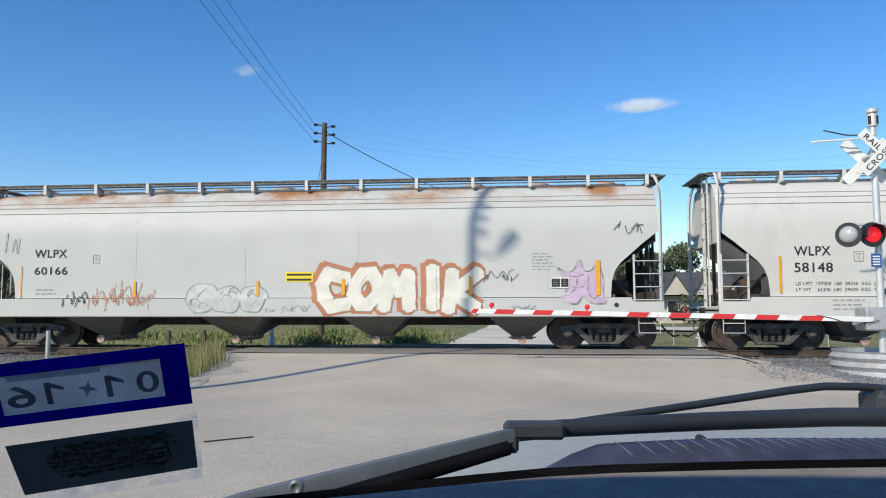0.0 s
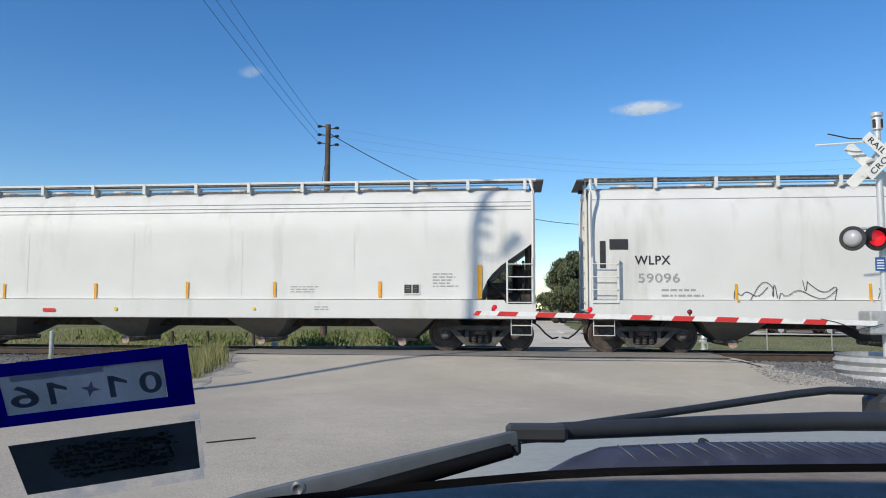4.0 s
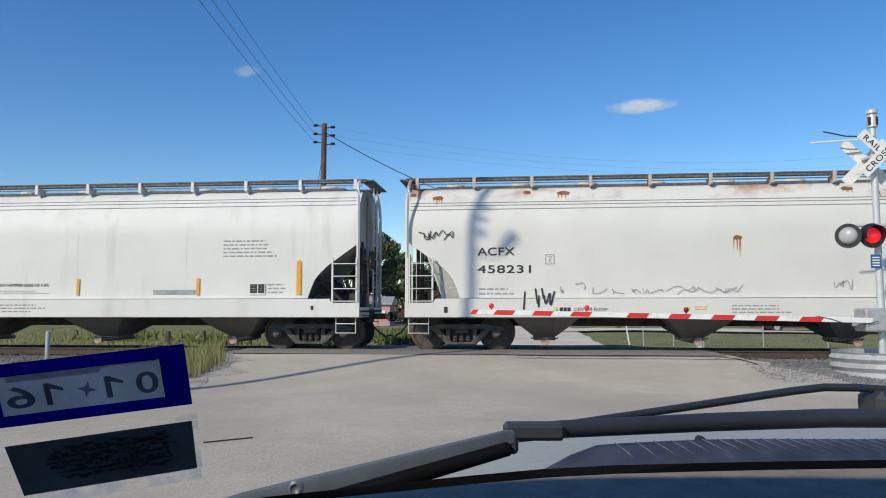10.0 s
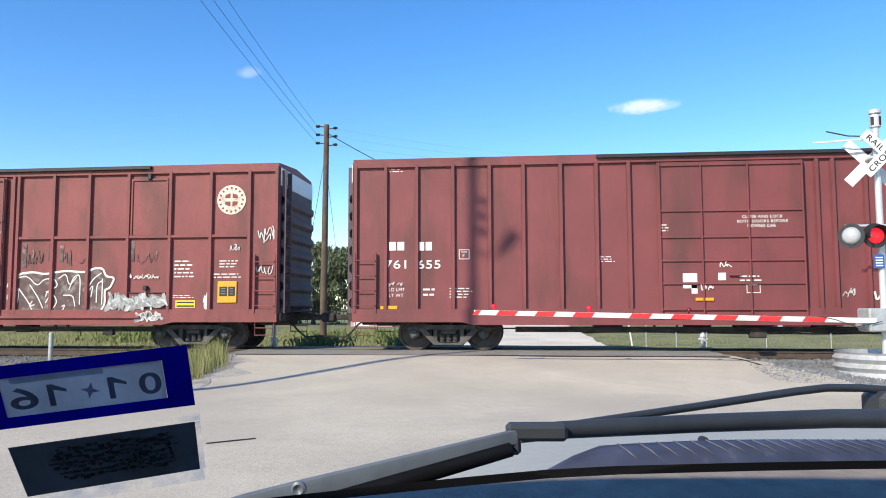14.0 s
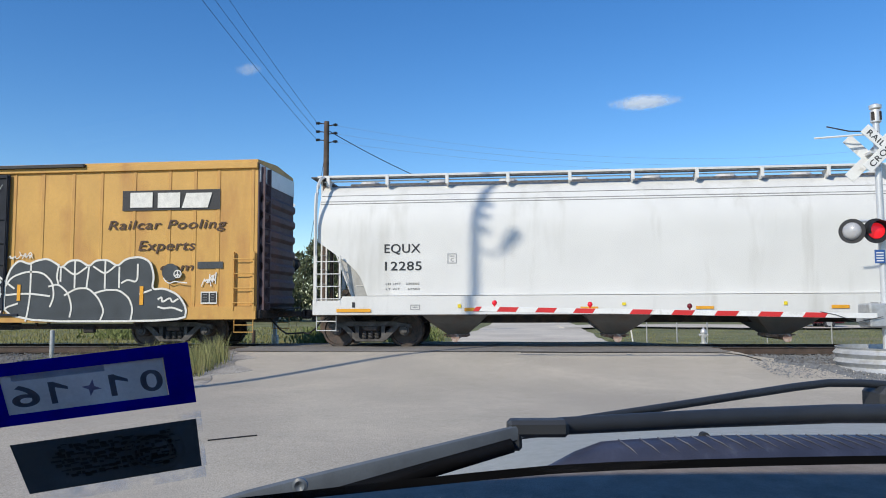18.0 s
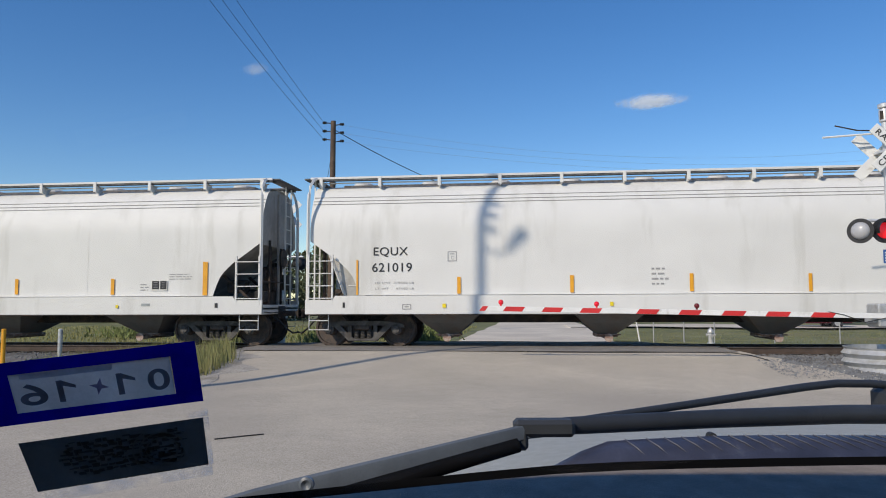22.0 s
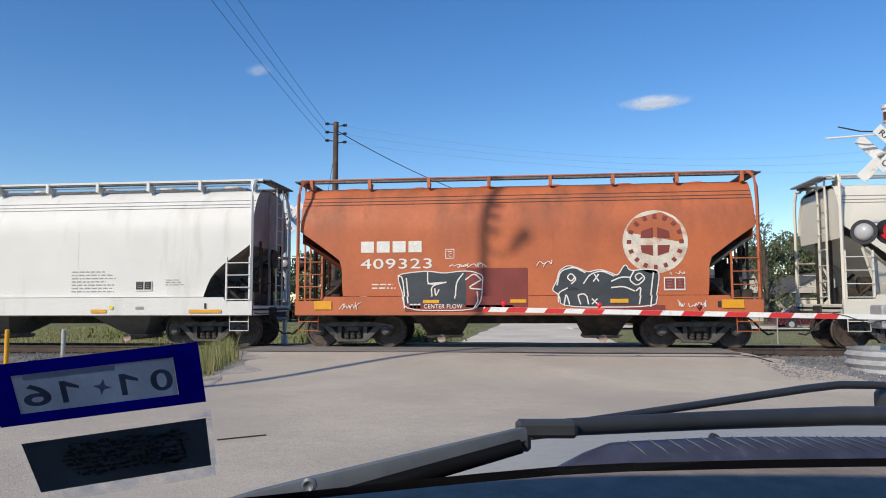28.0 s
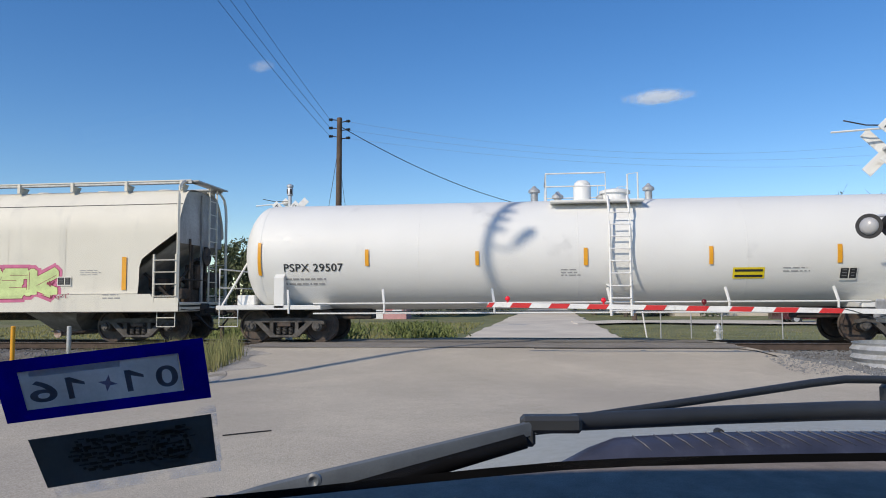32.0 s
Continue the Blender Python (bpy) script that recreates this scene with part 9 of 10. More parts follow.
def cloud_mat(w, hgt, seed, thick):
    m = bpy.data.materials.new("cloud_vapour")
    m.use_nodes = True
    nt = m.node_tree
    nt.nodes.clear()
    out, mx, tr, df, tl, hf = (nt.nodes.new("ShaderNode" + k) for k in ("OutputMaterial", "MixShader", "BsdfTransparent", "BsdfDiffuse", "BsdfTranslucent", "MixShader"))
    tc, mp, nz, ad, ln, mr = (nt.nodes.new("ShaderNode" + k) for k in ("TexCoord", "Mapping", "TexNoise", "VectorMath", "VectorMath", "MapRange"))
    for b in (df, tl):
        b.inputs["Color"].default_value = (0.97, 0.97, 0.98, 1)
    mp.inputs["Scale"].default_value = (1 / w, 0, 1 / hgt)
    nz.inputs["Scale"].default_value, nz.inputs["Detail"].default_value, nz.inputs["Roughness"].default_value = 1.05 + 0.05 * seed, 8, 0.6
    sc = nt.nodes.new("ShaderNodeVectorMath")
    sc.operation = "MULTIPLY_ADD"
    sc.inputs[1].default_value, sc.inputs[2].default_value = (0.8, 0, 0.8), (-0.4, 0, -0.4)
    ad.operation, ln.operation = "ADD", "LENGTH"
    mr.interpolation_type = "SMOOTHSTEP"
    mr.inputs["From Min"].default_value, mr.inputs["From Max"].default_value = 0.80, 0.16
    mr.inputs["To Min"].default_value, mr.inputs["To Max"].default_value = 0.0, thick
    nt.links.new(tc.outputs["Object"], mp.inputs["Vector"])
    wide = nt.nodes.new("ShaderNodeMapping")
    wide.inputs["Scale"].default_value = (2.6 / w, 0, 1 / hgt)
    nt.links.new(tc.outputs["Object"], wide.inputs["Vector"])
    nt.links.new(wide.outputs[0], nz.inputs["Vector"])
    nt.links.new(nz.outputs["Color"], sc.inputs[0])
    nt.links.new(mp.outputs[0], ad.inputs[0])
    nt.links.new(sc.outputs[0], ad.inputs[1])
    nt.links.new(ad.outputs[0], ln.inputs[0])
    nt.links.new(ln.outputs["Value"], mr.inputs["Value"])
    nt.links.new(mr.outputs[0], mx.inputs[0])
    nt.links.new(tr.outputs[0], mx.inputs[1])
    nt.links.new(df.outputs[0], hf.inputs[1])
    nt.links.new(tl.outputs[0], hf.inputs[2])
    nt.links.new(hf.outputs[0], mx.inputs[2])
    nt.links.new(mx.outputs[0], out.inputs["Surface"])
    return m



crossing_signal(7.46, -4.4, -1, 8.42, -1, label="silver railway crossing signal with lowered striped gate arm")
steel_ring(7.5, -4.4)
crossing_signal(-8.5, 4.6, 1, 7.0, 1, label="far railway crossing signal with lowered striped gate arm")
far_pole = power_pole(-9.04, 13.0, 9.78, -0.5, "weathered wooden utility pole with dark insulators", (0.07, 0))
power_pole(-10.29, -14.0, 15.7, -0.5, "tall wooden utility pole with a street lamp", (0.12, 0), True, True, 1.25, 1.2, 0.2)
power_pole(6.75, 30.0, 7.95, -0.6, "leaning thin utility pole behind the railway", (-0.48, 0), False, False)
for i in range(3):
    wire_run("power_wire", "thin overhead power wire", (-9.4, 13, 9.68 - 0.4 * i), (-10.29, -14, (15.95, 14.85, 14.1)[i]), 0.5, 0.008)
    wire_run("power_wire", "thin overhead power wire", (-8.55, 13, 9.58 - 0.4 * i), (39.48, 25, 14.0 - 1.5 * i), 3.0 - 0.5 * i, 0.004, 40, PALEWIRE)
wire_run("service_cable", "thick black overhead cable", (-8.9, 13, 9.35), (6.3, 30, 6.9), 1.35, 0.020, 30)
guy = MB().rod((-9.0, 13, 8.5), (-10.9, 14.5, -0.4), 0.012, 5).rod((-9.0, 13, 8.0), (-8.3, 14.6, -0.4), 0.010, 5)
part("guy_wire", guy, WIRE, far_pole).matrix_basis = Matrix.Translation((9.04, -13.0, 0))
for i, (x, y, h, s) in enumerate(((-52, 48, 7.5, 4.5), (-45, 44, 8, 4.5), (-38, 46, 9.2, 4.2), (-33.5, 42, 9.0, 4.0), (-28, 47, 7.5, 3.6), (-24, 45, 6.8, 3.4), (-19.5, 48, 7.6, 3.6), (-15.5, 46, 7.2, 3.2), (-11, 52, 7.0, 3.0), (-7.0, 56, 7.0, 3.2), (-4.6, 62, 7.2, 2.8),
                                  (4.6, 62, 7.4, 2.6), (6.2, 56, 7.8, 2.8), (8.6, 50, 7.4, 2.8), (11.5, 52, 7.6, 3.0), (14.5, 60, 8.0, 3.4), (19, 62, 8.5, 3.6), (24, 56, 9, 4.0), (30, 58, 9, 4.2), (37, 60, 9, 4.5), (45, 60, 9, 4.5), (54, 60, 10, 5), (-60, 55, 9, 5))):
    tree(x, y, h, s, 30 + i)
for i, (x, y, h, s) in enumerate(((-4.4, 84, 8.5, 3.2), (7.6, 80, 9.0, 3.2), (-3.4, 112, 10.0, 4.0), (9.0, 106, 10.5, 3.8), (-2.6, 150, 12.0, 5.0), (10.6, 146, 12.5, 5.0), (-1.5, 205, 14, 6.0), (12.6, 200, 14.5, 6.0), (-12.6, 45, 8.4, 2.6), (-8.6, 60, 7.6, 3.0))):
    tree(x, y, h, s, 90 + i, leaf=0.22)
tree(20.2, 32, 8.6, 3.2, 71, True, "tall sparse tree with thin branches behind the railway", 0.10)
tree(24.6, 33, 8.9, 3.6, 72, True, "tall sparse tree with thin branches behind the railway", 0.10)
tree(17.3, 36, 8.2, 2.2, 74, True, "tall sparse tree with thin branches behind the railway", 0.10)
house(17.3, 50, 8.5, 8, 2.6, 4.9, "pale house with grey gabled roofs behind the trees")
house(30, 52, 14, 8, 2.6, 4.6, "long pale house with dark roof behind the trees", 2)
shed = thing("shed", "low pink and white shed beyond the meadow", "shed", (-12.4, 42.0, ground_z(-12.4, 42)))
PINK = paint("faded_pink_siding", (0.55, 0.30, 0.29), 0.8, vary=0.12, scale=2)
part("wall", MB().box(-1.8, 1.8, -1.2, 1.2, 0.0, 1.9, 0.02), PINK, shed)
part("roof", MB().prism([(-1.4, 1.9), (0, 2.5), (1.4, 1.9), (1.4, 1.8), (-1.4, 1.8)], -2.0, 2.0, "x"), STEEL, shed, "grey metal roof")
part("door", MB().box(-1.5, -0.2, -1.24, -1.19, 0.05, 1.5, 0.01), WHITE, shed, "white door panel")
part("window", MB().box(0.6, 1.4, -1.24, -1.19, 0.6, 1.3, 0.01), WHITE, shed, "white window frame")
parked_car(17.1, 27.0, (0.07, 0.010, 0.016), "dark red car parked behind the fence")
fire_hydrant(6.8, 8.0)
chain_fence()
small_posts()
cloud((0.1737, 1.0039, 0.274), 1800, 112, 26, 5, "small bright white cloud", 0.55)
cloud((-0.3635, 0.9462, 0.3216), 1800, 44, 22, 9, "tiny faint white cloud", 0.16)
# bushes under and between the trees
rb_ = random.Random(23)
bush = MB()
for i in range(150):
    a = -75 + i + rb_.uniform(-0.8, 0.8)
    if -3.2 < a < 6.0:
        continue
    b = 50 + 14 * smooth(16, 5, abs(a)) + rb_.uniform(-4, 6)
    leaf_cloud(bush, a, b, ground_z(a, b) + rb_.uniform(0.6, 1.6), rb_.uniform(1.0, 1.9), rb_.uniform(1.1, 2.4), 230, rb_, 0.17)
bme = bpy.data.meshes.new("undergrowth")
bme.from_pydata(bush.v, [], bush.f)
bme.materials.append(LEAF)
tagged(part("undergrowth", bme, LEAF), "dark green bushes under the far trees", "bushes", kind="stuff")
# low woods on the horizon
rw = random.Random(11)
wd = MB()
for i in range(360):
    a = -1000 + i * 5.6 + rw.uniform(-3, 3)
    leaf_cloud(wd, a, 330 + rw.uniform(-30, 30), rw.uniform(2.5, 6.0), rw.uniform(5, 8), rw.uniform(4, 7.5), 60, rw, 1.3)
wme = bpy.data.meshes.new("far_woods")
wme.from_pydata(wd.v, [], wd.f)
wme.materials.append(LEAF)
tagged(part("far_woods", wme, LEAF), "dark green woods along the horizon", "woods", kind="stuff")

# ---- the car in which the camera is held ----
DASH = paint("dashboard_vinyl", (0.29, 0.25, 0.215), 0.85, vary=0.16, scale=40, bump=0.0006, bscale=900, spec=0.12)
RIDGE = paint("dash_ridge_vinyl", (0.055, 0.062, 0.10), 0.4, vary=0.2, scale=30, stain=(0.12, 0.14, 0.18), amount=0.12, sscale=60)
RIB = paint("reflected_rib_pale", (0.085, 0.094, 0.125), 0.5, vary=0.2, scale=60)
TRIM = paint("black_wiper", (0.035, 0.040, 0.048), 0.55, vary=0.15, scale=20)
ARMGREY = paint("wiper_arm_grey", (0.125, 0.15, 0.185), 0.4, vary=0.15, scale=30)
HOOD = paint("silver_hood", (0.38, 0.38, 0.335), 0.55, metal=0.0, vary=0.05, scale=3)
PITCH = paint("black_slot", (0.004, 0.0045, 0.006), 0.8, vary=0.1, spec=0.1)
LINER = paint("headliner", (0.10, 0.10, 0.11), 0.9, vary=0.1)


def film(name, color, through=0.55):
    """Thin printed film: part of the light comes through from behind."""
    m = paint(name, color, 0.6, vary=0.1, scale=60)
    nt = m.node_tree
    b = nt.nodes["Principled BSDF"]
    tl = nt.nodes.new("ShaderNodeBsdfTranslucent")
    mx = nt.nodes.new("ShaderNodeMixShader")
    mx.inputs[0].default_value = through
    nt.links.new(b.inputs["Base Color"].links[0].from_socket, tl.inputs["Color"])
    nt.links.new(b.outputs[0], mx.inputs[1])
    nt.links.new(tl.outputs[0], mx.inputs[2])
    nt.links.new(mx.outputs[0], nt.nodes["Material Output"].inputs["Surface"])
    return m


STICK_BLUE = film("sticker_blue", (0.012, 0.016, 0.55), 0.7)
STICK_PALE = film("sticker_pale", (0.76, 0.73, 0.71), 0.85)
STICK_INK = film("sticker_ink", (0.155, 0.165, 0.175), 0.7)
RESIDUE = bpy.data.materials.new("glue_residue")
RESIDUE.use_nodes = True
rt = RESIDUE.node_tree
rt.nodes.clear()
r_out, r_mix, r_clear, r_haze, r_noise, r_range, r_place = (rt.nodes.new("ShaderNode" + k) for k in ("OutputMaterial", "MixShader", "BsdfTransparent", "BsdfTranslucent", "TexNoise", "MapRange", "TexCoord"))
r_haze.inputs["Color"].default_value = (0.75, 0.78, 0.76, 1)
r_noise.inputs["Scale"].default_value, r_noise.inputs["Detail"].default_value = 90, 5
r_range.inputs["From Min"].default_value, r_range.inputs["From Max"].default_value, r_range.inputs["To Max"].default_value = 0.40, 0.80, 0.34
rt.links.new(r_place.outputs["Object"], r_noise.inputs["Vector"])
rt.links.new(r_noise.outputs[0], r_range.inputs["Value"])
rt.links.new(r_range.outputs[0], r_mix.inputs[0])
rt.links.new(r_clear.outputs[0], r_mix.inputs[1])
rt.links.new(r_haze.outputs[0], r_mix.inputs[2])
rt.links.new(r_mix.outputs[0], r_out.inputs["Surface"])
STICK_DARK = film("sticker_dark", (0.27, 0.28, 0.29), 0.7)
STICK_BAND = film("sticker_band", (0.72, 0.75, 0.82), 0.9)
FIGURE = film("sticker_figures", (0.19, 0.20, 0.26), 0.75)
STAR = film("sticker_star", (0.33, 0.29, 0.46), 0.75)


def tinted():
    g = bpy.data.materials.new("tinted_glass")
    g.use_nodes = True
    nt = g.node_tree
    nt.nodes.clear()
    o, mx, tr, gl = (nt.nodes.new("ShaderNode" + k) for k in ("OutputMaterial", "MixShader", "BsdfTransparent", "BsdfGlossy"))
    tr.inputs["Color"].default_value = (0.10, 0.11, 0.11, 1)
    gl.inputs["Roughness"].default_value = 0.03
    mx.inputs[0].default_value = 0.06
    nt.links.new(tr.outputs[0], mx.inputs[1])
    nt.links.new(gl.outputs[0], mx.inputs[2])
    nt.links.new(mx.outputs[0], o.inputs["Surface"])
    return g


TINT = tinted()


def cabin():
    car = thing("car", "dark car interior with wiper and silver hood", "car", EYE, rz=5.735)
    # wiper: a long arm with a flat foot, its blade and a pivot block
    # the arm is a folded metal channel: broad pale face, narrow rounded top
    fold, vs = MB(), []
    spine = ((-0.20, 0.590, -0.166, 0.0085), (-0.159, 0.594, -0.1555, 0.0095), (-0.12, 0.600, -0.1468, 0.0092), (0.058, 0.631, -0.1085, 0.0062), (0.09, 0.65, -0.1055, 0.0045), (0.122, 0.67, -0.104, 0.003))
    profile = ((0.3, -1.0), (-0.35, -0.95), (-0.42, 0.35), (-0.30, 0.8), (0.05, 1.0), (0.6, 0.9), (0.7, -0.8))
    for x, y, z, r in spine:
        vs += [(x, y + r * a, z + r * b) for a, b in profile]
    m = len(profile)
    fold.add(vs, [(j * m + i, j * m + (i + 1) % m, (j + 1) * m + (i + 1) % m, (j + 1) * m + i) for j in range(len(spine) - 1) for i in range(m)] + [tuple(range(m)), tuple(range(len(vs) - 1, len(vs) - 1 - m, -1))])
    arm = part("wiper_arm", fold, ARMGREY, car, "grey wiper arm", 25)
    part("wiper_rod", MB().tube([(0.10, 0.66, -0.1055), (0.122, 0.67, -0.1035), (0.25, 0.74, -0.098), (0.38, 0.81, -0.0915), (0.427, 0.83, -0.0895), (0.47, 0.84, -0.091), (0.53, 0.85, -0.096)], [0.003, 0.0035, 0.004, 0.0045, 0.0045, 0.0045, 0.0045], 16), TRIM, arm, "thin dark rod", 40)
    part("blade_rubber", MB().tube([(-0.17, 0.588, -0.172), (-0.05, 0.606, -0.1435), (0.055, 0.628, -0.1185)], [0.006, 0.007, 0.006], 16), PITCH, arm, "black blade under the arm", 40)
    for i in range(9):
        u = i / 8
        part("blade_rib", MB().rod((-0.118 + 0.045 * u, 0.5895 + 0.0065 * u, -0.1655 + 0.0105 * u), (-0.1155 + 0.045 * u, 0.5885 + 0.0065 * u, -0.1545 + 0.0105 * u), 0.0009, 6), TRIM, arm)
    part("bolt", MB().lathe([(0.006, 0.0), (0.006, -0.004), (0.004, -0.005), (0.001, -0.003)], 14, "y", (-0.114, 0.583, -0.1395)), ARMGREY, arm, "bolt head", 30)
    blade = part("wiper_blade", MB().tube([(0.059, 0.641, -0.1095), (0.10, 0.655, -0.107), (0.25, 0.71, -0.1095), (0.40, 0.77, -0.1145), (0.52, 0.816, -0.1215)], [0.0068, 0.0078, 0.0088, 0.0098, 0.0105], 16), TRIM, car, "black wiper blade", 40)
    part("blade_end", MB().box(0.052, 0.104, 0.630, 0.650, -0.113, -0.0985, 0.004).box(0.052, 0.064, 0.630, 0.646, -0.124, -0.108, 0.003), TRIM, blade)
    part("wiper_pivot", MB().box(0.482, 0.59, 0.82, 0.87, -0.128, -0.094, 0.008), TRIM, car, "dark wiper pivot block")
    # hood seen below the wiper
    hood = MB()
    n = 14
    vs = []
    for j, k in enumerate((0, 0.5, 1)):
        for i in range(n + 1):
            u = i / n
            x = -0.62 + u * 1.85
            far = -0.43 + 0.185 * min(1, (x + 0.62) / 0.80) if x < 0.18 else -0.245 + 0.002 * x
            y = 0.66 + (1.56 - 0.66) * k + 0.06 * x
            z = far * (0.35 + 0.65 * k) + (-0.175) * (1 - k) * 0.65 - 0.012
            vs.append((x, y, z))
    m = n + 1
    hood.add(vs, [(j * m + i, j * m + i + 1, (j + 1) * m + i + 1, (j + 1) * m + i) for j in range(2) for i in range(n)])
    part("hood", hood, HOOD, car, "dusty silver hood", 60)
    # dashboard: pad, dark slot and the raised ridge behind it
    pad = MB()
    xs = [-0.45 + 1.15 * i / 22 for i in range(23)]
    vs = []
    for y, dz in ((0.20, -0.035), (0.42, -0.006), (0.50, 0.0), (0.525, -0.001), (0.53, -0.02), (0.53, -0.3)):
        for x in xs:
            edge = -0.150 + 0.0315 * smooth(-0.33, 0.13, x) - 0.002 * smooth(0.2, 0.45, x)
            vs.append((x, y + 0.11 * max(0, x) * (1 if y > 0.45 else 0.5), edge + dz))
    m = len(xs)
    pad.add(vs, [(j * m + i, j * m + i + 1, (j + 1) * m + i + 1, (j + 1) * m + i) for j in range(5) for i in range(m - 1)])
    part("dashboard", pad, DASH, car, "blue-grey textured dashboard pad", 50)
    slot, vs = MB(), []
    for dy, dz in ((0.012, -0.25), (0.012, 0.0), (0.03, -0.004), (0.03, -0.25)):
        for x in xs:
            edge = -0.150 + 0.0315 * smooth(-0.33, 0.13, x) - 0.002 * smooth(0.2, 0.45, x)
            y = 0.53 + 0.11 * max(0, x) + dy
            vs.append((x, y, (edge - 0.001) * y / (y - dy - 0.005) + 0.0062 + dz))
    slot.add(vs, [(j * m + i, j * m + i + 1, (j + 1) * m + i + 1, (j + 1) * m + i) for j in range(3) for i in range(m - 1)])
    part("dash_slot", slot, PITCH, car, "dark defroster slot")
    rd = MB()
    xs = [-0.20 + 0.95 * i / 40 for i in range(41)]
    vs = []
    for dy, dz in ((-0.03, -0.020), (-0.018, -0.004), (0.0, 0.0), (0.02, -0.006), (0.03, -0.05)):
        for i, x in enumerate(xs):
            crest = -0.158 + 0.013 * smooth(-0.1, 0.03, x) + 0.0275 * smooth(0.05, 0.14, x) - 0.0095 * smooth(0.2, 0.5, x)
            vs.append((x, 0.61 + 0.24 * max(0, x) + dy, crest + dz))
    m = len(xs)
    rd.add(vs, [(j * m + i, j * m + i + 1, (j + 1) * m + i + 1, (j + 1) * m + i) for j in range(4) for i in range(m - 1)])
    ridge = part("dash_ridge", rd, RIDGE, car, "navy ridge along the windscreen's foot", 50)
    for i in range(22):
        # slanting pale streaks for the defroster's reflection, closer and flatter towards the car's middle
        x = 0.148 + 0.30 * (i / 21) ** 0.9
        run_ = 0.012 + 0.022 * i / 21
        line = []
        for q, dy, dz in ((0.0, -0.003, 0.0008), (0.55, -0.0182, -0.0034), (1.0, -0.0225, -0.0085)):
            u = x + run_ * q
            crest = -0.158 + 0.013 * smooth(-0.1, 0.03, u) + 0.0275 * smooth(0.05, 0.14, u) - 0.0095 * smooth(0.2, 0.5, u)
            line.append((u, 0.61 + 0.24 * u + dy, crest + dz))
        part("defroster_rib", MB().tube(line, [0.0007, 0.0006, 0.0002], 5), RIB, ridge, "", 60)
    part("vin_clip", MB().rod((0.232, 0.668, -0.1195), (0.232, 0.676, -0.1195), 0.004, 12), TRIM, car, "small clip")
    # the car round the camera: lining, outer panels, pillars, windows, wheels
    shell = MB().box(-0.58, 1.19, -1.7, 0.03, 0.285, 0.30, 0.004).box(-0.585, -0.57, -1.7, 0.3, -0.85, -0.06, 0.004).box(1.18, 1.195, -1.7, 0.3, -0.85, -0.06, 0.004)
    shell.box(-0.58, 1.19, -1.75, 1.5, -0.90, -0.86, 0.01).box(-0.58, 1.19, 0.5, 0.56, -0.86, -0.32, 0.01)
    part("cabin_lining", shell, LINER, car, "dark cabin lining")
    part("roof", MB().prism([(-1.62, 0.27), (-1.5, 0.33), (-0.9, 0.37), (-0.1, 0.345), (0.045, 0.315), (0.045, 0.302), (-1.62, 0.302 - 0.05)], -0.56, 1.17, "x"), HOOD, car, "silver roof panel", 40)
    side = [(-1.95, -0.80), (-2.02, -0.45), (-1.95, -0.06), (-1.2, -0.03), (0.40, -0.10), (0.75, -0.24), (1.2, -0.44), (1.72, -0.58), (1.80, -0.66), (1.78, -0.84), (1.50, -0.84), (1.42, -0.58), (1.15, -0.46), (0.88, -0.58), (0.80, -0.84),
            (-0.95, -0.84), (-1.03, -0.58), (-1.3, -0.46), (-1.57, -0.58), (-1.65, -0.80)]
    for x0, x1 in ((-0.63, -0.59), (1.20, 1.24)):
        body = part("side_panel", MB().prism(side, x0, x1, "x"), HOOD, car, "silver side panel with wheel arches")
        o = x0 - 0.008 if x0 < 0 else x1 + 0.008
        for a, b in ((-0.42, 0.55), (-1.10, -0.45)):
            part("door", MB().box(min(o, o + 0.012), max(o, o + 0.012), a, b, -0.74, -0.12, 0.004), HOOD, body, "silver door skin")
            part("door_handle", MB().box(min(o - 0.02, o + 0.03), max(o - 0.02, o + 0.03), a + 0.06, a + 0.2, -0.24, -0.21, 0.006), TRIM, body)
        m = (x0 + x1) / 2
        q = 0.05 if x0 < 0 else -0.05
        for pts in (((m, 0.42, -0.10), (m + q, 0.03, 0.29)), ((m, -0.45, -0.05), (m + q, -0.42, 0.31)), ((m, -1.15, -0.05), (m + q, -1.05, 0.32)), ((m, -1.93, -0.06), (m + q, -1.58, 0.28))):
            part("pillar", MB().rod(pts[0], pts[1], 0.035, 8), TRIM, car, "", 40)
        for a, b in ((-0.42, 0.36), (-1.1, -0.46), (-1.85, -1.16)):
            w = MB().add([(m, a, -0.06), (m, b, -0.07), (m + q, min(b, 0.02), 0.28), (m + q, max(a, -1.5), 0.28)], [(0, 1, 2, 3)])
            part("side_window", w, TINT, car, "dark tinted side window")
    part("tailgate", MB().prism([(-1.98, -0.80), (-2.05, -0.5), (-1.98, -0.06), (-1.92, -0.06), (-1.92, -0.80)], -0.59, 1.20, "x"), HOOD, car, "silver tailgate", 40)
    part("rear_window", MB().add([(-0.56, -1.93, -0.05), (1.17, -1.93, -0.05), (1.12, -1.60, 0.27), (-0.51, -1.60, 0.27)], [(0, 1, 2, 3)]), TINT, car, "dark tinted rear window")
    part("front_bumper", MB().prism([(1.58, -0.50), (1.74, -0.58), (1.84, -0.66), (1.84, -0.80), (1.76, -0.88), (1.58, -0.88)], -0.60, 1.21, "x"), HOOD, car, "silver front bumper", 30)
    part("grille", MB().box(0.0, 0.62, 1.835, 1.85, -0.80, -0.68, 0.01), BLACK, car)
    for hx in (-0.42, 1.03):
        part("headlight", MB().ball((hx, 1.72, -0.62), 0.14, 0.07, 0.055), LENS, car, "clear headlight", 60)
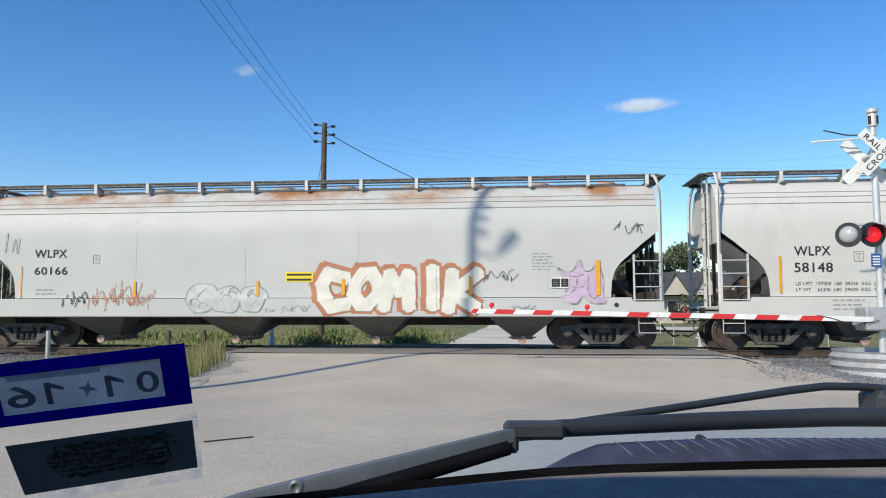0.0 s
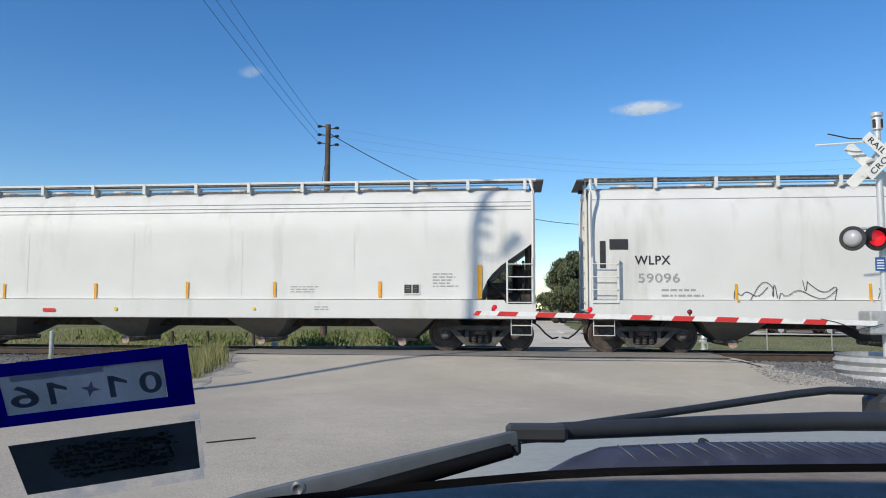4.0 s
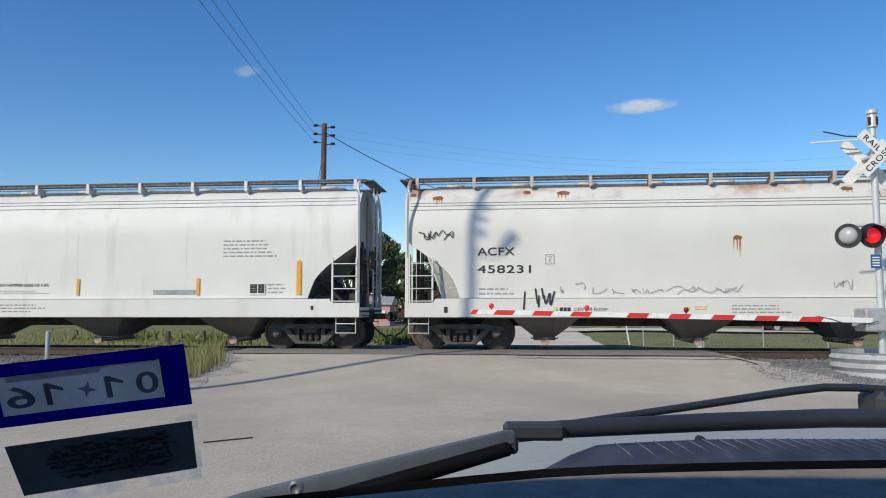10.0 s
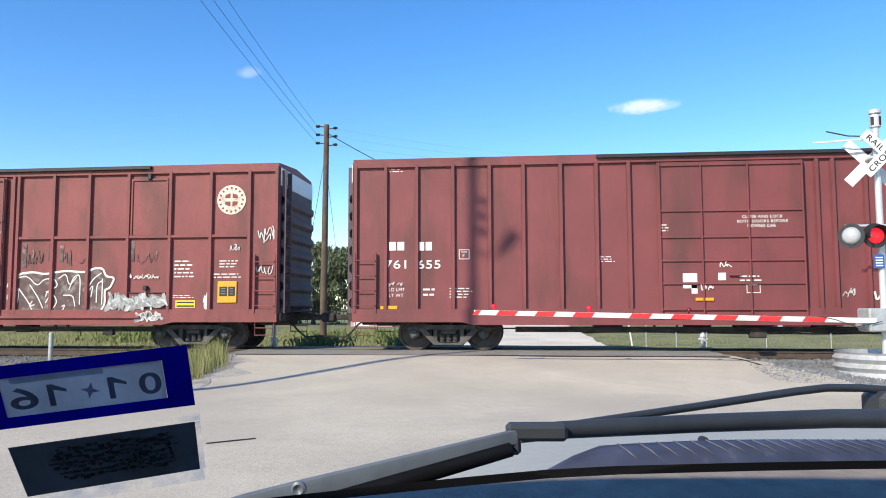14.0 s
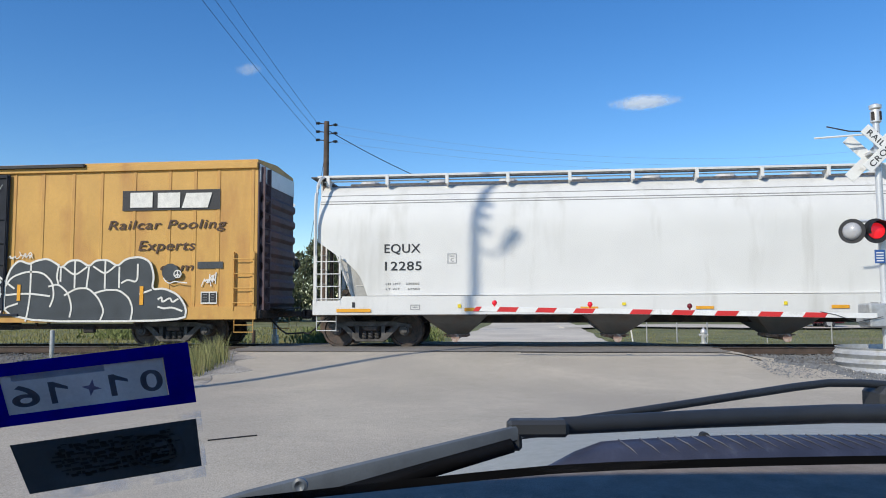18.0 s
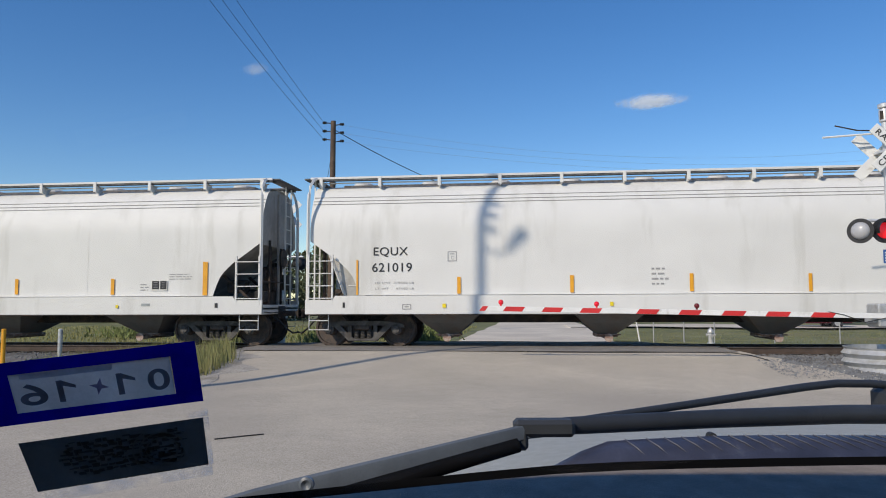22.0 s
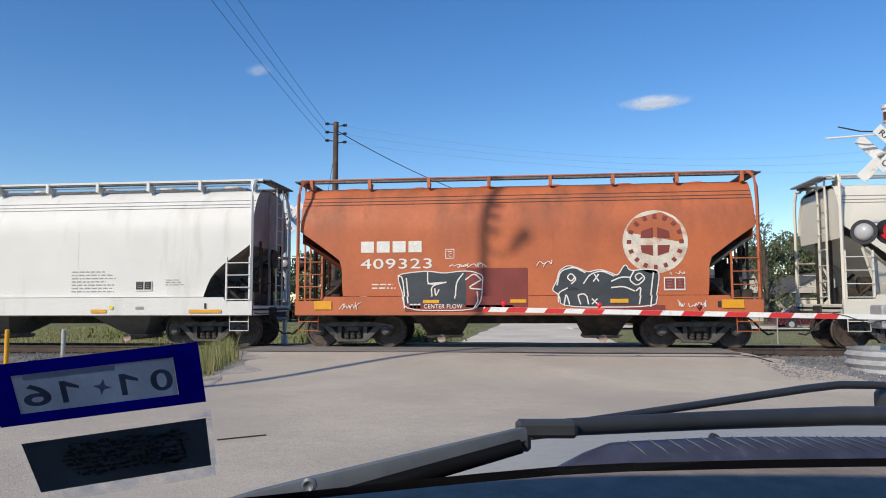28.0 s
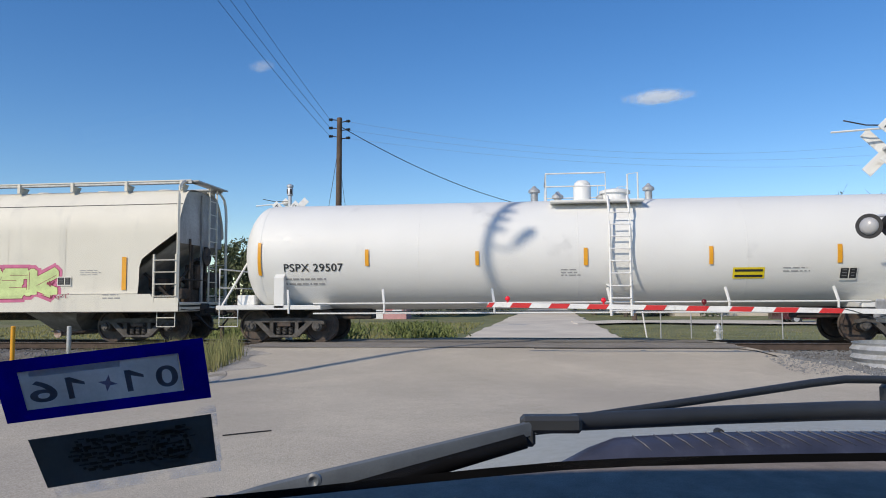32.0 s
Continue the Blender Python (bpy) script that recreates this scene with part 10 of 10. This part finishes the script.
    for wx in (-0.53, 1.14):
        for wy in (-1.3, 1.15):
            wh = part("wheel", stock("own_wheel", lambda: MB().lathe([(0.19, -0.1), (0.29, -0.1), (0.305, -0.06), (0.305, 0.06), (0.29, 0.1), (0.19, 0.1)], 28, "x").mesh("wheel", RUBBER, 30)), None, car, "black tyre", at=(wx, wy, -0.76))
            part("rim", stock("own_rim", lambda: MB().lathe([(0.03, -0.09), (0.17, -0.075), (0.195, -0.095), (0.195, 0.095), (0.17, 0.075), (0.03, 0.09)], 20, "x").mesh("rim", STEEL, 30)), None, wh, "grey steel rim")
    # stickers on the glass, seen from behind
    for name, lab, corners, mat in (("registration_sticker", "blue windscreen sticker seen from behind, mirrored 01 16", ((-0.165, 0.256, -0.0209), (-0.092, 0.262, -0.0128), (-0.0918, 0.272, -0.0352), (-0.164, 0.266, -0.0437)), STICK_BLUE),
                                    ("inspection_sticker", "dark windscreen sticker seen from behind, writing unreadable", ((-0.158, 0.269, -0.050), (-0.0925, 0.274, -0.0415), (-0.093, 0.283, -0.0605), (-0.154, 0.276, -0.069)), STICK_DARK)):
        st = thing(name, lab, "sticker", EYE, "windscreen stickers", rz=5.735)
        tl, tr_, br, bl = (Vector(c) for c in corners)

        def at(u, v, lift=0.0):
            p = (tl * (1 - u) + tr_ * u) * (1 - v) + (bl * (1 - u) + br * u) * v
            return p + Vector((0, -lift, 0))

        def quad(u0, u1, v0, v1, lift, mb=None):
            mb = mb or MB()
            c = [at(u0, v0, lift), at(u1, v0, lift), at(u1, v1, lift), at(u0, v1, lift)]
            mb.add(c + [p + Vector((0, 0.0003, 0)) for p in c], [(0, 1, 2, 3), (4, 7, 6, 5), (0, 4, 5, 1), (1, 5, 6, 2), (2, 6, 7, 3), (3, 7, 4, 0)])
            return mb
        if name == "registration_sticker":
            fr = quad(0, 1, 0, 0.20, 0)
            quad(0, 1, 0.82, 1, 0, fr)
            quad(0.875, 1, 0.20, 0.82, 0, fr)
            quad(0, 0.115, 0.20, 0.82, 0, fr)
            part("sheet", fr, mat, st)
        else:
            part("sheet", quad(0, 1, 0, 1, 0), mat, st)
        if name == "registration_sticker":
            part("panel", quad(0.115, 0.875, 0.20, 0.82, 0.0006), STICK_PALE, st, "pale printed panel")
            for ch, u1, u0 in (("0", 0.863, 0.757), ("1", 0.664, 0.612), ("*", 0.574, 0.478), ("1", 0.382, 0.330), ("6", 0.281, 0.150)):
                v0, v1 = (0.37, 0.72) if ch != "*" else (0.40, 0.68)
                if ch == "1":
                    fig = MB()
                    for pts in (((0.0, 0), (0.55, 0), (0.55, 1), (0.0, 1)), ((0.55, 0.02), (1.7, 0.28), (1.7, 0.42), (0.55, 0.26))):
                        c = [at(u0 + (u1 - u0) * a, v0 + (v1 - v0) * b, 0.0012) for a, b in pts]
                        fig.add(c, [(0, 1, 2, 3)])
                    part("lettering", fig, FIGURE, st, "mirrored dark figure")
                    continue
                if ch == "*":
                    star, ring_ = MB(), []
                    for q in range(8):
                        k_, a_ = (0.5, 0.17)[q % 2], math.pi * q / 4 + 0.25
                        ring_.append(at((u0 + u1) / 2 + (u1 - u0) * k_ * math.cos(a_), (v0 + v1) / 2 + (v1 - v0) * k_ * math.sin(a_), 0.0012))
                    part("star", star.add(ring_, [tuple(range(8))]), STAR, st, "small four-pointed star")
                    continue
                me = letters(ch, 1.0, FIGURE, 0.016)
                xs_, zs_ = [v.co.x for v in me.vertices], [v.co.y for v in me.vertices]
                a, b, lo, hi = min(xs_), max(xs_), min(zs_), max(zs_)
                for v in me.vertices:
                    v.co = at(u1 - (u1 - u0) * (v.co.x - a) / (b - a), v1 - (v1 - v0) * (v.co.y - lo) / (hi - lo), 0.0012)
                part("lettering", me, None, st, "mirrored dark figure")
            part("panel_edge", quad(0.17, 0.60, 0.215, 0.30, 0.0012), STICK_BAND, st)
        else:
            rb, mbk = random.Random(3), MB()
            for r in range(7):
                u = 0.18 + 0.02 * abs(3 - r)
                while u < 0.86:
                    w_ = rb.uniform(0.008, 0.045)
                    lo_ = 0.15 + r * 0.095 + rb.uniform(-0.035, 0.035)
                    quad(u, u + w_, lo_, lo_ + rb.uniform(0.02, 0.08), 0.0006 + 0.0002 * (len(mbk.v) % 3), mbk)
                    u += w_ + rb.uniform(-0.004, 0.014)
            part("small_print", mbk, STICK_INK, st)
            seal, m = MB(), 40
            for i, r in enumerate((0.20, 0.29, 0.38)):
                ring_ = [at(0.76 + 0.42 * k * math.cos(2 * math.pi * q / m), 0.52 + k * 1.15 * math.sin(2 * math.pi * q / m), 0.0016) for k in (r, r + 0.022) for q in range(m)]
                seal.add(ring_, [(q, (q + 1) % m, m + (q + 1) % m, m + q) for q in range(m)])
            part("seal_ring", seal, STICK_DARK, st, "faint printed rings")
            for u0, u1, v0, v1 in ((0.03, 1.02, 1.005, 1.24), (0.90, 1.03, -0.30, -0.02), (1.003, 1.03, 0.0, 1.0)):
                part("glue_residue", quad(u0, u1, v0, v1, 0.0), RESIDUE, st, "cloudy glue left on the glass")
    # the windscreen itself
    g = bpy.data.materials.new("windscreen_glass")
    g.use_nodes = True
    nt = g.node_tree
    nt.nodes.clear()
    out, mx, tr_n, gl = (nt.nodes.new("ShaderNode" + k) for k in ("OutputMaterial", "MixShader", "BsdfTransparent", "BsdfGlossy"))
    tr_n.inputs["Color"].default_value = (0.96, 0.97, 0.97, 1)
    gl.inputs["Roughness"].default_value = 0.05
    mx.inputs[0].default_value = 0.03
    nt.links.new(tr_n.outputs[0], mx.inputs[1])
    nt.links.new(gl.outputs[0], mx.inputs[2])
    nt.links.new(mx.outputs[0], out.inputs["Surface"])
    ws = MB()
    ws.add([(-0.58, 0.34, -0.13), (0.0, 0.575, -0.16), (1.18, 0.86, -0.17), (1.18, 0.10, 0.30), (0.0, 0.10, 0.30), (-0.58, 0.03, 0.30)], [(0, 1, 4, 5), (1, 2, 3, 4)])
    w = part("windscreen", ws, g, car, "clear windscreen glass")
    w.visible_shadow = False


cabin()


# ---- what moves ----
def run(t):
    """How far the train has gone to the left by t seconds."""
    return 10.87338 * t - 0.0054021 * t * t + 0.0000288 * t ** 3


def motions():
    times = [i * 0.5 for i in range(-2, 67)]
    where = {}
    for car, mid in CARS:
        where[car] = mid
        walk(car, [(t, pose(mid - run(t), 0, 0)) for t in times])
    for w, car, along, s in WHEELS:
        # each wheel turns while its car rolls past
        u = where[car] + along
        t0 = max(0.0, (u - 16.0) / 10.8)
        t1 = min(32.0, (u + 17.0) / 10.8)
        if t1 <= t0:
            continue
        a, b = frame(t0), frame(t1)
        rows = [((f - 1) / FPS, pose(s, 0, 0.457, 0, -math.degrees(run((f - 1) / FPS) / 0.457) % 360, 0)) for f in range(a, b + 1)]
        walk(w, rows)


motions()
